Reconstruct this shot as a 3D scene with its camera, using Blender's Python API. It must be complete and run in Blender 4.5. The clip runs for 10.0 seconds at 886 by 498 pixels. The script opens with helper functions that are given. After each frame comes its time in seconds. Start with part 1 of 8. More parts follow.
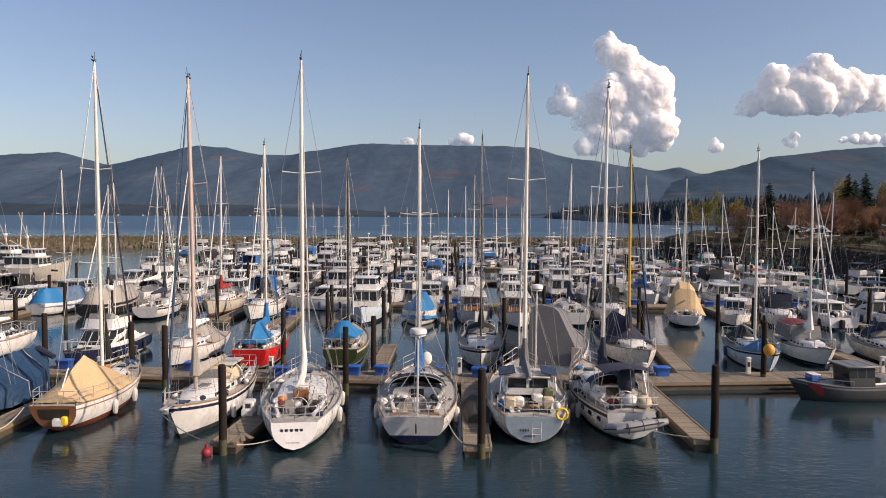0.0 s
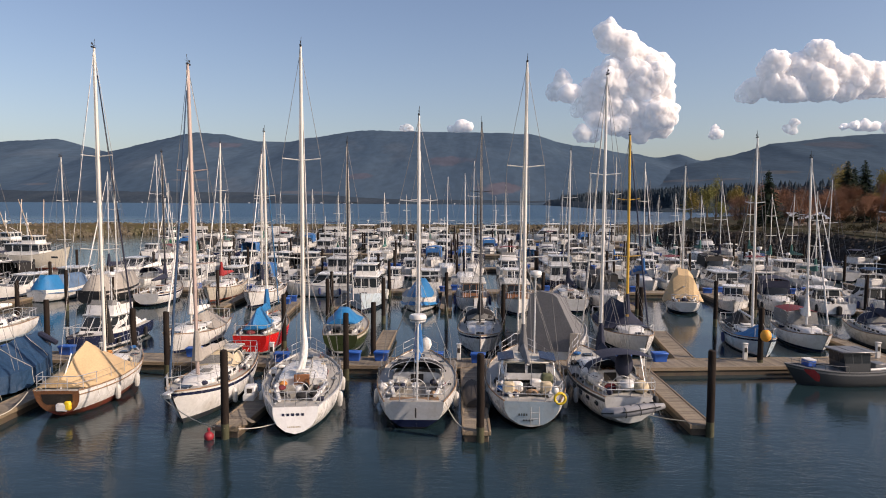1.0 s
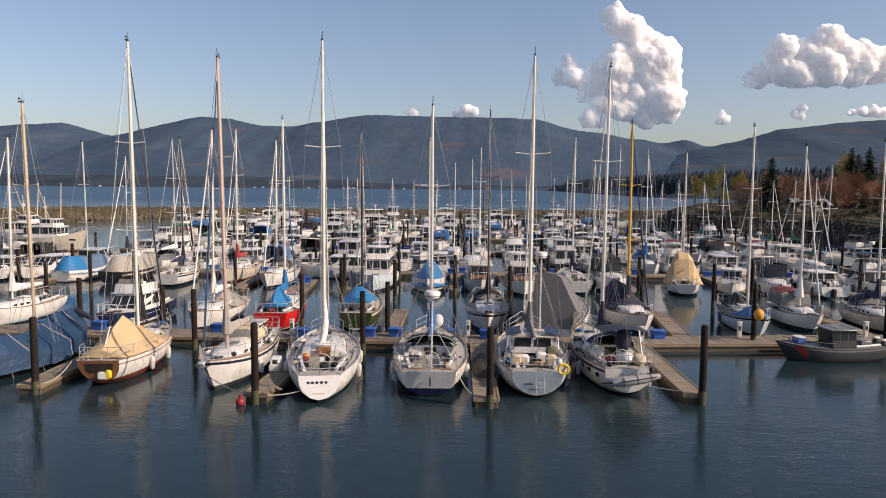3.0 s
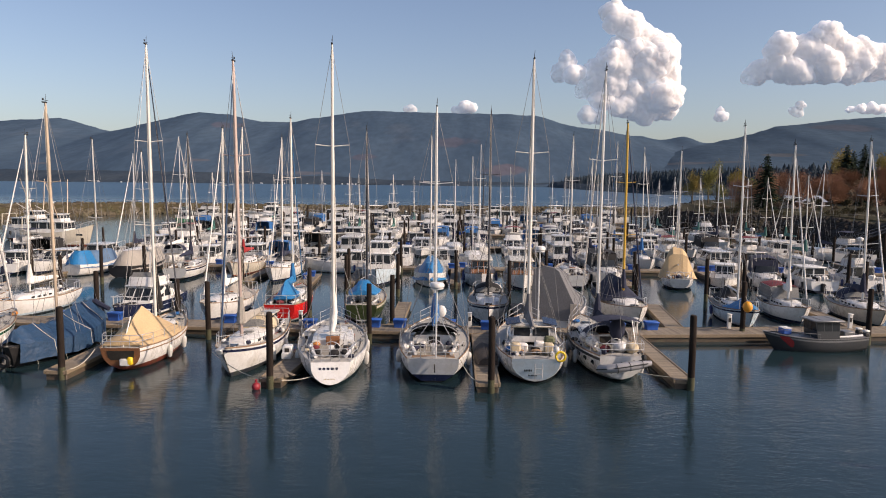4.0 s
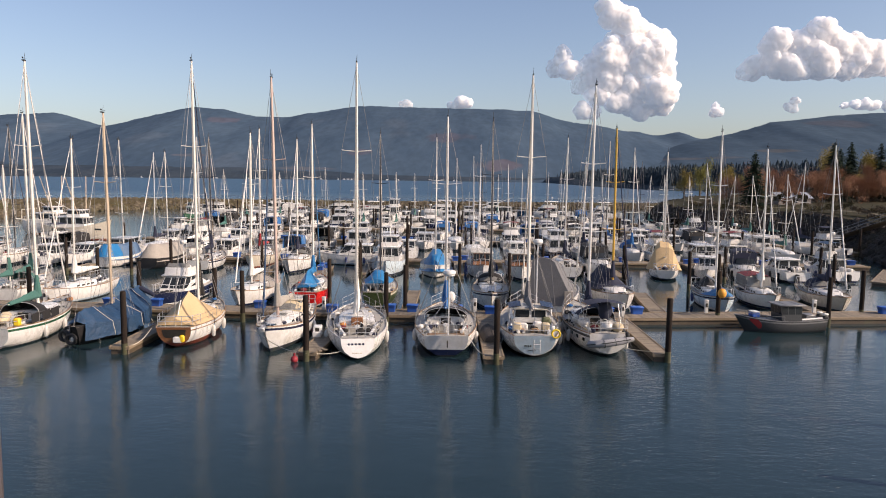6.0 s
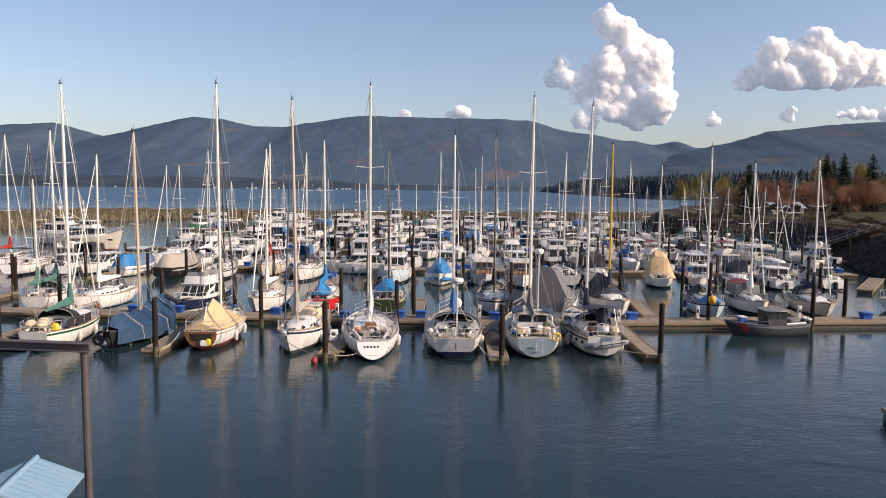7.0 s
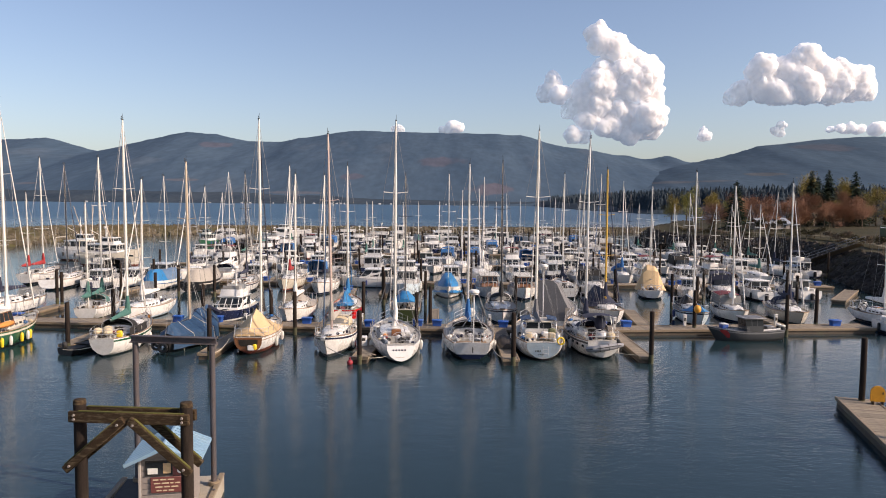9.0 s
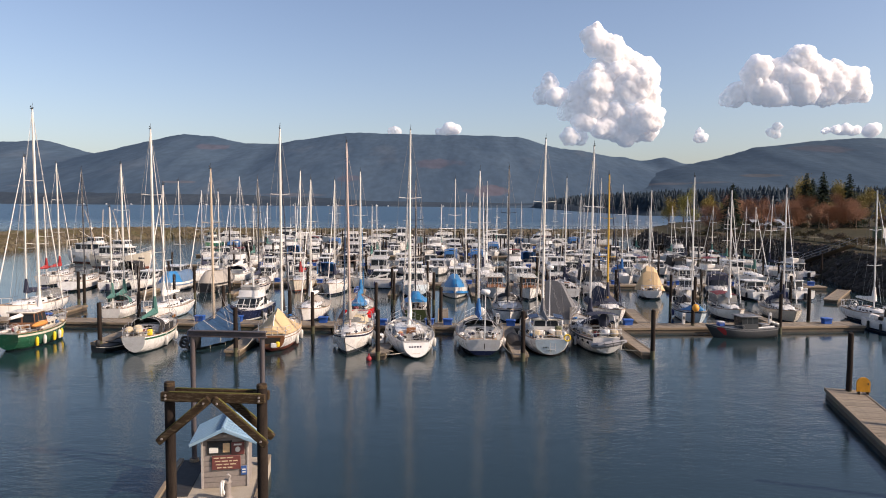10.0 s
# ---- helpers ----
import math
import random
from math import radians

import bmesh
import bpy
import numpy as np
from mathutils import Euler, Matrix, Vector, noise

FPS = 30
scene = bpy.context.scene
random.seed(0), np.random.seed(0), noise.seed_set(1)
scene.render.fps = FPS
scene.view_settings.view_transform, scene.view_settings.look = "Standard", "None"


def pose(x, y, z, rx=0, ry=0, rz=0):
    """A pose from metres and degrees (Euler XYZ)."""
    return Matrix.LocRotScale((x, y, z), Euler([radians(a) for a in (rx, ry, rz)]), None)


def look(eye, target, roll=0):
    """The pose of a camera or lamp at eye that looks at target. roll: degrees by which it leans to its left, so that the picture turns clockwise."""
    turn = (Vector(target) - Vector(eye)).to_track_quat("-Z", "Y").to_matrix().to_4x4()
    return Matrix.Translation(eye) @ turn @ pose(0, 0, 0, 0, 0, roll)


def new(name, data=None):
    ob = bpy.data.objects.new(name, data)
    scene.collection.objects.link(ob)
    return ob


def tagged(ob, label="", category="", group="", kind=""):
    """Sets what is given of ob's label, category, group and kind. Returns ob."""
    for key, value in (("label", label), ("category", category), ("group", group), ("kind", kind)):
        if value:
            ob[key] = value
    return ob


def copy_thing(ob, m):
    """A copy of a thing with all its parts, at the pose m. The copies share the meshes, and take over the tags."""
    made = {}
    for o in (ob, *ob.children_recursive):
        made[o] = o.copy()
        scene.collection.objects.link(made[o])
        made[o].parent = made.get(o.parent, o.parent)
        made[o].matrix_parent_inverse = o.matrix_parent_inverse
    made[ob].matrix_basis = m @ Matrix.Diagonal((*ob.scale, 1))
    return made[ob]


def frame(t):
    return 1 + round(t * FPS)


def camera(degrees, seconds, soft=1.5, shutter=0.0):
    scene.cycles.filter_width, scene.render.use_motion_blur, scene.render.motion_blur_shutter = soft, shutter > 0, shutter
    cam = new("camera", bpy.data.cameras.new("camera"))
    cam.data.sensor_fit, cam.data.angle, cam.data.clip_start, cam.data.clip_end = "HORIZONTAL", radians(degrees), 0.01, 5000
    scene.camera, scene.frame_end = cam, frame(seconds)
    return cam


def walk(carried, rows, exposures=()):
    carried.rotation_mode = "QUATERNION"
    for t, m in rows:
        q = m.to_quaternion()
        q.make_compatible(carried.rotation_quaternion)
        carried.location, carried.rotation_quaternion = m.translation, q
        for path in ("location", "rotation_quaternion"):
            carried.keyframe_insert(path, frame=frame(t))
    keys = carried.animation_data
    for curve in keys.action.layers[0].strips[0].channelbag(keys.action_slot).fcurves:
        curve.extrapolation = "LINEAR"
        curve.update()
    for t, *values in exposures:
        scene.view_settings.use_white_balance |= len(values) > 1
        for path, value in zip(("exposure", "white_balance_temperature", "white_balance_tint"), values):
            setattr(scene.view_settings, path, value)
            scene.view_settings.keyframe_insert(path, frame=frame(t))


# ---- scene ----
cam = camera(65.0, 10.0, 1.0)
PATH = [
    (0, (0.157, 0.316, 9.542), (0.120, 2.314, 9.442), 0.3),
    (0.5, (0.217, 0.238, 9.543), (0.183, 2.235, 9.424), 0.5),
    (1, (0.158, 0.104, 9.526), (0.123, 2.100, 9.389), 0.3),
    (1.5, (0.045, -0.187, 9.517), (-0.010, 1.807, 9.365), 0.3),
    (2, (-0.023, -0.684, 9.508), (-0.075, 1.308, 9.344), 0.3),
    (2.5, (-0.078, -1.380, 9.507), (-0.129, 0.611, 9.333), 0.4),
    (4, (-0.394, -4.009, 9.571), (-0.437, -2.019, 9.381), 0.6),
    (4.5, (-0.507, -5.119, 9.616), (-0.551, -3.130, 9.413), 0.6),
    (5, (-0.721, -6.376, 9.674), (-0.760, -4.387, 9.462), 0.7),
    (5.5, (-0.934, -7.780, 9.756), (-0.967, -5.791, 9.545), 0.7),
    (7, (-1.744, -12.263, 10.202), (-1.769, -10.271, 10.025), 0.6),
    (7.5, (-2.091, -13.777, 10.319), (-2.108, -11.784, 10.153), 0.6),
    (8, (-2.448, -15.328, 10.487), (-2.462, -13.333, 10.334), 0.4),
    (8.5, (-2.874, -16.853, 10.652), (-2.882, -14.858, 10.509), 0.5),
    (9, (-3.355, -18.318, 10.812), (-3.362, -16.323, 10.676), 0.5),
    (9.5, (-3.918, -19.767, 10.932), (-3.923, -17.771, 10.800), 0.4),
    (10, (-4.511, -21.126, 11.039), (-4.509, -19.131, 10.908), 0.4),
]
walk(cam, [(t, look(eye, target, roll)) for t, eye, target, roll in PATH],
     [(0, 0.0, 6800, 20), (2.5, 0.0, 6800, 20), (5.5, 0.13, 6800, 20), (7.5, 0.25, 6800, 20), (10, 0.25, 6800, 20)])

# ---- sky, sun, exposure ----
SUN_EL, SUN_ROT = radians(32), radians(109)
world = bpy.data.worlds.new("world")
scene.world = world
world.use_nodes = True
wn = world.node_tree.nodes
wl = world.node_tree.links
sky = wn.new("ShaderNodeTexSky")
sky.sky_type = "NISHITA"
sky.sun_disc = False
sky.sun_elevation, sky.sun_rotation = SUN_EL, SUN_ROT
sky.air_density, sky.dust_density, sky.ozone_density = 1.0, 1.6, 2.1
wl.new(sky.outputs[0], wn["Background"].inputs[0])
wn["Background"].inputs[1].default_value = 0.130
sun_dir = Vector((math.sin(SUN_ROT) * math.cos(SUN_EL), math.cos(SUN_ROT) * math.cos(SUN_EL), math.sin(SUN_EL)))
sun = new("sun", bpy.data.lights.new("sun", "SUN"))
sun.data.energy, sun.data.angle, sun.data.color = 5.0, radians(0.5), (1.0, 0.87, 0.70)
sun.matrix_world = look(sun_dir * 300, (0, 0, 0))


# ---- materials ----
def surf(name, col, rough=0.5, metal=0.0, var=0.12, scale=1.5, bump=0.0, bscale=30.0, grime=None, gscale=0.6, gamount=0.5, stretch=(1, 1, 1), island=0.0, coat=0.0):
    """A painted, woven or natural surface: two scales of colour change, dirt with a shape of its own and fine relief."""
    m = bpy.data.materials.new(name)
    m.use_nodes = True
    n, l = m.node_tree.nodes, m.node_tree.links
    b = n["Principled BSDF"]
    tc, mp = n.new("ShaderNodeTexCoord"), n.new("ShaderNodeMapping")
    mp.inputs["Scale"].default_value = stretch
    l.new(tc.outputs["Object"], mp.inputs[0])

    def noise_tex(s, detail=5.0):
        t = n.new("ShaderNodeTexNoise")
        t.inputs["Scale"].default_value, t.inputs["Detail"].default_value = s, detail
        l.new(mp.outputs[0], t.inputs["Vector"])
        return t

    def mixed(fac, a, c):
        x = n.new("ShaderNodeMix")
        x.data_type = "RGBA"
        l.new(fac, x.inputs[0])
        for k, v in ((6, a), (7, c)):
            if isinstance(v, tuple):
                x.inputs[k].default_value = (*v, 1)
            else:
                l.new(v, x.inputs[k])
        return x.outputs[2]

    lo, hi = tuple(c * (1 - var) for c in col), tuple(min(1, c * (1 + var)) for c in col)
    out = mixed(noise_tex(scale).outputs[0], lo, hi)
    fine = n.new("ShaderNodeMapRange")
    fine.inputs[1].default_value, fine.inputs[2].default_value = 0.3, 0.7
    fine.inputs[3].default_value, fine.inputs[4].default_value = 1 - var, 1 + var * 0.6
    l.new(noise_tex(scale * 9).outputs[0], fine.inputs[0])
    if rough >= 0.9:
        b.inputs["Specular IOR Level"].default_value = 0.12
    hs = n.new("ShaderNodeHueSaturation")
    l.new(out, hs.inputs["Color"])
    if island:
        geo, mr, mul = n.new("ShaderNodeNewGeometry"), n.new("ShaderNodeMapRange"), n.new("ShaderNodeMath")
        oi, ad, fr = n.new("ShaderNodeObjectInfo"), n.new("ShaderNodeMath"), n.new("ShaderNodeMath")
        fr.operation = "FRACT"
        l.new(geo.outputs["Random Per Island"], ad.inputs[0])
        l.new(oi.outputs["Random"], ad.inputs[1])
        l.new(ad.outputs[0], fr.inputs[0])
        mr.inputs[3].default_value, mr.inputs[4].default_value = 1 - island, 1 + island
        l.new(fr.outputs[0], mr.inputs[0])
        mul.operation = "MULTIPLY"
        l.new(mr.outputs[0], mul.inputs[0])
        l.new(fine.outputs[0], mul.inputs[1])
        l.new(mul.outputs[0], hs.inputs["Value"])
    else:
        l.new(fine.outputs[0], hs.inputs["Value"])
    out = hs.outputs[0]
    if grime:
        r = n.new("ShaderNodeValToRGB")
        r.color_ramp.elements[0].position, r.color_ramp.elements[1].position = 0.5, 0.72
        r.color_ramp.elements[1].color = (gamount, gamount, gamount, 1)
        l.new(noise_tex(gscale, 8).outputs[0], r.inputs[0])
        out = mixed(r.outputs[0], out, grime)
    l.new(out, b.inputs["Base Color"])
    rr = n.new("ShaderNodeMapRange")
    rr.inputs[3].default_value, rr.inputs[4].default_value = max(0.02, rough - 0.1), min(1, rough + 0.1)
    l.new(noise_tex(scale * 3).outputs[0], rr.inputs[0])
    l.new(rr.outputs[0], b.inputs["Roughness"])
    b.inputs["Metallic"].default_value = metal
    b.inputs["Coat Weight"].default_value = coat
    if bump:
        bp = n.new("ShaderNodeBump")
        bp.inputs["Strength"].default_value, bp.inputs["Distance"].default_value = 1.0, bump
        l.new(noise_tex(bscale).outputs[0], bp.inputs["Height"])
        l.new(bp.outputs[0], b.inputs["Normal"])
    return m


RUST, SOOT, ALGAE = (0.16, 0.09, 0.05), (0.10, 0.09, 0.08), (0.09, 0.11, 0.05)
GEL = dict(rough=0.28, var=0.05, scale=1.2, grime=(0.46, 0.41, 0.33), gscale=1.1, gamount=0.38)
CLOTH = dict(rough=0.85, var=0.16, scale=1.6, bump=0.02, bscale=7)
MAT = {
    "white": surf("white gelcoat", (0.68, 0.67, 0.645), **GEL),
    "cream": surf("cream gelcoat", (0.55, 0.50, 0.41), **GEL),
    "palegrey": surf("pale grey gelcoat", (0.50, 0.51, 0.52), **GEL),
    "paleblue": surf("pale blue gelcoat", (0.50, 0.60, 0.66), **GEL),
    "tan": surf("tan gelcoat", (0.55, 0.46, 0.33), **GEL),
    "red": surf("red hull paint", (0.62, 0.02, 0.018), rough=0.25, var=0.08, grime=(0.35, 0.02, 0.02), gamount=0.4),
    "green": surf("dark green hull paint", (0.015, 0.09, 0.05), rough=0.25, var=0.12, grime=(0.05, 0.08, 0.05)),
    "olivehull": surf("olive hull paint", (0.045, 0.062, 0.022), rough=0.3, var=0.12, grime=(0.05, 0.06, 0.03)),
    "navy": surf("navy hull paint", (0.012, 0.018, 0.05), rough=0.25, var=0.15, grime=(0.06, 0.06, 0.07), gamount=0.3),
    "black": surf("black hull paint", (0.014, 0.014, 0.016), rough=0.35, var=0.2, grime=(0.06, 0.055, 0.05), gamount=0.4),
    "oxide": surf("red oxide antifouling", (0.22, 0.045, 0.025), rough=0.6, var=0.2, grime=ALGAE, gscale=2),
    "slate": surf("slate antifouling", (0.03, 0.035, 0.045), rough=0.6, var=0.2, grime=ALGAE, gscale=2),
    "deck": surf("nonskid deck", (0.40, 0.38, 0.34), rough=0.7, var=0.1, scale=2, bump=0.003, bscale=220, grime=(0.33, 0.30, 0.25), gscale=1.4, gamount=0.5),
    "teak": surf("weathered teak", (0.26, 0.16, 0.085), rough=0.65, var=0.25, scale=3, stretch=(8, 1, 8), bump=0.003, bscale=60),
    "varnish": surf("varnished wood", (0.28, 0.125, 0.06), rough=0.25, var=0.25, scale=2.5, stretch=(6, 1, 6), coat=0.4),
    "alu": surf("anodised aluminium mast", (0.66, 0.66, 0.65), rough=0.38, metal=0.35, var=0.06, scale=1.0, grime=(0.45, 0.43, 0.40), gscale=1.5, gamount=0.3),
    "mastwhite": surf("white painted mast", (0.70, 0.675, 0.62), rough=0.38, var=0.05, grime=(0.5, 0.47, 0.42), gamount=0.3),
    "mastwood": surf("varnished spruce mast", (0.52, 0.41, 0.30), rough=0.45, var=0.2, stretch=(4, 4, 0.4)),
    "mastpink": surf("weathered wooden mast", (0.50, 0.38, 0.33), rough=0.5, var=0.18, stretch=(4, 4, 0.4)),
    "mastblack": surf("black mast", (0.03, 0.032, 0.04), rough=0.4, var=0.2),
    "mastyellow": surf("yellow spruce mast", (0.55, 0.33, 0.04), rough=0.4, var=0.12, stretch=(4, 4, 0.4)),
    "steel": surf("stainless tube", (0.55, 0.55, 0.55), rough=0.5, metal=0.6, var=0.1),
    "wire": surf("rigging wire", (0.20, 0.20, 0.20), rough=0.45, metal=0.5, var=0.1),
    "glass": surf("dark cabin glass", (0.025, 0.03, 0.035), rough=0.1, var=0.3),
    "clearvinyl": surf("clouded vinyl window", (0.20, 0.20, 0.19), rough=0.2, var=0.3),
    # also stands for the shade inside openings, as flat panels
    "dark": surf("dark trim and opening shade", (0.03, 0.025, 0.02), rough=0.7, var=0.3),
    "rope": surf("mooring rope", (0.52, 0.48, 0.40), rough=0.9, var=0.2, bump=0.004, bscale=90),
    "rubber": surf("black rubber", (0.02, 0.02, 0.02), rough=0.7, var=0.3),
    "hypalon": surf("grey inflatable tube", (0.30, 0.30, 0.31), rough=0.55, var=0.1, grime=SOOT, gamount=0.3),
    "fender": surf("fender vinyl", (0.62, 0.60, 0.56), rough=0.5, var=0.12, grime=SOOT, gamount=0.4),
    "fenderblue": surf("navy fender vinyl", (0.03, 0.05, 0.16), rough=0.5, var=0.12),
    "buoyred": surf("red buoy", (0.26, 0.02, 0.03), rough=0.5, var=0.15),
    "buoyorange": surf("orange buoy", (0.78, 0.33, 0.02), rough=0.5, var=0.12, grime=(0.3, 0.2, 0.1), gamount=0.3),
    "yellow": surf("yellow plastic", (0.75, 0.52, 0.02), rough=0.5, var=0.1),
    "orange": surf("orange canvas", (0.55, 0.22, 0.05), **CLOTH),
    "solar": surf("solar panel", (0.02, 0.03, 0.06), rough=0.15, var=0.2),
    "cv_blue": surf("blue canvas", (0.018, 0.12, 0.32), **CLOTH),
    "cv_bright": surf("bright blue tarpaulin", (0.010, 0.155, 0.36), rough=0.5, var=0.18, scale=2, bump=0.04, bscale=4),
    "cv_tarp": surf("faded blue tarpaulin", (0.014, 0.048, 0.105), rough=0.55, var=0.3, scale=2, bump=0.07, bscale=3.0, grime=(0.035, 0.065, 0.11), gamount=0.4),
    "cv_faded": surf("sun-bleached blue tarpaulin", (0.10, 0.17, 0.27), rough=0.6, var=0.2, scale=2, bump=0.05, bscale=3, grime=(0.06, 0.10, 0.18), gamount=0.4),
    "cv_navy": surf("navy canvas", (0.018, 0.022, 0.045), **CLOTH),
    "cv_black": surf("black canvas", (0.018, 0.017, 0.017), **CLOTH),
    "cv_tan": surf("tan canvas", (0.56, 0.40, 0.22), grime=(0.38, 0.26, 0.14), gscale=0.8, gamount=0.5, **CLOTH),
    "cv_sand": surf("sand canvas", (0.52, 0.43, 0.29), **CLOTH),
    "cv_grey": surf("grey boat cover", (0.135, 0.135, 0.14), rough=0.75, var=0.14, scale=1.2, bump=0.012, bscale=1.2),
    "cv_taupe": surf("taupe boat cover", (0.33, 0.30, 0.26), rough=0.8, var=0.14, scale=1.2, bump=0.015, bscale=1.5),
    "cv_teal": surf("teal canvas", (0.045, 0.135, 0.115), **CLOTH),
    "cv_red": surf("red canvas", (0.30, 0.025, 0.025), **CLOTH),
    "cv_maroon": surf("maroon canvas", (0.16, 0.025, 0.03), **CLOTH),
    "cv_white": surf("white sailcloth", (0.74, 0.71, 0.66), **CLOTH),
    "cv_olive": surf("olive canvas", (0.12, 0.13, 0.07), **CLOTH),
    "plank": surf("weathered dock plank", (0.215, 0.178, 0.132), rough=0.8, var=0.22, scale=2.0, stretch=(1, 1, 1), bump=0.004, bscale=50, grime=(0.16, 0.13, 0.09), gscale=1.2, gamount=0.6, island=0.22),
    "stringer": surf("wet dock timber", (0.085, 0.062, 0.042), rough=0.6, var=0.3, bump=0.006, bscale=25, grime=ALGAE, gscale=1.5),
    "whaler": surf("dock edge timber", (0.23, 0.175, 0.115), rough=0.75, var=0.22, scale=2, bump=0.004, bscale=30, grime=(0.12, 0.10, 0.06), gscale=1.0),
    "pile": surf("tarred pile", (0.024, 0.018, 0.015), rough=0.9, var=0.35, scale=3, stretch=(3, 3, 0.5), bump=0.012, bscale=22, grime=(0.055, 0.042, 0.03), gscale=1.5),
    "pilefoot": surf("algae band on pile", (0.06, 0.06, 0.028), rough=0.8, var=0.35, scale=5, bump=0.015, bscale=25, grime=(0.04, 0.04, 0.02), gscale=3),
    "tub": surf("blue plastic dock box", (0.014, 0.095, 0.40), rough=0.4, var=0.1, grime=(0.08, 0.10, 0.25), gamount=0.3),
    "pedestal": surf("white pedestal", (0.66, 0.64, 0.60), rough=0.5, var=0.08, grime=SOOT, gamount=0.3),
    "barealu": surf("bare aluminium hull", (0.060, 0.064, 0.068), rough=0.42, metal=0.4, var=0.12, grime=(0.08, 0.08, 0.08), gamount=0.4),
    "barealu2": surf("bare aluminium cabin", (0.20, 0.20, 0.20), rough=0.45, metal=0.4, var=0.12),
    "timber": surf("mossy gate timber", (0.052, 0.034, 0.020), rough=0.92, var=0.45, scale=4, stretch=(1, 4, 4), bump=0.014, bscale=24, grime=(0.16, 0.125, 0.075), gscale=5, gamount=0.7),
    "moss": surf("moss", (0.10, 0.094, 0.028), rough=0.95, var=0.4, scale=8, bump=0.02, bscale=40),
    "darksteel": surf("rusty steel pipe", (0.078, 0.068, 0.072), rough=0.6, metal=0.2, var=0.25, scale=3, grime=RUST, gscale=2, gamount=0.25),
    "roofblue": surf("pale blue metal roof", (0.20, 0.33, 0.44), rough=0.38, metal=0.1, var=0.08, grime=(0.28, 0.36, 0.40), gscale=1.5, gamount=0.4),
    "siding": surf("grey-beige lap siding", (0.235, 0.205, 0.185), rough=0.7, var=0.1, grime=(0.26, 0.22, 0.18), gscale=1.5, gamount=0.4),
    "trimwhite": surf("white trim paint", (0.36, 0.33, 0.30), rough=0.6, var=0.1, grime=SOOT, gamount=0.3),
    "signred": surf("red sign board", (0.13, 0.038, 0.034), rough=0.5, var=0.12),
    "signblue": surf("blue sign board", (0.03, 0.09, 0.26), rough=0.5, var=0.12),
    "paper": surf("notice paper", (0.62, 0.62, 0.58), rough=0.8, var=0.1),
    "concrete": surf("float concrete", (0.34, 0.305, 0.25), rough=0.9, var=0.15, scale=3, bump=0.006, bscale=40, grime=(0.24, 0.20, 0.14), gscale=1.2),
    "skin_dark": surf("dark brown dinghy cover", (0.05, 0.042, 0.036), **CLOTH),
}
for k in ("glass", "clearvinyl"):
    MAT[k].node_tree.nodes["Principled BSDF"].inputs["Specular IOR Level"].default_value = 0.22


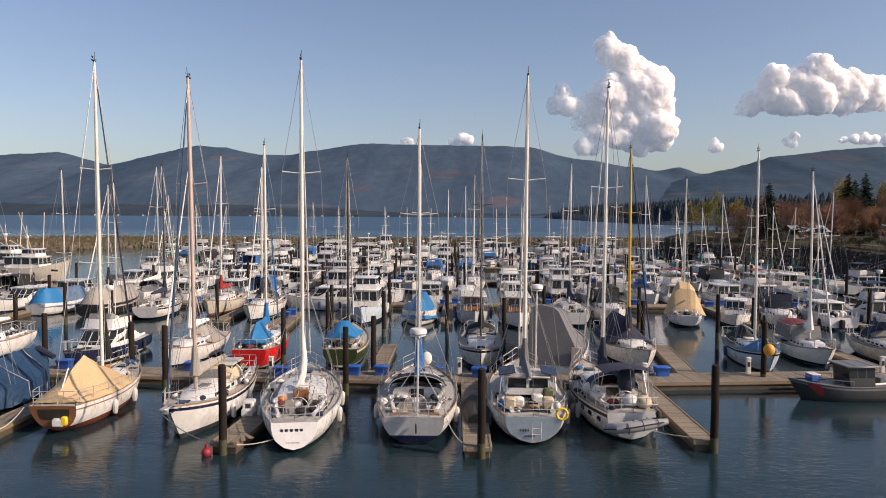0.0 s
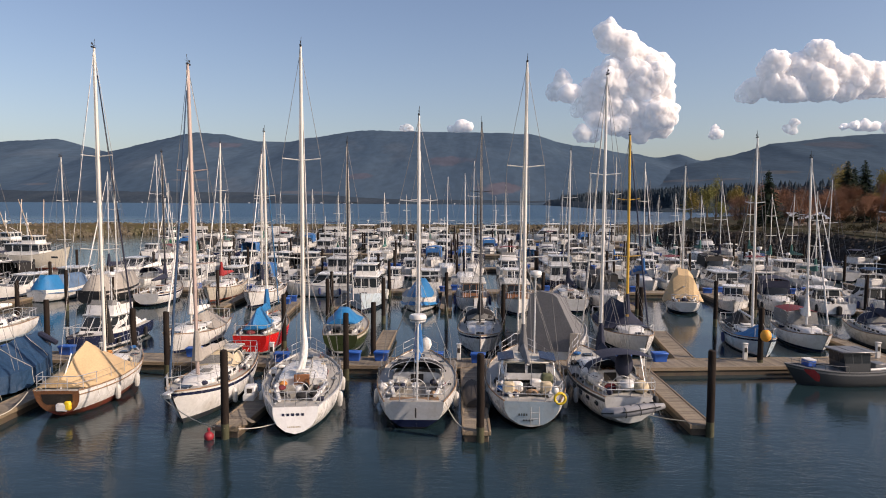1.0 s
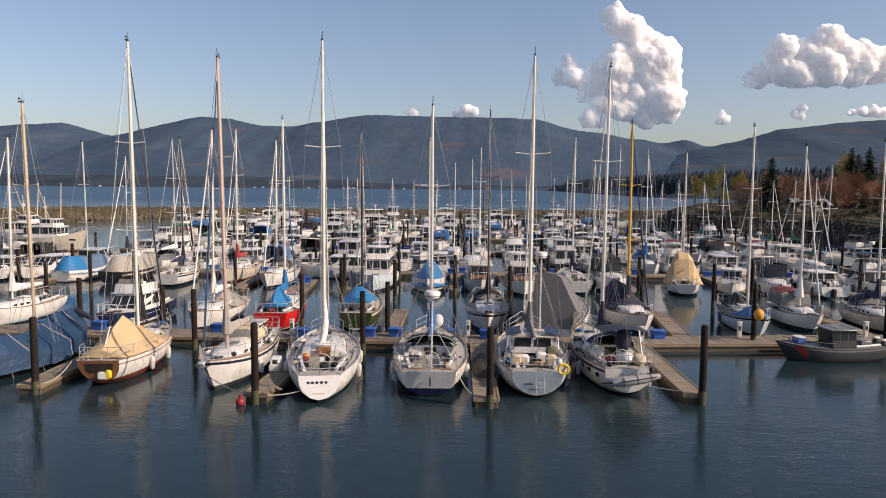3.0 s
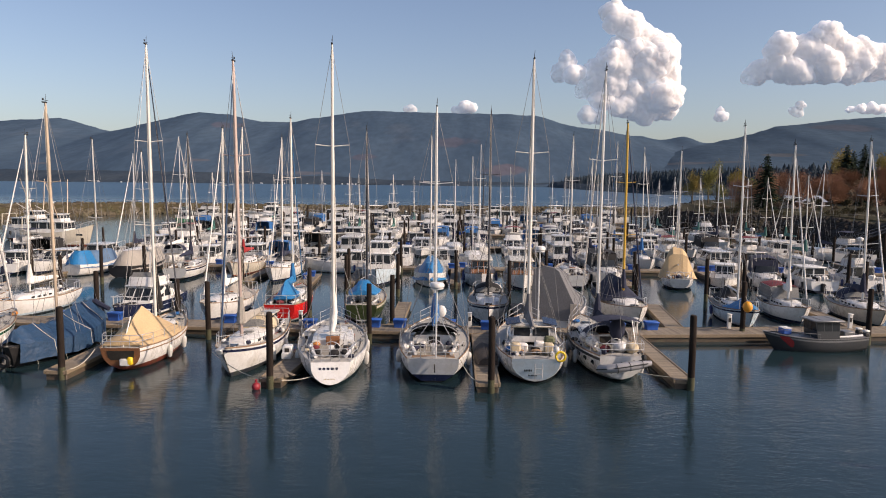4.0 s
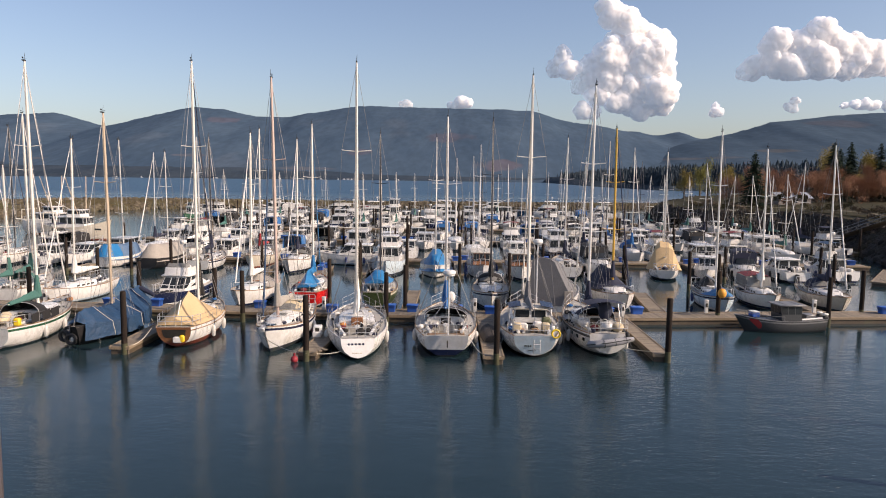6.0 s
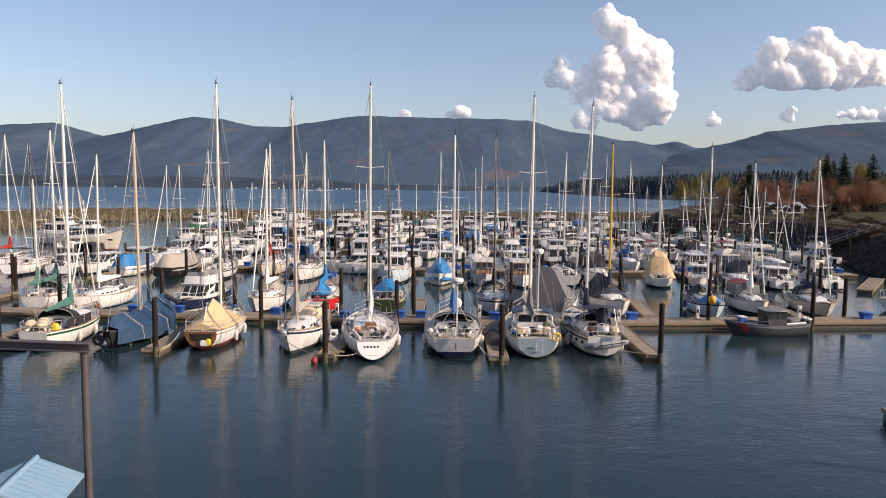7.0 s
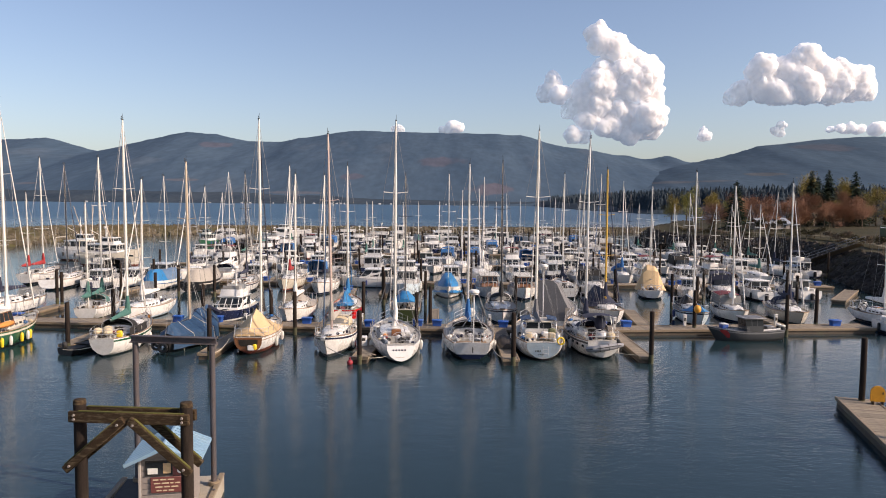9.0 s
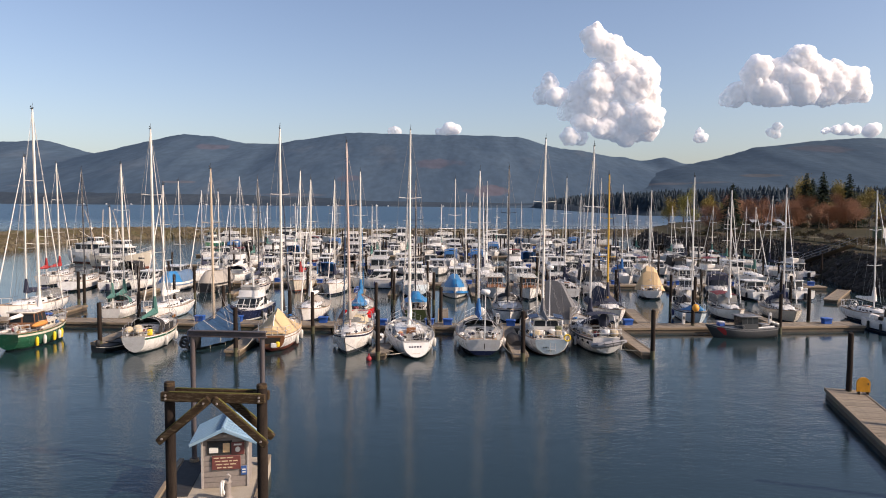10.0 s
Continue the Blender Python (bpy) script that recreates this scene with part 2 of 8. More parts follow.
# ---- mesh tools ----
class M:
    """Gathers the faces of one mesh."""

    def __init__(self):
        self.v, self.f = [], []

    def grid(self, rows, closed=False, flip=False):
        base, w = len(self.v), len(rows[0])
        for r in rows:
            self.v += [tuple(p) for p in r]
        for i in range(len(rows) - 1):
            for j in range(w if closed else w - 1):
                a, b = base + i * w + j, base + i * w + (j + 1) % w
                q = (a, b, b + w, a + w)
                self.f.append(q[::-1] if flip else q)
        return self

    def poly(self, pts):
        base = len(self.v)
        self.v += [tuple(p) for p in pts]
        self.f.append(tuple(range(base, base + len(pts))))
        return self

    def tube(self, pts, r, n=6, cap=True):
        pts = [Vector(p) for p in pts]
        rs = r if isinstance(r, (list, tuple)) else [r] * len(pts)
        rows, side = [], None
        for i, p in enumerate(pts):
            d = (pts[min(i + 1, len(pts) - 1)] - pts[max(i - 1, 0)]).normalized()
            if side is None:
                side = d.cross(Vector((0, 0, 1)) if abs(d.z) < 0.9 else Vector((1, 0, 0))).normalized()
            side = (side - d * side.dot(d)).normalized()
            up = side.cross(d)
            rows.append([p + (side * math.cos(a) + up * math.sin(a)) * rs[i] for a in (2 * math.pi * k / n for k in range(n))])
        self.grid(rows, closed=True)
        if cap:
            self.poly(rows[0])
            self.poly(rows[-1][::-1])
        return self

    def box(self, c, s, ch=0.015, rot=None):
        """A box with chamfered edges, from its centre and size."""
        hx, hy, hz = s[0] / 2, s[1] / 2, s[2] / 2
        ch = min(ch, hx * 0.9, hy * 0.9, hz * 0.9)
        base = len(self.v)
        idx = {}
        for sx in (-1, 1):
            for sy in (-1, 1):
                for sz in (-1, 1):
                    for k in range(3):
                        p = Vector((sx * (hx - (ch if k != 0 else 0)), sy * (hy - (ch if k != 1 else 0)), sz * (hz - (ch if k != 2 else 0))))
                        if rot:
                            p = rot @ p
                        idx[sx, sy, sz, k] = len(self.v)
                        self.v.append((c[0] + p.x, c[1] + p.y, c[2] + p.z))
        T = (-1, 1)
        g = lambda k, a, b, e: idx[(e, a, b, 0) if k == 0 else (a, e, b, 1) if k == 1 else (a, b, e, 2)]
        for k in range(3):
            for e in T:
                q = [g(k, -1, -1, e), g(k, 1, -1, e), g(k, 1, 1, e), g(k, -1, 1, e)]
                self.f.append(tuple(q if (e > 0) != (k == 1) else q[::-1]))
        for a in T:
            for b in T:
                self.f.append((idx[a, b, -1, 0], idx[a, b, 1, 0], idx[a, b, 1, 1], idx[a, b, -1, 1]))
                self.f.append((idx[a, -1, b, 0], idx[a, 1, b, 0], idx[a, 1, b, 2], idx[a, -1, b, 2]))
                self.f.append((idx[-1, a, b, 1], idx[1, a, b, 1], idx[1, a, b, 2], idx[-1, a, b, 2]))
                for c2 in T:
                    self.f.append((idx[a, b, c2, 0], idx[a, b, c2, 1], idx[a, b, c2, 2]))
        return self

    def ball(self, c, r, nu=10, nv=6):
        rx, ry, rz = r if isinstance(r, (list, tuple)) else (r, r, r)
        rows = []
        for i in range(nv + 1):
            t = math.pi * i / nv
            st = max(math.sin(t), 0.01)
            rows.append([(c[0] + rx * st * math.cos(2 * math.pi * j / nu), c[1] + ry * st * math.sin(2 * math.pi * j / nu), c[2] - rz * math.cos(t)) for j in range(nu)])
        return self.grid(rows, closed=True)

    def lathe(self, prof, c=(0, 0, 0), n=12):
        rows = [[(c[0] + r * math.cos(2 * math.pi * j / n), c[1] + r * math.sin(2 * math.pi * j / n), c[2] + z) for j in range(n)] for r, z in prof]
        self.grid(rows, closed=True)
        self.poly(rows[0][::-1])
        self.poly(rows[-1])
        return self

    def ring(self, c, R, r, n=20, axis="y", k=6):
        pts = []
        for i in range(n + 1):
            a = 2 * math.pi * i / n
            u, w = R * math.cos(a), R * math.sin(a)
            pts.append((c[0] + u, c[1], c[2] + w) if axis == "y" else (c[0], c[1] + u, c[2] + w) if axis == "x" else (c[0] + u, c[1] + w, c[2]))
        return self.tube(pts, r, k, cap=False)


def finish(mesh, mat, smooth=40):
    bm = bmesh.new()
    bm.from_mesh(mesh)
    bmesh.ops.remove_doubles(bm, verts=bm.verts, dist=0.0004)
    bmesh.ops.recalc_face_normals(bm, faces=bm.faces)
    bm.to_mesh(mesh)
    bm.free()
    mesh.materials.append(mat)
    if smooth:
        mesh.shade_smooth()
        mesh.set_sharp_from_angle(angle=radians(smooth))
    return mesh


def shape(name, m, mat, smooth=40):
    me = bpy.data.meshes.new(name)
    me.from_pydata(m.v, [], m.f)
    return finish(me, MAT[mat] if isinstance(mat, str) else mat, smooth)


def part(name, m, mat, parent=None, label="", smooth=40):
    """Links the gathered mesh as ONE object under a thing or a part."""
    ob = new(name, m if isinstance(m, bpy.types.Mesh) else shape(name, m, mat, smooth))
    ob.parent = parent
    if label:
        ob["label"] = label
    return ob


def thing(name, x, y, z, rz, label, category, group="", rx=0, ry=0):
    e = new(name)
    e.matrix_basis = pose(x, y, z, rx, ry, rz)
    return tagged(e, label, category, group)


def lerp(a, b, t):
    return a + (b - a) * t


def wob(x, y=0.0, z=0.0):
    return noise.noise(Vector((x, y, z)))


# ---- water ----
def water_material():
    m = bpy.data.materials.new("harbour water")
    m.use_nodes = True
    n, l = m.node_tree.nodes, m.node_tree.links
    b = n["Principled BSDF"]
    tc = n.new("ShaderNodeTexCoord")
    murk = n.new("ShaderNodeTexNoise")
    murk.inputs["Scale"].default_value = 0.03
    l.new(tc.outputs["Object"], murk.inputs["Vector"])
    mix = n.new("ShaderNodeMix")
    mix.data_type = "RGBA"
    mix.inputs[6].default_value, mix.inputs[7].default_value = (0.010, 0.023, 0.029, 1), (0.014, 0.031, 0.037, 1)
    l.new(murk.outputs[0], mix.inputs[0])
    l.new(mix.outputs[2], b.inputs["Base Color"])
    # wind roughens the open bay; its base colour turns lighter and bluer
    bs, br, bm = n.new("ShaderNodeSeparateXYZ"), n.new("ShaderNodeMapRange"), n.new("ShaderNodeMix")
    l.new(tc.outputs["Object"], bs.inputs[0])
    l.new(bs.outputs[1], br.inputs[0])
    br.inputs[1].default_value, br.inputs[2].default_value, br.inputs[3].default_value, br.inputs[4].default_value = 235, 420, 0.10, 0.42
    l.new(br.outputs[0], b.inputs["Roughness"])
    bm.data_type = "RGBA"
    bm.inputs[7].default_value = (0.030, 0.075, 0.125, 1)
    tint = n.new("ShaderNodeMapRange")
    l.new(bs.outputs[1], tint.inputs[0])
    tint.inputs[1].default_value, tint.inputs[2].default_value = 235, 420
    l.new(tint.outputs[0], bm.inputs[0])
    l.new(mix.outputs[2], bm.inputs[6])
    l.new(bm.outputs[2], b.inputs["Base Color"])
    b.inputs["IOR"].default_value = 1.33
    normal = None
    for scale, dist, stretch in ((0.45, 0.040, (1, 1.6, 1)), (2.4, 0.020, (1, 1.8, 1)), (8.0, 0.007, (1, 1.6, 1))):
        mp, t, bp = n.new("ShaderNodeMapping"), n.new("ShaderNodeTexNoise"), n.new("ShaderNodeBump")
        mp.inputs["Scale"].default_value = stretch
        l.new(tc.outputs["Object"], mp.inputs[0])
        l.new(mp.outputs[0], t.inputs["Vector"])
        t.inputs["Scale"].default_value, t.inputs["Detail"].default_value = scale, 3.0
        # calm and ruffled lanes
        lane, mr, mul = n.new("ShaderNodeTexNoise"), n.new("ShaderNodeMapRange"), n.new("ShaderNodeMath")
        lm = n.new("ShaderNodeMapping")
        lm.inputs["Scale"].default_value = (0.02, 0.055, 1)
        l.new(tc.outputs["Object"], lm.inputs[0])
        l.new(lm.outputs[0], lane.inputs["Vector"])
        lane.inputs["Scale"].default_value = 1.0
        mr.inputs[1].default_value, mr.inputs[2].default_value, mr.inputs[3].default_value, mr.inputs[4].default_value = 0.38, 0.62, 0.35, 1.0
        l.new(lane.outputs[0], mr.inputs[0])
        mul.operation = "MULTIPLY"
        # the open bay beyond the breakwater is ruffled by the wind
        sep, bay, add = n.new("ShaderNodeSeparateXYZ"), n.new("ShaderNodeMapRange"), n.new("ShaderNodeMath")
        l.new(tc.outputs["Object"], sep.inputs[0])
        bay.inputs[1].default_value, bay.inputs[2].default_value, bay.inputs[4].default_value = 230, 330, 4.0
        l.new(sep.outputs[1], bay.inputs[0])
        # between the moored rows the water lies calm
        calm, still = n.new("ShaderNodeMapRange"), n.new("ShaderNodeMath")
        calm.inputs[1].default_value, calm.inputs[2].default_value, calm.inputs[3].default_value, calm.inputs[4].default_value = 27, 42, 1.0, 0.3
        l.new(sep.outputs[1], calm.inputs[0])
        still.operation = "MULTIPLY"
        l.new(mr.outputs[0], still.inputs[0])
        l.new(calm.outputs[0], still.inputs[1])
        l.new(still.outputs[0], add.inputs[0])
        l.new(bay.outputs[0], add.inputs[1])
        l.new(add.outputs[0], mul.inputs[0])
        l.new(t.outputs[0], mul.inputs[1])
        l.new(mul.outputs[0], bp.inputs["Height"])
        bp.inputs["Distance"].default_value = dist
        if normal:
            l.new(normal, bp.inputs["Normal"])
        normal = bp.outputs[0]
    l.new(normal, b.inputs["Normal"])
    return m


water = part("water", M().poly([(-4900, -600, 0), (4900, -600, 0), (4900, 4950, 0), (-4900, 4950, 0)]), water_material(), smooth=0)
tagged(water, "dark blue-green harbour water with small ripples", "water", kind="structure")


# ---- far land ----
def land_material(name, dark, light, patch, scale, patch_scale, patch_from, bump, squash=0.22, cuts=()):
    """Forest seen from far off: stands, clearings and crowns; the slope's length is squashed so that stands are as deep as wide."""
    m = bpy.data.materials.new(name)
    m.use_nodes = True
    n, l = m.node_tree.nodes, m.node_tree.links
    b = n["Principled BSDF"]
    b.inputs["Roughness"].default_value = 0.95
    b.inputs["Specular IOR Level"].default_value = 0.05
    tc, mp = n.new("ShaderNodeTexCoord"), n.new("ShaderNodeMapping")
    mp.inputs["Scale"].default_value = (1, squash, 1)
    l.new(tc.outputs["Object"], mp.inputs[0])

    def nt(s, d=8):
        t = n.new("ShaderNodeTexNoise")
        t.inputs["Scale"].default_value, t.inputs["Detail"].default_value = s, d
        l.new(mp.outputs[0], t.inputs["Vector"])
        return t.outputs[0]

    def ramp(fac, a, c, lo=0.0, hi=1.0):
        r = n.new("ShaderNodeMapRange")
        r.inputs[1].default_value, r.inputs[2].default_value, r.inputs[3].default_value, r.inputs[4].default_value = a, c, lo, hi
        l.new(fac, r.inputs[0])
        return r.outputs[0]

    a = n.new("ShaderNodeMix")
    a.data_type = "RGBA"
    a.inputs[6].default_value, a.inputs[7].default_value = (*dark, 1), (*light, 1)
    l.new(ramp(nt(scale), 0.35, 0.65), a.inputs[0])
    c = n.new("ShaderNodeMix")
    c.data_type = "RGBA"
    c.inputs[7].default_value = (*patch, 1)
    l.new(a.outputs[2], c.inputs[6])
    l.new(ramp(nt(patch_scale, 5), patch_from, patch_from + 0.06, 0, 0.8), c.inputs[0])
    out = c.outputs[2]
    # felled slopes and fields: (x, z, half width, half height, colour), with ragged edges
    if cuts:
        sep, rag = n.new("ShaderNodeSeparateXYZ"), nt(0.012, 6)
        l.new(tc.outputs["Object"], sep.inputs[0])
    for cx, cz, rx, rz, col in cuts:
        dx, dz, d2, ad = (n.new("ShaderNodeMath") for _ in range(4))
        sq = []
        for axis, mid, half in ((0, cx, rx), (2, cz, rz)):
            sub, div, pw = (n.new("ShaderNodeMath") for _ in range(3))
            sub.operation, div.operation, pw.operation = "SUBTRACT", "DIVIDE", "MULTIPLY"
            l.new(sep.outputs[axis], sub.inputs[0])
            sub.inputs[1].default_value, div.inputs[1].default_value = mid, half
            l.new(sub.outputs[0], div.inputs[0])
            l.new(div.outputs[0], pw.inputs[0])
            l.new(div.outputs[0], pw.inputs[1])
            sq.append(pw.outputs[0])
        l.new(sq[0], d2.inputs[0])
        l.new(sq[1], d2.inputs[1])
        l.new(d2.outputs[0], ad.inputs[0])
        l.new(ramp(rag, 0.3, 0.7, -0.9, 0.9), ad.inputs[1])
        cut = n.new("ShaderNodeMix")
        cut.data_type = "RGBA"
        cut.inputs[7].default_value = (*col, 1)
        l.new(out, cut.inputs[6])
        l.new(ramp(ad.outputs[0], 1.1, 0.35), cut.inputs[0])
        out = cut.outputs[2]
    hs = n.new("ShaderNodeHueSaturation")
    l.new(out, hs.inputs["Color"])
    l.new(ramp(nt(scale * 7, 6), 0.3, 0.7, 0.88, 1.12), hs.inputs["Value"])
    l.new(hs.outputs[0], b.inputs["Base Color"])
    bp = n.new("ShaderNodeBump")
    bp.inputs["Distance"].default_value = bump
    l.new(nt(scale * 6), bp.inputs["Height"])
    l.new(bp.outputs[0], b.inputs["Normal"])
    return m


def ridge_at(u, line):
    """The height of a ridge of (place, height) knees, rounded between them."""
    for (a, ha), (b, hb) in zip(line, line[1:]):
        if u <= b:
            t = max(0.0, (u - a) / (b - a))
            return lerp(ha, hb, 0.65 * t + 0.35 * t * t * (3 - 2 * t))
    return line[-1][1]


def hills(name, label, y0, y1, nx, ny, line, rough, mat):
    """A range whose spurs and gullies run down from its ridge to the shore at y0."""
    rows = []
    x0, x1 = line[0][0], line[-1][0]
    for j in range(ny + 1):
        v = j / ny
        row = []
        for i in range(nx + 1):
            u = lerp(x0, x1, i / nx)
            y = lerp(y0, y1, v)
            ridge = ridge_at(u, line) + 7 * noise.fractal(Vector((u * 0.006, 1.7, y1)), 1.0, 2.0, 4)
            spur = noise.fractal(Vector((u * 0.0032, y * 0.0006, 3.1)), 1.0, 2.0, 5)
            z = ridge * (v ** 0.92) * (1 + 0.13 * spur * (1 - v) * min(1, 3 * v)) + rough * wob(u * 0.03, y * 0.02) * min(1, 4 * v)
            row.append((u * (0.55 + 0.45 * y / y1), y, z if v > 0 else -3))
        rows.append(row)
    rows.append([(p[0] * 1.02, p[1] + 60, -5) for p in rows[-1]])
    ob = part(name, M().grid(rows), mat, smooth=60)
    return tagged(ob, label, "hills", kind="structure")


# the blue of distant haze is put into the forest and clearing colours
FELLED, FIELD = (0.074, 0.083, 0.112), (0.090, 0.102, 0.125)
forest_far = land_material("far forested hills with painted haze", (0.044, 0.074, 0.112), (0.060, 0.094, 0.134), (0.070, 0.098, 0.132), 0.005, 0.0028, 0.60, 1.2, 0.25,
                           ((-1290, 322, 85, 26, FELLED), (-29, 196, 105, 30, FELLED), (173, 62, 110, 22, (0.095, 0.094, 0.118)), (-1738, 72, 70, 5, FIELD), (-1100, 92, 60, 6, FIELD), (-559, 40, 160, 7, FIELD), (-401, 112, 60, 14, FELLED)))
# lifted blue-grey here paints thinner haze over the nearer hillside
forest_right = land_material("nearer forested hills with painted haze", (0.042, 0.070, 0.102), (0.056, 0.088, 0.122), (0.064, 0.090, 0.118), 0.007, 0.0035, 0.60, 1.2, 0.25,
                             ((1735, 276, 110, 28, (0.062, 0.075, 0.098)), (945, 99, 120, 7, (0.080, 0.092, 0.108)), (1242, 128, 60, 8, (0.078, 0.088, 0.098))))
# a little haze is mixed into the low wood's colour as well
forest_low = land_material("low shore forest with haze tint", (0.030, 0.044, 0.056), (0.050, 0.066, 0.080), (0.075, 0.085, 0.085), 0.02, 0.007, 0.64, 4)
hills("hill_range", "long forested hill range across the bay, coloured hazy blue-green", 2500, 4300, 300, 40,
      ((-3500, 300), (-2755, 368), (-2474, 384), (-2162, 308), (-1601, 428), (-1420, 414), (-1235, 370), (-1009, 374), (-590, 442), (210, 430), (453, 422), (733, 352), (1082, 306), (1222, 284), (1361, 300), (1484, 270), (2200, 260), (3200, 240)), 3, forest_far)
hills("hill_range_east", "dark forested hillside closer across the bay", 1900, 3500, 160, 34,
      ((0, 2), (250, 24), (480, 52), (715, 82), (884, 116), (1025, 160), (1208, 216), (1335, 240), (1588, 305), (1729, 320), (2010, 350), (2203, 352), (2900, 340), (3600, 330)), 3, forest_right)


# shore wood colours are bluish to carry the haze over the bay
shore_mat = land_material("shore wood with painted haze", (0.030, 0.046, 0.066), (0.046, 0.062, 0.080), (0.085, 0.08, 0.08), 0.012, 0.004, 0.60, 2, 0.5)


def shore_wood(name, label, y, x0, x1, h, mat, seed):
    """A low wooded foreland, higher to the west, its crowns blurred by distance."""
    rows = []
    for v, k in ((0, -0.03), (0.02, 0.12), (0.25, 0.55), (0.6, 0.85), (1, 1.0), (1.3, 0.9)):
        row = []
        for i in range(201):
            x = lerp(x0, x1, i / 200)
            west = 0.35 + 0.65 / (1 + math.exp((x + 450) / 140))
            hh = h * west * (0.85 + 0.25 * wob(x * 0.006, v * 2, seed) + 0.08 * wob(x * 0.04, v, seed + 3))
            row.append((x, y + 40 * wob(x * 0.002, seed) + 300 * v, hh * k))
        rows.append(row)
    return tagged(part(name, M().grid(rows), mat, smooth=80), label, "wood", kind="structure")


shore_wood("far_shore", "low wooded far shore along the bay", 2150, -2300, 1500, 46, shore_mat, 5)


def conifer_wood(name, label, spots, seed, mat):
    """Far conifers, each a few ragged whorls on a spine, as one stand."""
    rnd, m = random.Random(seed), M()
    for x, y, z, hgt in spots:
        r = hgt * rnd.uniform(0.17, 0.30)
        for k in range(4):
            z0, z1 = z + hgt * (0.08 + 0.22 * k), z + hgt * min(1.0, 0.42 + 0.22 * k)
            rr = r * (1 - 0.23 * k)
            base = len(m.v)
            for i in range(7):
                a = 2 * math.pi * i / 7 + k
                q = rr * rnd.uniform(0.7, 1.25)
                m.v.append((x + q * math.cos(a), y + q * math.sin(a), z0 + rnd.uniform(-0.03, 0.03) * hgt))
            m.v.append((x, y, z1))
            m.f += [(base + i, base + (i + 1) % 7, base + 7) for i in range(7)]
    me = bpy.data.meshes.new(name)
    me.from_pydata(m.v, [], m.f)
    me.materials.append(mat)
    return tagged(new(name, me), label, "wood", kind="stuff")


def point_z(x, y):
    return 2.5 + 20 * (1 - math.exp(-max(0, x - 210) / 200)) + 0.006 * max(0, y - 700)


rows = []
for i in range(31):
    y = lerp(690, 1950, i / 30)
    shore = 208 + 45 * max(0, (y - 1000) / 900) + 6 * wob(y * 0.01, 4)
    rows.append([(shore - 12 + dx * (1 + 0.0002 * (y - 690)), y - (dx * 0.25 if i == 0 else 0), -1 if dx == 0 else point_z(shore + dx, y)) for dx in (0, 14, 60, 140, 280, 500, 800, 1300)])
rows.insert(0, [(p[0], p[1] - 8, -1) for p in rows[0]])
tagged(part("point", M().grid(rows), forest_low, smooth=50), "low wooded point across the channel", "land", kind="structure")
rnd = random.Random(31)
spots = []
for k in range(4600):
    if k % 3:
        x = 216 + 700 * rnd.random() ** 1.5
        y = 700 - (x - 216) * 0.22 + 170 * rnd.random()
    else:
        y = 720 + 1100 * rnd.random()
        x = 222 + 45 * max(0, (y - 1000) / 900) + 160 * rnd.random()
    spots.append((x, y, point_z(x, y) - 1.5, rnd.uniform(9, 26) * (0.75 + 0.35 * wob(x * 0.01, y * 0.01, 6))))
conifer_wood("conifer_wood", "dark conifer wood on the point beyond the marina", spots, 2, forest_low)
house_mesh = [shape("cottage", M().box((0, 0, 1.3), (w, 5, 2.6), 0.1).poly([(-w / 2, -3.4, 2.6), (w / 2, -3.4, 2.6), (w / 2, 0, 4.6), (-w / 2, 0, 4.6)]), "palegrey", 0) for w in (4, 7)]
rnd = random.Random(21)
for k in range(22):
    hx = rnd.gauss(-330, 420) if k < 14 else rnd.uniform(-1400, 900)
    c = new("cottage", house_mesh[k % 2])
    c.matrix_basis = pose(hx, 2138 + 40 * wob(hx * 0.002, 5), -0.6, 0, 0, rnd.uniform(-20, 20))
    tagged(c, "tiny pale cottage on the far shore", "house", "cottages on the far shore")


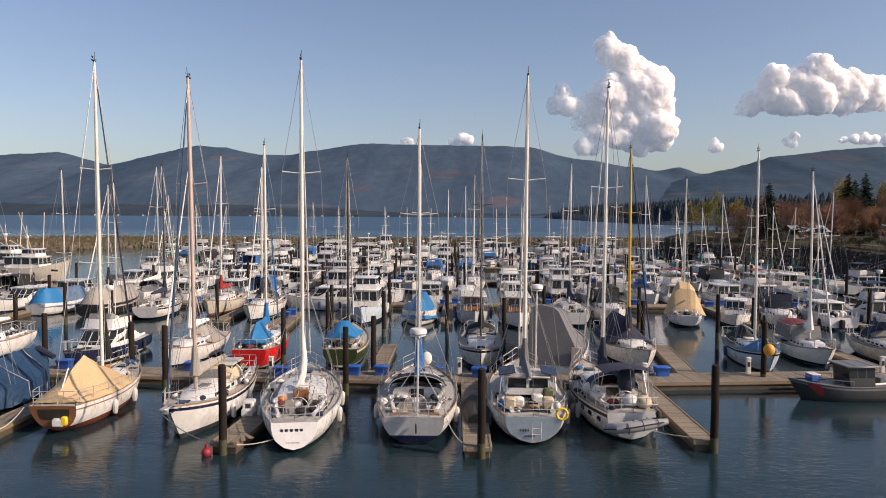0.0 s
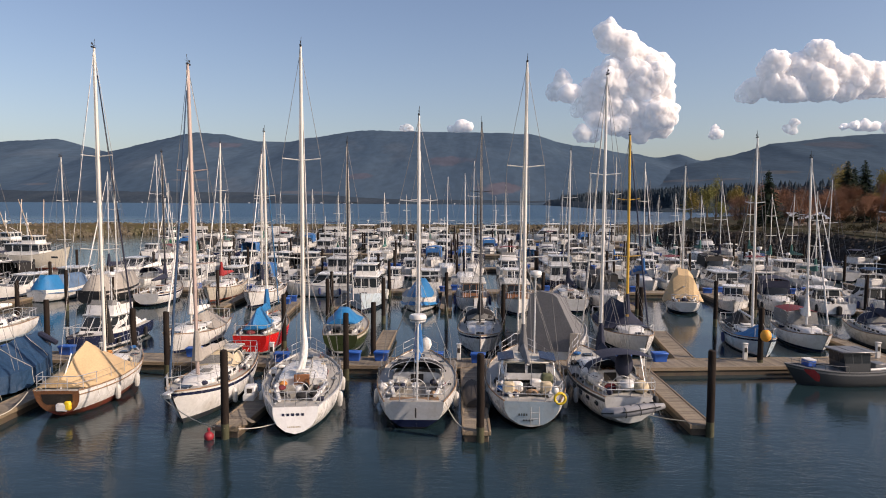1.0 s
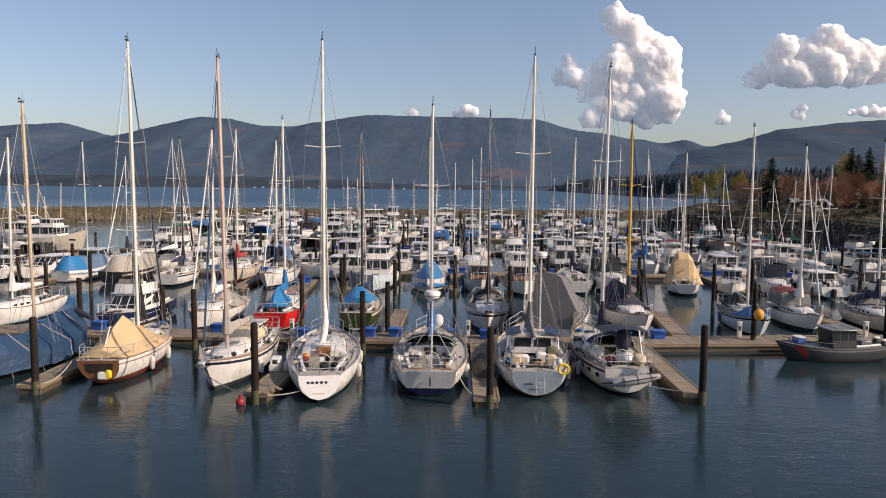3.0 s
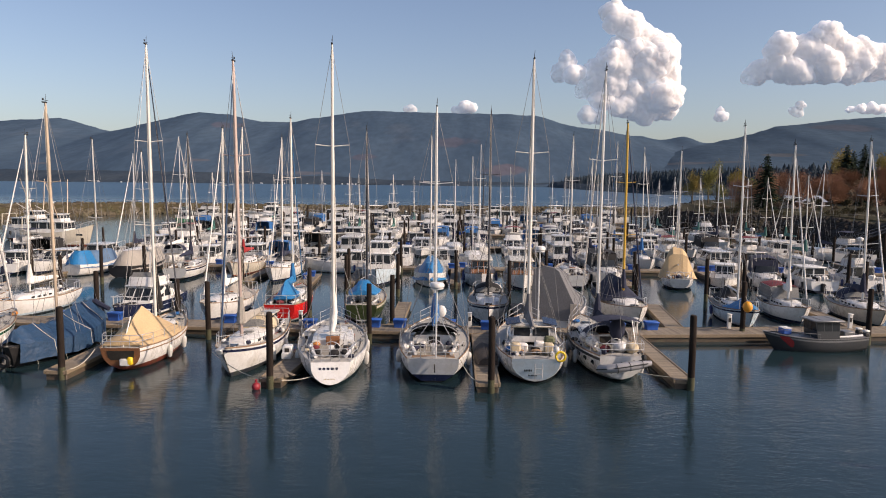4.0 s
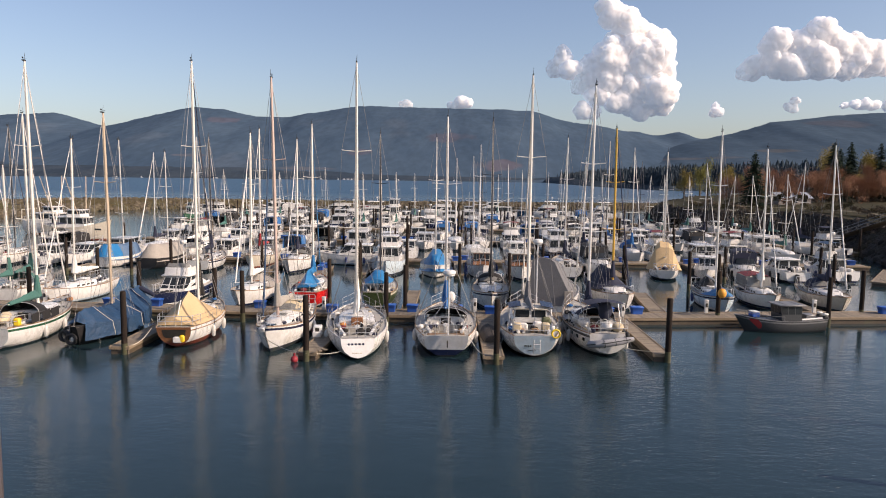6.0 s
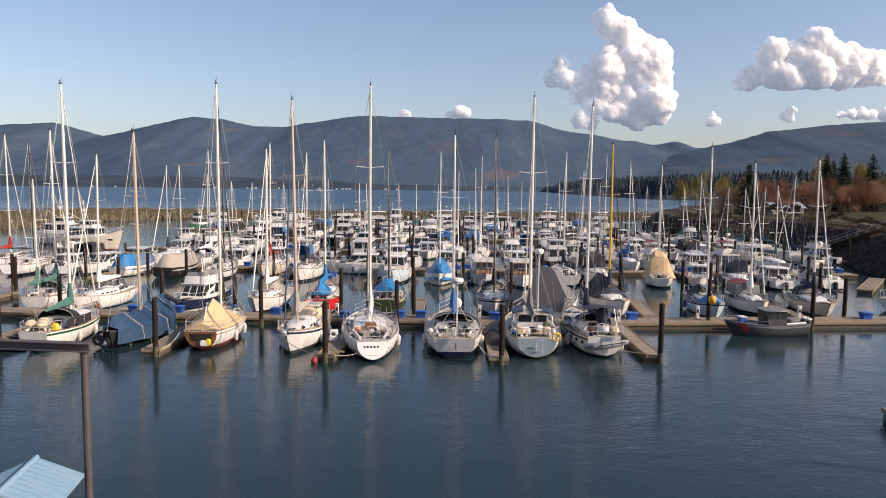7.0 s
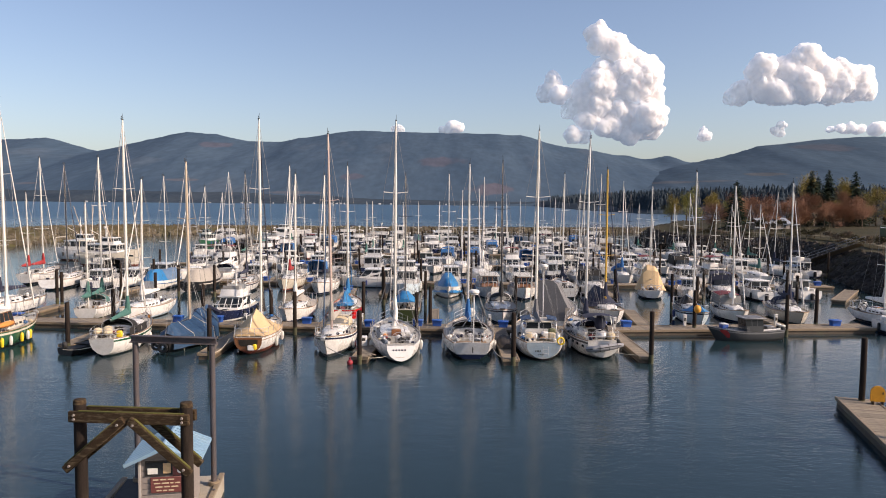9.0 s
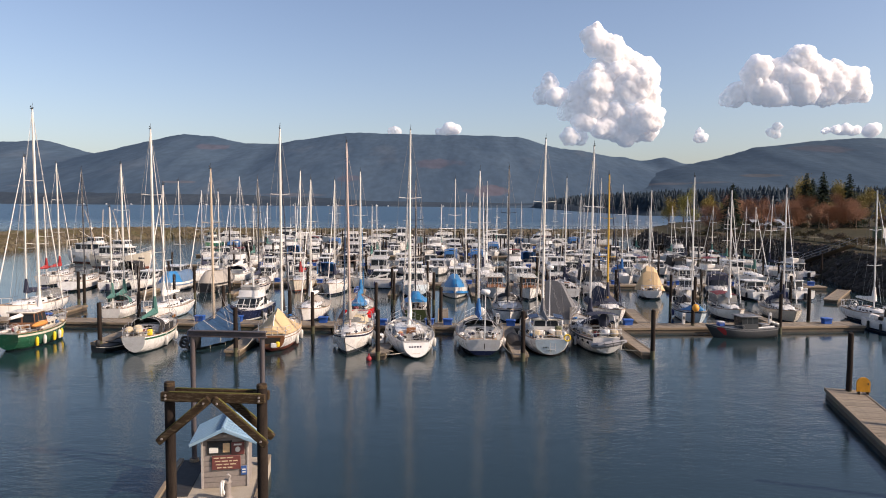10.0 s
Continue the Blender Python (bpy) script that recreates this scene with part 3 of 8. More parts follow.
# ---- clouds ----
def cloud_material(fade):
    """Vapour: light enters a billow, scatters inside and leaves it again some way off."""
    m = bpy.data.materials.new("cloud")
    m.use_nodes = True
    n, l = m.node_tree.nodes, m.node_tree.links
    b = n["Principled BSDF"]
    b.inputs["Base Color"].default_value = (0.66, 0.61, 0.55, 1)
    b.inputs["Roughness"].default_value = 1.0
    b.inputs["Specular IOR Level"].default_value = 0.0
    # bluish glow added in place of skylight scattered through the whole heap
    b.inputs["Emission Color"].default_value = (0.56, 0.74, 1.0, 1)
    b.inputs["Emission Strength"].default_value = 0.23
    b.inputs["Subsurface Weight"].default_value = 1.0
    b.inputs["Subsurface Radius"].default_value = (1.0, 1.0, 1.0)
    b.inputs["Subsurface Scale"].default_value = 150.0
    tc, t, bp = n.new("ShaderNodeTexCoord"), n.new("ShaderNodeTexNoise"), n.new("ShaderNodeBump")
    t.inputs["Scale"].default_value, t.inputs["Detail"].default_value = 0.014, 7
    l.new(tc.outputs["Object"], t.inputs["Vector"])
    bp.inputs["Distance"].default_value = 4
    l.new(t.outputs[0], bp.inputs["Height"])
    l.new(bp.outputs[0], b.inputs["Normal"])
    # the shaded flank thins out into the sky
    sep, mr, big, add = n.new("ShaderNodeSeparateXYZ"), n.new("ShaderNodeMapRange"), n.new("ShaderNodeTexNoise"), n.new("ShaderNodeMath")
    l.new(tc.outputs["Object"], sep.inputs[0])
    l.new(sep.outputs[0], mr.inputs[0])
    mr.inputs[1].default_value, mr.inputs[2].default_value, mr.inputs[3].default_value, mr.inputs[4].default_value = fade[0], fade[1], -0.3, 0.75
    big.inputs["Scale"].default_value, big.inputs["Detail"].default_value = 0.006, 6
    l.new(tc.outputs["Object"], big.inputs["Vector"])
    add.use_clamp = True
    l.new(mr.outputs[0], add.inputs[0])
    l.new(big.outputs[0], add.inputs[1])
    l.new(add.outputs[0], b.inputs["Alpha"])
    return m


unit = bmesh.new()
bmesh.ops.create_icosphere(unit, subdivisions=2, radius=1.0)
ICO_V = [v.co.copy() for v in unit.verts]
ICO_F = [tuple(v.index for v in f.verts) for f in unit.faces]
unit.free()


def cloud(label, lobes, seed, mat, small=9, voxel=7.0):
    """Heaped lobes (x, z, radius) far off, with smaller heads budding from each, grown into one billowing skin."""
    rnd = random.Random(seed)
    m = M()
    heads = []
    for x, z, r in lobes:
        y = 4600 + rnd.uniform(-60, 60)
        heads.append((x, y, z, r))
        for _ in range(small):
            a, e = rnd.uniform(0, 2 * math.pi), rnd.uniform(-0.9, 1.4)
            k = r * rnd.uniform(0.24, 0.46)
            hx, hy, hz = x + r * 0.74 * math.cos(a) * math.cos(e), y - r * 0.6 * abs(math.sin(a)) * math.cos(e), z + r * 0.7 * math.sin(e)
            heads.append((hx, hy, hz, k))
            for _ in range(5):
                a2, e2 = rnd.uniform(0, 2 * math.pi), rnd.uniform(-0.3, 1.3)
                heads.append((hx + k * math.cos(a2) * math.cos(e2), hy - k * abs(math.sin(a2)), hz + k * math.sin(e2), k * rnd.uniform(0.28, 0.5)))
    for x, y, z, r in heads:
        base = len(m.v)
        for c in ICO_V:
            p = c * r
            m.v.append((x + p.x, y + p.y, z + (p.z if p.z > 0 else p.z * 0.8)))
        m.f += [tuple(i + base for i in f) for f in ICO_F]
    me = bpy.data.meshes.new("cloud")
    me.from_pydata(m.v, [], m.f)
    ob = new("cloud", me)
    md = ob.modifiers.new("skin", "REMESH")
    md.mode, md.voxel_size, md.use_smooth_shade = "VOXEL", voxel, True
    dg = bpy.context.evaluated_depsgraph_get()
    skin = bpy.data.meshes.new_from_object(ob.evaluated_get(dg))
    ob.modifiers.clear()
    ob.data = skin
    bm = bmesh.new()
    bm.from_mesh(skin)
    for _ in range(30):
        bmesh.ops.smooth_vert(bm, verts=bm.verts, factor=0.5, use_axis_x=True, use_axis_y=True, use_axis_z=True)
    bm.normal_update()
    for v in bm.verts:
        p = v.co
        v.co = p + v.normal * (34 * abs(noise.noise(p * 0.009)) + 17 * abs(noise.noise(p * 0.021)) + 7 * noise.fractal(p * 0.03, 0.9, 2.0, 4))
    bm.to_mesh(skin)
    bm.free()
    skin.materials.clear()
    skin.materials.append(mat)
    skin.shade_smooth()
    return tagged(ob, label, "cloud", kind="structure")


cloud("towering white cumulus cloud with a grey base", ((960, 1095, 72), (1005, 1035, 85), (1075, 990, 88), (1145, 945, 95), (1225, 900, 105), (1300, 835, 110), (1195, 780, 170), (1290, 690, 120), (1070, 830, 130), (985, 760, 130), (1290, 570, 115), (1130, 590, 150), (960, 650, 140), (850, 640, 90), (870, 730, 80), (1320, 490, 75), (1200, 480, 95), (1040, 500, 80), (900, 540, 70)), 3, mat=cloud_material((740, 960)))
cloud("small white cumulus puff beside the tower", ((690, 770, 62), (650, 720, 60), (720, 690, 60), (700, 820, 40), (770, 720, 45)), 5, small=6, mat=cloud_material((560, 800)))
cloud("broad white cumulus cloud with a grey base", ((2030, 880, 85), (2090, 860, 105), (2330, 940, 110), (2210, 850, 130), (2060, 770, 105), (2440, 850, 115), (2560, 820, 125), (2320, 770, 130), (1930, 740, 75), (2680, 800, 130), (2160, 720, 85), (2500, 730, 85), (1880, 700, 45)), 8, mat=cloud_material((1800, 2080)))
cloud("low flat wisp of cloud over the hills", ((2490, 498, 20), (2530, 503, 26), (2575, 510, 34), (2625, 508, 30), (2675, 518, 38), (2730, 510, 34), (2790, 512, 40), (2180, 490, 36), (2200, 530, 28)), 11, small=4, mat=cloud_material((1900, 2700)))
cloud("small distant cloud behind the ridge", ((30, 495, 42), (80, 490, 36), (-20, 485, 30)), 12, small=5, mat=cloud_material((-120, 120)))
cloud("low cloud bank behind the hills", ((820, 440, 60), (900, 450, 55), (-330, 475, 36), (1680, 450, 40), (1690, 490, 28)), 14, small=4, mat=cloud_material((-900, 3200)))


# ---- breakwater and bank ----
def rock_mesh(seed):
    rnd = random.Random(seed)
    bm = bmesh.new()
    bmesh.ops.create_icosphere(bm, subdivisions=1, radius=1.0)
    for v in bm.verts:
        v.co = Vector((v.co.x * rnd.uniform(0.75, 1.2), v.co.y * rnd.uniform(0.7, 1.1), v.co.z * rnd.uniform(0.5, 0.9)))
    vs, fs = [v.co.copy() for v in bm.verts], [tuple(v.index for v in f.verts) for f in bm.faces]
    bm.free()
    return vs, fs


ROCKS = [rock_mesh(k) for k in range(6)]
rock_mat = surf("breakwater rock", (0.100, 0.083, 0.058), rough=0.92, var=0.3, scale=0.4, bump=0.03, bscale=6, grime=(0.075, 0.075, 0.035), gscale=0.15, gamount=0.7, island=0.35)
scrub_mat = surf("dry grass and moss", (0.080, 0.064, 0.032), rough=0.95, var=0.35, scale=0.3, bump=0.06, bscale=3, grime=(0.070, 0.076, 0.026), gscale=0.1, gamount=0.8)
# bank rock is kept dark so that its colour carries the slope's shade
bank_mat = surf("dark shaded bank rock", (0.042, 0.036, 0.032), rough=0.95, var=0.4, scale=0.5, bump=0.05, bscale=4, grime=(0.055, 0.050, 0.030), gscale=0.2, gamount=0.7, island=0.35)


def mound(name, label, path, half, top, mat, rocks, seed, rocklow, rockhigh, rockmat):
    """A bank along a line of (x, y): sloping sides, a flat top, and boulders lying on it."""
    pts = [Vector(p) for p in path]
    line = []
    for a, b in zip(pts, pts[1:]):
        k = max(2, int((b - a).length / 4))
        line += [a.lerp(b, i / k) for i in range(k)]
    line.append(pts[-1])
    rows = []
    prof = ((-1.15, -1.2), (-0.85, 0.25), (-0.4, 0.85), (0, 1.0), (0.4, 0.95), (0.85, 0.3), (1.15, -1.2))
    for i, p in enumerate(line):
        d = line[min(i + 1, len(line) - 1)] - line[max(i - 1, 0)]
        s = Vector((d.y, -d.x, 0)).normalized()
        flat = Vector((p.x, p.y, 0))
        rows.append([flat + s * (half * lerp(0.5, 1, p.z) * u * (1 + 0.1 * wob(p.x * 0.07, p.y * 0.07, u))) + Vector((0, 0, p.z * top * h * (1 + 0.15 * wob(p.x * 0.12, p.y * 0.12, 7)) if h > 0 else h)) for u, h in prof])
    ground = tagged(part(name, M().grid(rows), mat, smooth=50), label, "breakwater", kind="structure")
    rnd, m = random.Random(seed), M()
    for _ in range(rocks):
        i = rnd.randrange(len(line) - 1)
        p = line[i].lerp(line[i + 1], rnd.random())
        d = line[i + 1] - line[i]
        s = Vector((d.y, -d.x, 0)).normalized()
        u = rnd.uniform(-0.35, 1.0)
        h = p.z * top * (1 - abs(u) ** 1.6) * 0.95
        r = rnd.uniform(rocklow, rockhigh)
        r *= lerp(0.7, 1, p.z)
        c = Vector((p.x, p.y, 0)) + s * half * lerp(0.5, 1, p.z) * u + Vector((0, 0, h * 0.95 - r * 0.2))
        rot = Euler((rnd.uniform(0, 6), rnd.uniform(0, 6), rnd.uniform(0, 6))).to_matrix()
        vs, fs = rnd.choice(ROCKS)
        base = len(m.v)
        m.v += [tuple(c + rot @ (v * r)) for v in vs]
        m.f += [tuple(k + base for k in f) for f in fs]
    me = bpy.data.meshes.new("boulders")
    me.from_pydata(m.v, [], m.f)
    me.materials.append(rockmat)
    ob = new("boulders", me)
    ob.parent = ground
    tagged(ob, kind="stuff")
    return ground


mound("breakwater", "long rubble-stone breakwater with mossy brown boulders", ((-106, 40, 0.9), (-108, 90, 0.9), (-111, 128, 0.9), (-112, 168, 0.9), (-98, 196, 0.8), (-50, 224, 0.45), (30, 234, 0.42), (112, 246, 0.45)), 12, 3.4, scrub_mat, 10500, 4, 0.55, 1.35, rock_mat)

# the bank on the landward side
bank_line = ((84, 2), (62, 36), (50, 62), (52, 79), (58, 100), (62, 117), (59, 127), (49, 134), (46, 150), (52, 185), (72, 230), (96, 275), (170, 330))
shore = []
for k in range(1, len(bank_line) - 2):
    q = [Vector((*p, 0)) for p in bank_line[k - 1:k + 3]]
    for i in range(9):
        t = i / 9
        shore.append(0.5 * (2 * q[1] + (q[2] - q[0]) * t + (2 * q[0] - 5 * q[1] + 4 * q[2] - q[3]) * t * t + (3 * q[1] - q[0] - 3 * q[2] + q[3]) * t ** 3))
rows = [[], [], [], [], [], []]
for i, p in enumerate(shore):
    d = shore[min(i + 1, len(shore) - 1)] - shore[max(i - 1, 0)]
    side = Vector((d.y, -d.x, 0)).normalized()
    w = wob(p.x * 0.1, p.y * 0.1, 2)
    for k, (off, z) in enumerate(((-1.5, -1.5), (0, 0.2), (2.6, 2.5), (4.6, 3.8))):
        rows[k].append(p + side * (off + 0.8 * w) + Vector((0, 0, z + 0.4 * w * (k > 0))))
    rows[4].append(p + Vector((34, 20, 4.8)))
    rows[5].append(p + Vector((900, 300, 9)))
BANK_TOP = [v.copy() for v in rows[3]]
grass_mat = surf("rough shore grass", (0.040, 0.037, 0.019), rough=0.95, var=0.4, scale=0.15, bump=0.05, bscale=3, grime=(0.055, 0.044, 0.028), gscale=0.06, gamount=0.9)
tagged(part("shore_ground", M().grid([[(p[0], p[1], p[2] + 0.02) for p in rows[3]], rows[4], rows[5]]), grass_mat, smooth=50), "rough brown-green grass above the bank", "ground", kind="structure")
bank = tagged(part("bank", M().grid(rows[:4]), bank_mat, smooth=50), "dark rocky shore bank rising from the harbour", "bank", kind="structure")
rnd, m = random.Random(17), M()
for _ in range(3200):
    i = rnd.randrange(len(rows[0]) - 1)
    u = rnd.random()
    a, b = Vector(rows[1][i]), Vector(rows[3][i])
    c = a.lerp(b, u) + (Vector(rows[1][i + 1]) - a) * rnd.random()
    r = rnd.uniform(0.3, 0.95)
    c.z -= r * 0.3
    rot = Euler((rnd.uniform(0, 6), rnd.uniform(0, 6), rnd.uniform(0, 6))).to_matrix()
    vs, fs = rnd.choice(ROCKS)
    base = len(m.v)
    m.v += [tuple(c + rot @ (v * r)) for v in vs]
    m.f += [tuple(k + base for k in f) for f in fs]
me = bpy.data.meshes.new("boulders")
me.from_pydata(m.v, [], m.f)
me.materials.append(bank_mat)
ob = new("boulders", me)
ob.parent = bank
tagged(ob, kind="stuff")


# ---- boats ----
class Hull:
    """Lines of a boat, bow towards +y, waterline at z = 0. s runs from stern (0) to bow (1)."""

    def __init__(self, L, B, fb, tw=0.65, sheer=0.35, bow=0.9, stern=0.25, rise=0.12, fat=2.6, wide=0.45):
        self.L, self.B, self.fb, self.tw, self.sheer, self.bow, self.stern, self.rise, self.fat, self.wide = L, B, fb, tw, sheer, bow, stern, rise, fat, wide

    def half(self, s):
        k = self.wide
        if s < k:
            return self.B / 2 * (self.tw + (1 - self.tw) * math.sin(math.pi / 2 * s / k))
        return self.B / 2 * max(0.012, math.cos(math.pi / 2 * ((s - k) / (1 - k)) ** 1.25)) ** 0.85

    def top(self, s):
        return self.fb * (1 + (self.sheer * ((s - 0.4) / 0.6) ** 2 if s > 0.4 else self.sheer * 0.35 * ((0.4 - s) / 0.4) ** 2))

    def keel(self, s):
        if s < 0.3:
            return lerp(self.rise, -0.45, math.sin(math.pi / 2 * s / 0.3))
        return -0.45

    def at(self, s, z, side=1):
        zt, zb = self.top(s), self.keel(s)
        z = max(z, zb)
        n = min(1, max(0, (zt - z) / (zt - zb)))
        p = lerp(self.fat, 1.25, max(0, (s - 0.55) / 0.45))
        w = self.half(s) * max(0.0, 1 - n ** p) ** (1 / 1.7)
        zn = 1 - (zt - max(z, -0.2)) / zt
        y = self.L * (s - 0.5) - self.bow * (1 - zn) * s ** 5 + self.stern * (1 - zn) * (1 - s) ** 5
        return (side * w, y, z)

    def deck(self, s, u, dz=-0.05):
        """A place on deck: u from -1 (port rail) to 1."""
        b, zt = self.half(s), self.top(s)
        return (u * b, self.L * (s - 0.5), zt + dz + 0.06 * (1 - u * u))


STATIONS = [0, 0.03, 0.08, 0.14, 0.2, 0.27, 0.34, 0.42, 0.5, 0.58, 0.66, 0.74, 0.8, 0.86, 0.91, 0.95, 0.98, 1.0]


def hull_parts(e, h, mat, boot="navy", bottom="slate", stripe=None, transom=None, deck="deck", well=None, fine=True, rail="teak", boot_z=0.24):
    st = STATIONS if fine else STATIONS[::2] + [1.0]
    levels = lambda s: [h.top(s), h.top(s) - 0.08 * h.fb, h.top(s) - 0.2 * h.fb, h.top(s) * 0.62, max(h.top(s) * 0.42, boot_z + 0.03), boot_z, 0.09, -0.05, -0.4]
    rows = {side: [[h.at(s, levels(s)[k], side) for s in st] for k in range(9)] for side in (-1, 1)}

    def band(a, b):
        m = M()
        for side in (-1, 1):
            m.grid(rows[side][a:b + 1])
        return m
    if stripe:
        body = band(0, 1)
        for side in (-1, 1):
            body.grid(rows[side][2:6])
        part("hull", body, mat, e)
        part("sheer_stripe", band(1, 2), stripe, e)
    else:
        part("hull", band(0, 5), mat, e)
    lower = {(5, 6): band(5, 6), (6, 8): band(6, 8)}
    if h.tw > 0.05:
        across = lambda k0, k1: [rows[-1][k][0] for k in range(k0, k1 + 1)] + [rows[1][k][0] for k in range(k1, k0 - 1, -1)]
        part("transom", M().poly(across(0, 5)), transom or mat, e)
        for k0, k1 in lower:
            lower[k0, k1].poly(across(k0, k1))
    part("boot_stripe", lower[5, 6], boot, e)
    part("bottom", lower[6, 8], bottom, e)
    us = (-1, -0.6, 0, 0.6, 1)
    d = M()
    for i in range(len(st) - 1):
        for j in range(4):
            if well and j in (1, 2) and well[0] - 0.001 <= st[i] and st[i + 1] <= well[1] + 0.001:
                continue
            d.poly([h.deck(st[i], us[j]), h.deck(st[i], us[j + 1]), h.deck(st[i + 1], us[j + 1]), h.deck(st[i + 1], us[j])])
    part("deck", d, deck, e)
    if well:
        ins = [s for s in st if well[0] - 0.001 <= s <= well[1] + 0.001]
        w = M()
        for side in (-0.6, 0.6):
            w.grid([[h.deck(s, side) for s in ins], [h.deck(s, side * 0.95, -0.45) for s in ins], [h.deck(s, side * 0.5, -0.45) for s in ins], [h.deck(s, side * 0.45, -0.75) for s in ins]])
        w.grid([[h.deck(s, -0.27, -0.75) for s in ins], [h.deck(s, 0.27, -0.75) for s in ins]])
        for s in (ins[0], ins[-1]):
            w.poly([h.deck(s, -0.6), h.deck(s, 0, 0), h.deck(s, 0.6), h.deck(s, 0.45, -0.75), h.deck(s, -0.45, -0.75)])
        part("cockpit", w, deck, e)
        if fine:
            for side in (-1, 1):
                part("coaming", M().tube([Vector(h.deck(s, side * 0.62)) + Vector((0, 0, 0.1)) for s in ins], 0.09, 6), mat if mat in ("white", "cream", "palegrey") else "white", e)
    if rail and fine:
        for side in (-1, 1):
            part("toe_rail", M().tube([Vector(h.at(s, h.top(s), side)) + Vector((0, 0, 0.02)) for s in st], 0.032 if fine else 0.045, 5 if fine else 4), rail, e)


def trunk(e, h, s0, s1, w, ht, mat, fwd=0.55, ports=4, glass="glass", name="cabin", aft_door=True, top_mat=None, base=0.0):
    """A coachroof with rounded edges, portlights, hatches and a companionway."""
    n = 8
    rows = []
    for i in range(n + 1):
        t = i / n
        s = lerp(s0, s1, t)
        hh = ht * lerp(1, fwd, t ** 1.6)
        b = h.half(s) * w * (1 if t < 0.75 else lerp(1, 0.7, ((t - 0.75) / 0.25) ** 1.5))
        y, z = h.L * (s - 0.5), h.top(s) - 0.02 + base
        if i == n:
            hh *= 0.9
        rows.append([(-b, y, z), (-b * 0.96, y, z + hh * 0.72), (-b * 0.84, y, z + hh * 0.95), (0, y, z + hh * 1.07), (b * 0.84, y, z + hh * 0.95), (b * 0.96, y, z + hh * 0.72), (b, y, z)])
    m = M().grid(rows)
    m.poly(rows[0])
    nose = [(p[0] * 0.85, p[1] + 0.35, rows[-1][0][2]) for p in rows[-1]]
    m.grid([rows[-1], nose])
    body = part(name, m, mat, e)
    if ports:
        for side in (0, 6):
            for k in range(ports):
                t = 0.1 + 0.72 * (k + 0.5) / ports
                i = min(n - 1, int(t * n))
                f = t * n - i
                a, b2 = Vector(rows[i][side]).lerp(Vector(rows[i + 1][side]), f), Vector(rows[i][1 if side == 0 else 5]).lerp(Vector(rows[i + 1][1 if side == 0 else 5]), f)
                c = a.lerp(b2, 0.58)
                ln = 0.62 * h.L * (s1 - s0) * 0.72 / ports
                p = part("portlight", M().box((0, 0, 0), (0.05, ln, max(0.09, ht * 0.3)), 0.03), glass, e)
                p.matrix_basis = Matrix.Translation(c)
    return rows


def rails(e, h, fine=True, push=True, pull=True, lines=True, s0=0.06, s1=0.9):
    """Pulpit, pushpit, stanchions and lifelines."""
    r = 0.018 if fine else 0.024
    P = lambda s, u, z: Vector(h.at(s, h.top(s), u)) * 1 + Vector((-0.06 * u, 0, z))
    if pull:
        m = M()
        tip = Vector((0, h.L * 0.5 + 0.12, h.top(1) + 0.62))
        for u in (-1, 1):
            m.tube([P(0.86, u, 0.62), P(0.94, u, 0.64), tip + Vector((u * 0.16, -0.1, 0)), tip], r, 5)
            m.tube([P(0.86, u, 0), P(0.86, u, 0.62)], r, 5)
            m.tube([P(0.95, u, 0), P(0.95, u, 0.62)], r, 5)
            if fine:
                m.tube([P(0.86, u, 0.3), P(0.95, u, 0.32), tip + Vector((u * 0.12, -0.15, -0.3))], r * 0.8, 5)
        part("pulpit", m, "steel", e)
    if push:
        m = M()
        for z in (0.62, 0.32) if fine else (0.62,):
            pts = [P(0.14, -1, z), P(0.06, -1, z), P(0.005, -0.94, z), P(0.0, 0, z) if h.tw > 0.3 else P(0.0, 0, z), P(0.005, 0.94, z), P(0.06, 1, z), P(0.14, 1, z)]
            m.tube(pts, r, 5)
        for s, u in ((0.14, -1), (0.04, -1), (0.005, -0.5), (0.005, 0.5), (0.04, 1), (0.14, 1)):
            m.tube([P(s, u, 0), P(s, u, 0.62)], r, 5)
        part("pushpit", m, "steel", e)
    if lines:
        posts = (0.26, 0.4, 0.54, 0.68, 0.78)
        if fine:
            post = shape("stanchion", M().tube([(0, 0, 0), (0, 0, 0.62)], 0.015, 5), "steel")
            for s in posts:
                for u in (-1, 1):
                    part("stanchion", post, None, e).matrix_basis = Matrix.Translation(P(s, u, 0))
        for u in (-1, 1):
            m = M()
            for z in (0.6, 0.32) if fine else (0.6,):
                m.tube([P(0.14, u, z)] + [P(s, u, z) for s in posts] + [P(0.86, u, z)], 0.008 if fine else 0.012, 4)
            part("lifeline", m, "wire", e)


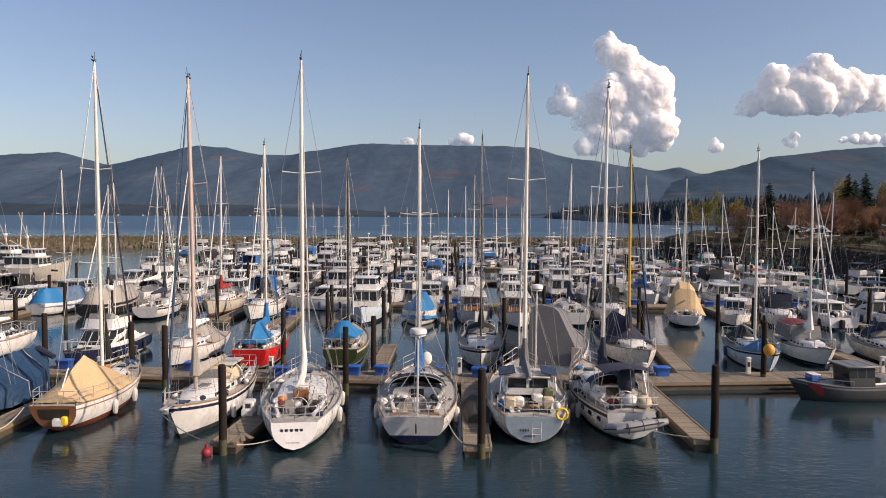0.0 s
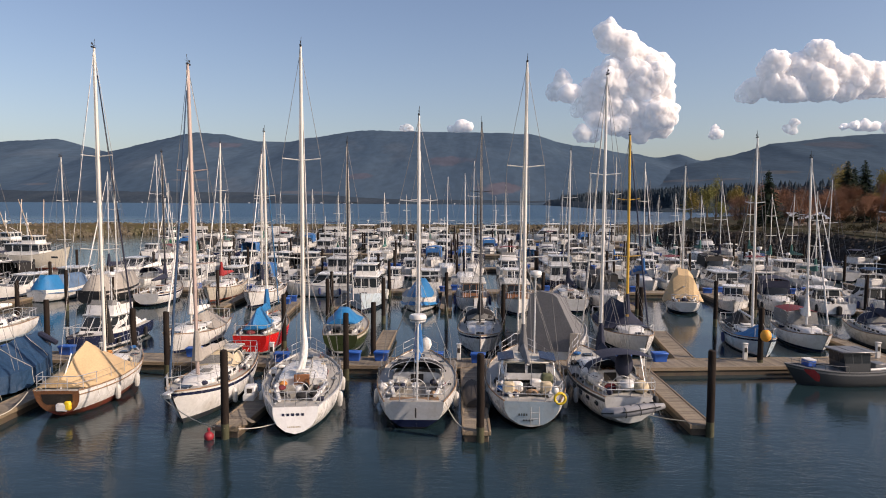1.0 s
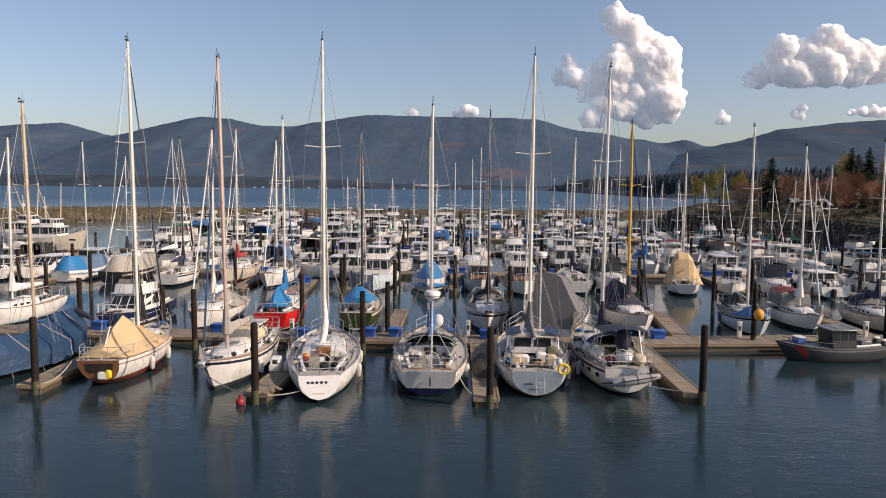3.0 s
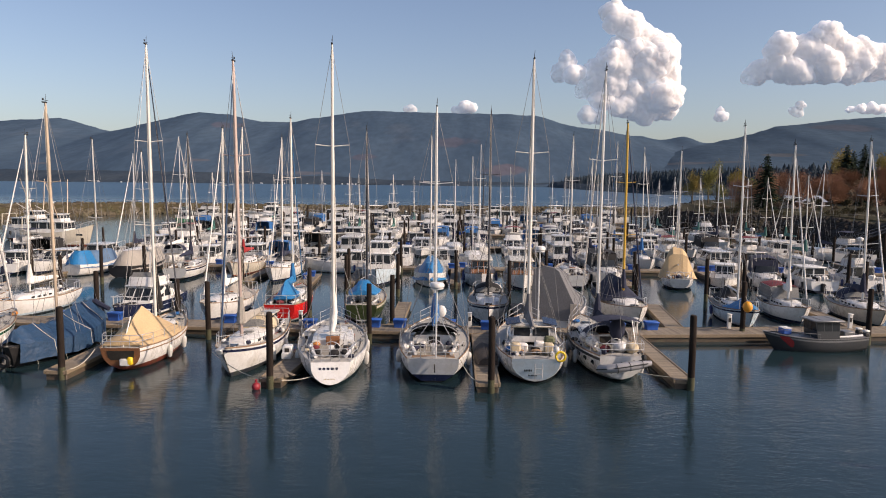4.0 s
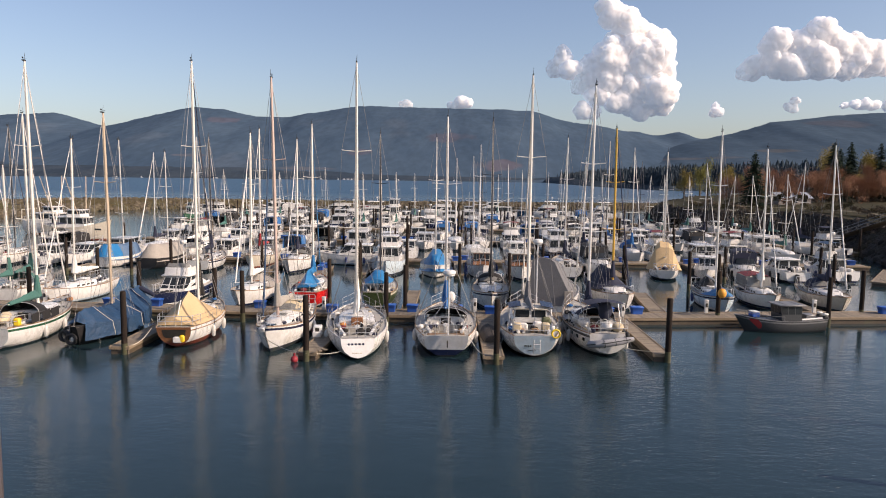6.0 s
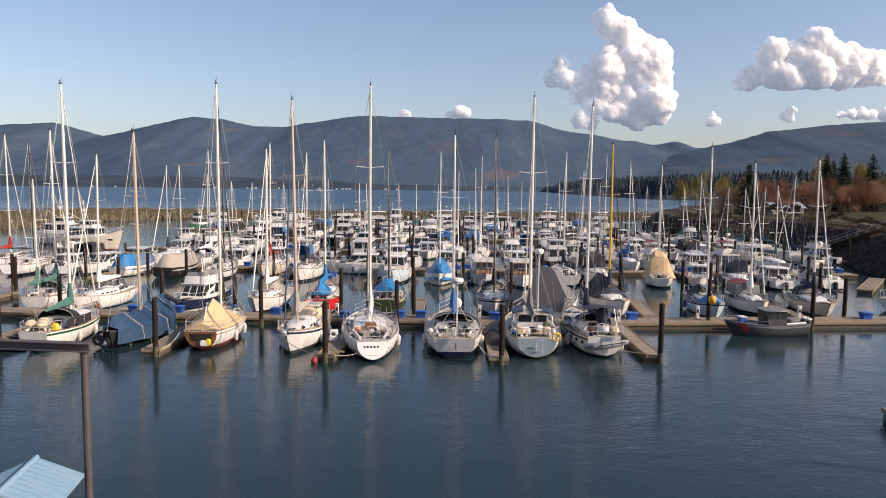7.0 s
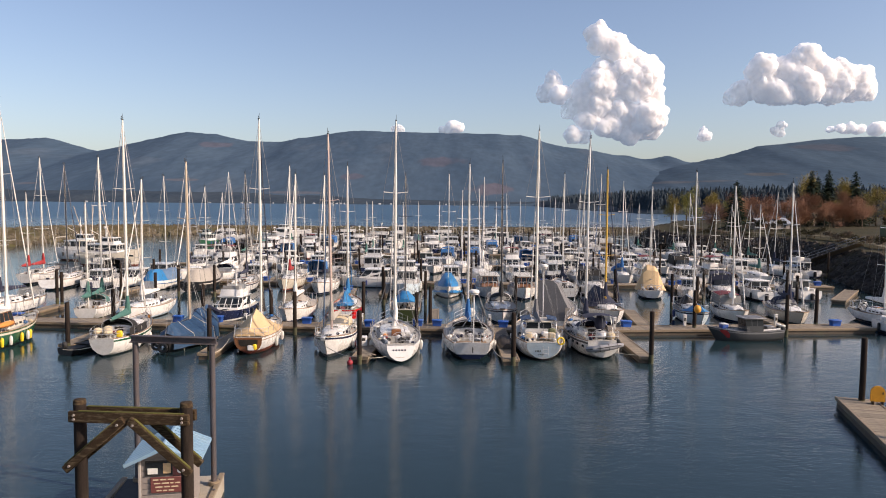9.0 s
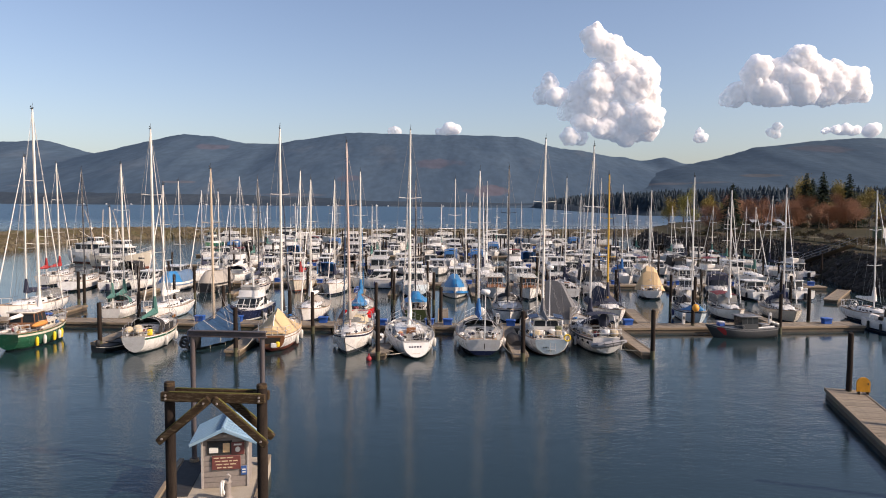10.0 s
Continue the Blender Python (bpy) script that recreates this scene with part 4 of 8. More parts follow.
def mast_rig(e, h, s, height, mat="alu", r=0.085, spreads=2, boom=0.0, cover=None, furl=None, foot=0.0, rake=0.12, fine=True, backstay=True, head=True, forward=1.0, furled_main=False, boom_z=None):
    """A mast stepped at s, with spreaders, wire rigging, boom and stowed sail. height is above the water."""
    r *= 0.86
    base = Vector((0, h.L * (s - 0.5), h.top(s) + foot))
    tip = Vector((0, base.y - rake * 2, height))
    at = lambda z: base.lerp(tip, (z - base.z) / (tip.z - base.z))
    n = 10 if fine else 6
    part("mast", M().tube([base, at(lerp(base.z, height, 0.55)), at(height - 0.6), tip], [r, r, r * 0.85, r * 0.6], n), mat, e)
    if head:
        m = M().box(tip + Vector((0, -0.08, 0.03)), (0.09, 0.36, 0.07), 0.01)
        m.tube([tip, tip + Vector((0.03, 0, 0.45))], 0.012, 4)
        m.tube([tip + Vector((0, -0.1, 0.1)), tip + Vector((0, 0.25, 0.16))], 0.012, 4)
        m.box(tip + Vector((0, -0.2, 0.18)), (0.02, 0.16, 0.1), 0.005)
        part("masthead", m, "rubber", e)
    levels = [lerp(base.z, height, f) for f in ((0.36, 0.66) if spreads == 2 else (0.5,) if spreads == 1 else ())]
    ends = []
    for k, z in enumerate(levels):
        c = at(z)
        wdt = h.B * (0.30 if k == 0 else 0.24)
        m = M()
        m.tube([c + Vector((-wdt, -0.12, 0.08)), c, c + Vector((wdt, -0.12, 0.08))], 0.028 if fine else 0.035, 5)
        part("spreader", m, mat, e)
        ends.append((c, wdt))
    wr = 0.011 if fine else 0.013
    wires = M()
    for u in (-1, 1):
        chain = [Vector(h.at(s - 0.02, h.top(s), u)) * 0.98] + [c + Vector((u * w, -0.12, 0.08)) for c, w in ends] + [at(height - 0.15)]
        wires.tube(chain, wr, 4, cap=False)
        if ends:
            for ds in (-0.05, 0.05):
                wires.tube([Vector(h.at(s + ds, h.top(s), u)) * 0.98, ends[0][0]], wr, 4, cap=False)
    bow = Vector((0, h.L * 0.5 - 0.1, h.top(1) + 0.05)) if forward == 1.0 else Vector((0, h.L * (forward - 0.5), h.top(forward)))
    if backstay:
        wires.tube([Vector((0, -h.L * 0.5 + 0.1, h.top(0))), tip], wr, 4, cap=False)
    wires.tube([bow, at(height - 0.2)], wr, 4, cap=False)
    part("standing_rigging", wires, "wire", e)
    # halyards run down close to the mast
    hal = M()
    for dx, dy in ((0.14, 0.05), (-0.13, -0.08)) if fine else ():
        hal.tube([base + Vector((dx, dy, 0.6)), at(height - 0.25) + Vector((dx * 0.3, dy, 0))], 0.009, 4, cap=False)
    if fine:
        part("halyard", hal, "rope", e)
    if furl:
        a, b = bow + Vector((0, 0, 0.5)), bow.lerp(at(height - 0.2), 0.93)
        part("furled_jib", M().tube([a, a.lerp(b, 0.03), a.lerp(b, 0.25), a.lerp(b, 0.6), b], [0.025, 0.05, 0.052, 0.042, 0.025], 7), furl, e, "rolled headsail")
    if boom:
        bz = boom_z or h.top(s) + 1.05
        f = at(bz)
        end = f + Vector((0, -boom, 0.12))
        part("boom", M().tube([f, end], 0.065, 7), mat, e)
        if cover:
            rows = []
            for i in range(11):
                t = i / 10
                c = f.lerp(end, t)
                hh = lerp(0.62, 0.2, t ** 0.8) * (1 + 0.12 * wob(t * 6, h.L)) * (0.6 if i == 0 else 1)
                w = lerp(0.20, 0.11, t) * (1 + 0.2 * wob(t * 7 + 4, h.B))
                sag = 0.03 * wob(t * 9, 2.0)
                rows.append([c + Vector((w * x, 0, hh * z - 0.1 + sag)) for x, z in ((-0.5, 0), (-1, 0.25), (-0.85, 0.55), (-0.4, 0.9), (0, 1.02), (0.4, 0.9), (0.85, 0.55), (1, 0.25), (0.5, 0))])
            m = M().grid(rows, closed=True)
            m.poly(rows[0])
            m.poly(rows[-1])
            # the cover's collar climbs the mast
            m.tube([f + Vector((0, 0, 0.0)), f + Vector((0, -0.03, 0.6)), at(bz + 1.35)], [0.26, 0.2, 0.1], 8)
            part("sail_cover", m, cover, e)
    return at


def dodger(e, h, s, mat, w=0.72, ht=0.75, length=1.3, glass="clearvinyl"):
    """A canvas spray hood on hoops over the companionway."""
    y, z, b = h.L * (s - 0.5), h.top(s) + 0.35, h.half(s) * w
    rows = []
    for t, k in ((0, 1.0), (0.45, 1.0), (0.75, 0.82), (1.0, 0.15)):
        rows.append([(b * math.cos(a) * (0.96 + 0.04 * k), y + length * t, z + ht * k * math.sin(a) ** 0.7 * (1 + 0.03 * wob(a * 3, t))) for a in (math.pi * i / 12 for i in range(13))])
    part("spray_hood", M().grid(rows), mat, e)
    g = M()
    lo, hi = rows[3], rows[2]
    for i0, i1 in ((2, 5), (5, 7), (7, 10)):
        q = [Vector(lo[i0]).lerp(Vector(hi[i0]), 0.15), Vector(lo[i1]).lerp(Vector(hi[i1]), 0.15), Vector(lo[i1]).lerp(Vector(hi[i1]), 0.85), Vector(lo[i0]).lerp(Vector(hi[i0]), 0.85)]
        g.poly([p + Vector((0, 0.02, 0.025)) for p in q])
    part("hood_window", g, glass, e, smooth=0)
    part("hood_frame", M().tube([Vector(p) + Vector((0, -0.02, 0)) for p in rows[0]], 0.02, 5), "steel", e)


def canopy(e, h, s0, s1, mat, ht=1.75, w=0.85, sides=None):
    """A bimini: stretched cloth on bent tubes."""
    rows = []
    for i in range(5):
        s = lerp(s0, s1, i / 4)
        b, z = h.half(lerp(s0, s1, 0.5)) * w, h.top(s) + ht
        rows.append([(b * x, h.L * (s - 0.5), z + 0.18 * (1 - x * x) - 0.05 * (i in (0, 4)) + 0.02 * wob(x * 4, i)) for x in (-1, -0.8, -0.4, 0, 0.4, 0.8, 1)])
    part("bimini", M().grid(rows), mat, e)
    f = M()
    for i in (0, 2, 4):
        for k in (0, 6):
            f.tube([rows[i][k], (rows[2][k][0], rows[2][k][1], h.top(s0) + 0.1)], 0.016, 5)
    part("bimini_frame", f, "steel", e)
    if sides:
        g = M()
        for k in (0, 6):
            g.poly([rows[0][k], rows[4][k], (rows[4][k][0] * 1.05, rows[4][k][1], h.top(s1) + 0.3), (rows[0][k][0] * 1.05, rows[0][k][1], h.top(s0) + 0.3)])
        g.poly([rows[4][0], rows[4][6], (rows[4][6][0], rows[4][6][1] + 0.3, h.top(s1) + 0.4), (rows[4][0][0], rows[4][0][1] + 0.3, h.top(s1) + 0.4)])
        part("side_curtain", g, sides, e, smooth=0)


def fenders(e, h, spots, mat="fender"):
    me = shape("fender", M().lathe([(0.02, -0.36), (0.1, -0.3), (0.125, -0.1), (0.125, 0.15), (0.1, 0.28), (0.03, 0.36)], n=8), mat)
    for s, u in spots:
        p = part("fender", me, None, e)
        q = h.at(s, 0.55, u)
        p.matrix_basis = pose(q[0] + u * 0.11, q[1], 0.5, 4 * u, 3, 40 * s)
        part("fender_line", M().tube([(q[0] + u * 0.1, q[1], 0.85), Vector(h.at(s, h.top(s), u)) + Vector((0, 0, 0.5))], 0.009, 4), "rope", e)


def deck_gear(e, h, s_cabin, s_end, seed=1, wheel=True, winch=True):
    """Hatches, winches, cleats, blocks and the wheel."""
    rnd = random.Random(seed)
    zt = lambda s: h.top(s)
    for s, wd, ht in ((lerp(s_cabin, s_end, 0.55), 0.5, 0.42), (s_end + 0.09, 0.48, 0.05)):
        part("deck_hatch", M().box((0, h.L * (s - 0.5), zt(s) + ht), (wd, wd, 0.07), 0.02), "clearvinyl" if s < s_end else "glass", e)
    part("companion_hatch", M().box((0, h.L * (s_cabin + 0.06 - 0.5), zt(s_cabin) + 0.5), (0.62, 0.75, 0.06), 0.02), "varnish" if seed % 2 else "white", e)
    # a dark panel paints the unlit inside of the companionway
    part("companionway", M().box((0, h.L * (s_cabin - 0.5) - 0.012, zt(s_cabin) + 0.1), (0.6, 0.03, 0.6), 0.01), "dark", e)
    if winch:
        me = shape("winch", M().lathe([(0.09, 0), (0.085, 0.03), (0.06, 0.07), (0.065, 0.13), (0.085, 0.16), (0.03, 0.17)], n=10), "steel")
        for s, u in ((0.2, 0.66), (0.2, -0.66), (0.28, 0.68), (0.28, -0.68), (0.36, 0.5), (0.36, -0.5)):
            part("winch", me, None, e).matrix_basis = Matrix.Translation(Vector(h.deck(s, u)) + Vector((0, 0, 0.17 if s < 0.3 else 0.02)))
    cl = shape("cleat", M().tube([(-0.12, 0, 0.06), (0.12, 0, 0.06)], 0.018, 5).tube([(-0.04, 0, 0), (-0.04, 0, 0.06)], 0.018, 5).tube([(0.04, 0, 0), (0.04, 0, 0.06)], 0.018, 5), "steel")
    for s, u in ((0.05, 0.8), (0.05, -0.8), (0.9, 0.6), (0.9, -0.6)):
        part("cleat", cl, None, e).matrix_basis = Matrix.Translation(Vector(h.deck(s, u))) @ pose(0, 0, 0, 0, 0, 80)
    if wheel:
        c = Vector((0, h.L * (0.15 - 0.5), zt(0.15) + 0.18))
        w = part("steering_wheel", M().ring(c, 0.48, 0.017, 22).ring(c, 0.07, 0.03, 8), "steel", e)
        sp = M()
        for k in range(3):
            a = math.pi * k / 3
            d = Vector((0.48 * math.cos(a), 0, 0.48 * math.sin(a)))
            sp.tube([c - d, c + d], 0.009, 4)
        part("spoke", sp, "steel", w)
        part("binnacle", M().lathe([(0.13, -0.9), (0.1, -0.5), (0.11, 0.05), (0.16, 0.1), (0.12, 0.24), (0.03, 0.28)], c + Vector((0, 0.16, 0)), 10), "white", e)
    for k in range(7):
        s, u = rnd.uniform(0.1, 0.34), rnd.choice((-1, 1)) * rnd.uniform(0.35, 0.85)
        q = Vector(h.deck(s, u)) + Vector((0, 0, 0.06))
        if k % 2:
            m = M()
            for j in range(3):
                m.ring(q + Vector((0, 0, 0.025 * j)), 0.14 - 0.02 * j, 0.018, 10, "z", 4)
            part("rope_coil", m, "rope", e)
        else:
            part("cockpit_cushion", M().box(q, (rnd.uniform(0.2, 0.4), rnd.uniform(0.25, 0.5), 0.12), 0.03), rnd.choice(("cv_navy", "cv_white", "dark", "cv_sand")), e)


def deck_clutter(e, h, n, seed, s0=0.08, s1=0.9):
    """Ropes led along the deck, blocks, bags, cans and winch handles."""
    rnd = random.Random(seed)
    for k in range(n):
        s, u = rnd.uniform(s0, s1), rnd.choice((-1, 1)) * rnd.uniform(0.3, 0.92)
        q = Vector(h.deck(s, u)) + Vector((0, 0, 0.03))
        if k % 4 == 0:
            pts = [q + Vector((0.12 * wob(i * 0.7, k, seed), i * 0.16, 0)) for i in range(9)]
            part("line", M().tube(pts, 0.014, 4), rnd.choice(("rope", "rubber", "cv_navy", "cv_red")), e)
        elif k % 4 == 1:
            part("block", M().box(q + Vector((0, 0, 0.04)), (0.1, 0.16, 0.09), 0.03, Euler((0, 0, rnd.uniform(0, 3))).to_matrix()), rnd.choice(("rubber", "steel")), e)
        elif k % 4 == 2:
            part("stowed_bag", M().ball(q + Vector((0, 0, 0.08)), (rnd.uniform(0.1, 0.22), rnd.uniform(0.12, 0.3), rnd.uniform(0.09, 0.16)), 8, 5), rnd.choice(("cv_navy", "cv_white", "cv_sand", "cv_black", "orange", "cv_blue")), e)
        else:
            part("locker_lid", M().box(q, (rnd.uniform(0.15, 0.4), rnd.uniform(0.2, 0.5), 0.03), 0.01), rnd.choice(("glass", "teak", "clearvinyl")), e)


def running_lines(e, h, seed, n=14):
    """Sheets, control lines and jacklines led along the deck, and dark gear in the cockpit."""
    rnd = random.Random(seed * 13 + 5)
    dark, pale = M(), M()
    for k in range(n):
        u = rnd.uniform(-0.9, 0.9)
        s0 = rnd.uniform(0.05, 0.5)
        s1 = min(0.92, s0 + rnd.uniform(0.12, 0.4))
        lift = rnd.choice((0.03, 0.05, 0.35, 0.5)) if abs(u) < 0.6 else rnd.choice((0.03, 0.05, 0.62))
        m = dark if k % 3 else pale
        pts = [Vector(h.deck(lerp(s0, s1, i / 6), u * (1 - 0.15 * i / 6) + 0.04 * wob(i * 0.8, k, seed))) + Vector((0, 0, lift * (1 - 0.2 * math.sin(i / 6 * 3.14)))) for i in range(7)]
        m.tube(pts, rnd.uniform(0.010, 0.018), 4)
    tagged(part("control_line", dark, "rubber", e, "dark ropes led along the deck"), kind="stuff")
    tagged(part("sheet_line", pale, "rope", e), kind="stuff")
    for k in range(4):
        s, u = rnd.uniform(0.08, 0.3), rnd.uniform(-0.55, 0.55)
        q = Vector(h.deck(s, u)) + Vector((0, 0, 0.1))
        part("cockpit_gear", M().ball(q, (rnd.uniform(0.12, 0.3), rnd.uniform(0.12, 0.3), rnd.uniform(0.1, 0.22)), 8, 5), rnd.choice(("cv_black", "cv_navy", "teak", "dark", "cv_maroon")), e)


def radar(e, at, pole_from=None, r=0.3, pole="alu"):
    if pole_from:
        part("radar_pole", M().tube([pole_from, at], 0.045, 7), pole, e)
    part("radar_dome", M().lathe([(r * 0.7, -0.1), (r, -0.06), (r, 0.06), (r * 0.85, 0.13), (r * 0.3, 0.16)], at, 14), "white", e)
    part("radar_bracket", M().lathe([(r * 0.9, -0.16), (r * 0.9, -0.11)], at, 10), "alu", e)


def name_bars(e, h, mat, s=0.0, z=0.75, n=5, size=0.13, x0=-0.4):
    """Unreadable lettering on a transom."""
    rnd = random.Random(n)
    x = x0
    for k in range(n):
        w = rnd.uniform(0.5, 1.0) * size
        zz = h.at(0, z)[2]
        y = h.at(0, zz)[1]
        part("lettering", M().box((x + w / 2, y - 0.006, zz), (w * 0.75, 0.012, size), 0.002), mat, e, "illegible lettering")
        x += w + size * 0.25


def tent(e, h, s0, s1, mat, ridge, wall=0.1, w=1.02, ends=0.35, n=12, ridge_end=None, seed=1, flat=0.0, name="boat_cover", smooth=55, slack=1.0):
    """Cloth stretched from rail to rail over a ridge, with drooping folds and a loose hem."""
    rows = []
    for i in range(n + 1):
        t = i / n
        s = lerp(s0, s1, t)
        y = h.L * (s - 0.5)
        b = max(0.12, h.half(s)) * w
        zt = h.top(s) - wall
        rz = lerp(ridge, ridge_end if ridge_end is not None else ridge, t)
        k = min(1, t / max(ends, 0.01), (1 - t) / max(ends, 0.01)) if ends else 1
        rz = lerp(zt + 0.25, h.top(s) + rz, k ** 0.8)
        row = []
        for x in (-1, -0.92, -0.75, -0.5, -0.25, 0, 0.25, 0.5, 0.75, 0.92, 1):
            f = 1 - abs(x)
            ff = max(flat, 0) and min(1, f / (1 - flat)) or f
            fold = 0.05 * wob(t * 7 + seed, x * 2.5, seed) + 0.025 * math.sin(t * 19 + x * 5 + seed)
            z = lerp(zt - 0.06, rz, ff ** 1.12) + slack * fold * min(1, 5 * f + 0.2)
            row.append((x * b * (1 + 0.02 * math.sin(t * 31 + seed)), y + 0.05 * wob(t * 9, x * 3, 4), z))
        rows.append(row)
    m = M().grid(rows)
    for r in (rows[0], rows[-1]):
        m.poly(r)
    part(name, m, mat, e, smooth=smooth)
    return rows


def tie_lines(e, rows, h, k=(2, 4, 6, 8, 10)):
    m = M()
    for i in k:
        if i < len(rows):
            for j in (0, -1):
                p = Vector(rows[i][j])
                m.tube([p, p + Vector((-0.05 if j == 0 else 0.05, 0.1, -0.5))], 0.01, 4)
    part("tie_line", m, "rope", e)


def sailboat(x, y, rz, L=10, B=3.2, fb=1.1, hull="white", boot="navy", bottom="slate", stripe=None, transom=None, mast=14.5, mast_s=0.56, mat="alu", mr=0.085, spreads=2, cover="cv_blue",
             furl="cv_white", hood=None, bim=None, cabin="white", fine=1, seed=1, label="", tw=0.65, sheer=0.35, bow=0.9, stern=0.25, rise=0.12, ports=4, mizzen=None, group="", trunk_h=0.45, wheel=True, well=True, rig=True, boom=None, name="sailboat", rail="teak", boot_z=0.24):
    e = thing(name, x, y, 0, rz, label, "sailboat", group)
    h = Hull(L, B, fb, tw, sheer, bow, stern, rise)
    good = fine > 0
    hull_parts(e, h, hull, boot, bottom, stripe, transom, well=(0.08, 0.34) if well else None, fine=good, rail=rail, boot_z=boot_z)
    trunk(e, h, 0.36, 0.74, 0.62, trunk_h, cabin, ports=ports if good else 2)
    rails(e, h, fine > 1, lines=good)
    if rig:
        mast_rig(e, h, mast_s, mast, mat, mr, spreads, boom or L * 0.36, cover, furl, foot=trunk_h * 0.8, fine=good, head=good)
    if mizzen:
        mast_rig(e, h, mizzen[0], mizzen[1], mat, mr * 0.8, 1, L * 0.2, cover, None, fine=good, backstay=False, forward=mast_s)
    if hood:
        dodger(e, h, 0.32, hood)
    if bim:
        canopy(e, h, 0.06, 0.26, bim)
    if good:
        deck_gear(e, h, 0.36, 0.74, seed, wheel)
        if fine > 1:
            fenders(e, h, ((0.3, 1), (0.55, 1), (0.35, -1), (0.6, -1)))
            an = M().tube([(0, L * 0.5 - 0.3, h.top(1) + 0.1), (0, L * 0.5 + 0.25, h.top(1) + 0.02)], 0.03, 5).box((0, L * 0.5 + 0.2, h.top(1) - 0.12), (0.3, 0.06, 0.22), 0.02)
            part("anchor", an, "steel", e)
            deck_clutter(e, h, 26, seed)
        running_lines(e, h, seed, 18 if fine > 1 else 9)
    return e, h


def window_band(e, pts, mat="glass", gap=0.07, n=3, inset=0.012, name="window"):
    """Panes along a wall given by its four corners, lower edge first."""
    a, b, c, d = [Vector(p) for p in pts]
    nrm = (b - a).cross(d - a).normalized() * inset
    for i in range(n):
        t0, t1 = (i + gap) / n, (i + 1 - gap) / n
        q = [a.lerp(b, t0).lerp(d.lerp(c, t0), 0.08), a.lerp(b, t1).lerp(d.lerp(c, t1), 0.08), a.lerp(b, t1).lerp(d.lerp(c, t1), 0.94), a.lerp(b, t0).lerp(d.lerp(c, t0), 0.94)]
        m = M()
        m.poly([p + nrm for p in q])
        for i0 in range(4):
            m.poly([q[i0], q[(i0 + 1) % 4], q[(i0 + 1) % 4] + nrm, q[i0] + nrm])
        part(name, m, mat, e, smooth=0)


def house(e, h, s0, s1, w, ht, mat, base=0.0, rake_f=0.5, rake_a=0.0, over=0.12, roof=None, glass="glass", ns=3, nf=3, low=0.34, name="cabin", back=True, most=9):
    """A deckhouse: tapering walls, panes, and an overhanging roof with rounded edges."""
    z = h.top((s0 + s1) / 2) - 0.05 + base
    y0, y1 = h.L * (s0 - 0.5), h.L * (s1 - 0.5)
    b0, b1 = h.half(s0 + 0.02) * w, h.half(s1) * w
    b1 = max(b1, b0 * 0.7)
    lo = [(-b0, y0, z), (b0, y0, z), (b1, y1, z), (-b1, y1, z)]
    tb0, tb1 = b0 * 0.93, b1 * 0.9
    hi = [(-tb0, y0 + rake_a, z + ht), (tb0, y0 + rake_a, z + ht), (tb1, y1 - rake_f, z + ht), (-tb1, y1 - rake_f, z + ht)]
    m = M().grid([lo, hi], closed=True)
    m.poly(hi)
    part(name, m, mat, e, smooth=0)
    mid = lambda k, t: Vector(lo[k]).lerp(Vector(hi[k]), t)
    for i, j, n in ((1, 2, min(ns, most)), (3, 0, min(ns, most)), (2, 3, min(nf, most))) + (((0, 1, min(2, most)),) if back else ()):
        window_band(e, (mid(i, low), mid(j, low), mid(j, 0.97), mid(i, 0.97)), glass, n=n)
    yc = ((y0 + rake_a - over * 1.5) + (y1 - rake_f + over)) / 2
    part("roof", M().box((0, yc, z + ht + 0.045), (2 * max(tb0, tb1) + 2 * over, (y1 - rake_f + over) - (y0 + rake_a - over * 1.5), 0.1), 0.045), roof or mat, e)
    return z + ht + 0.09


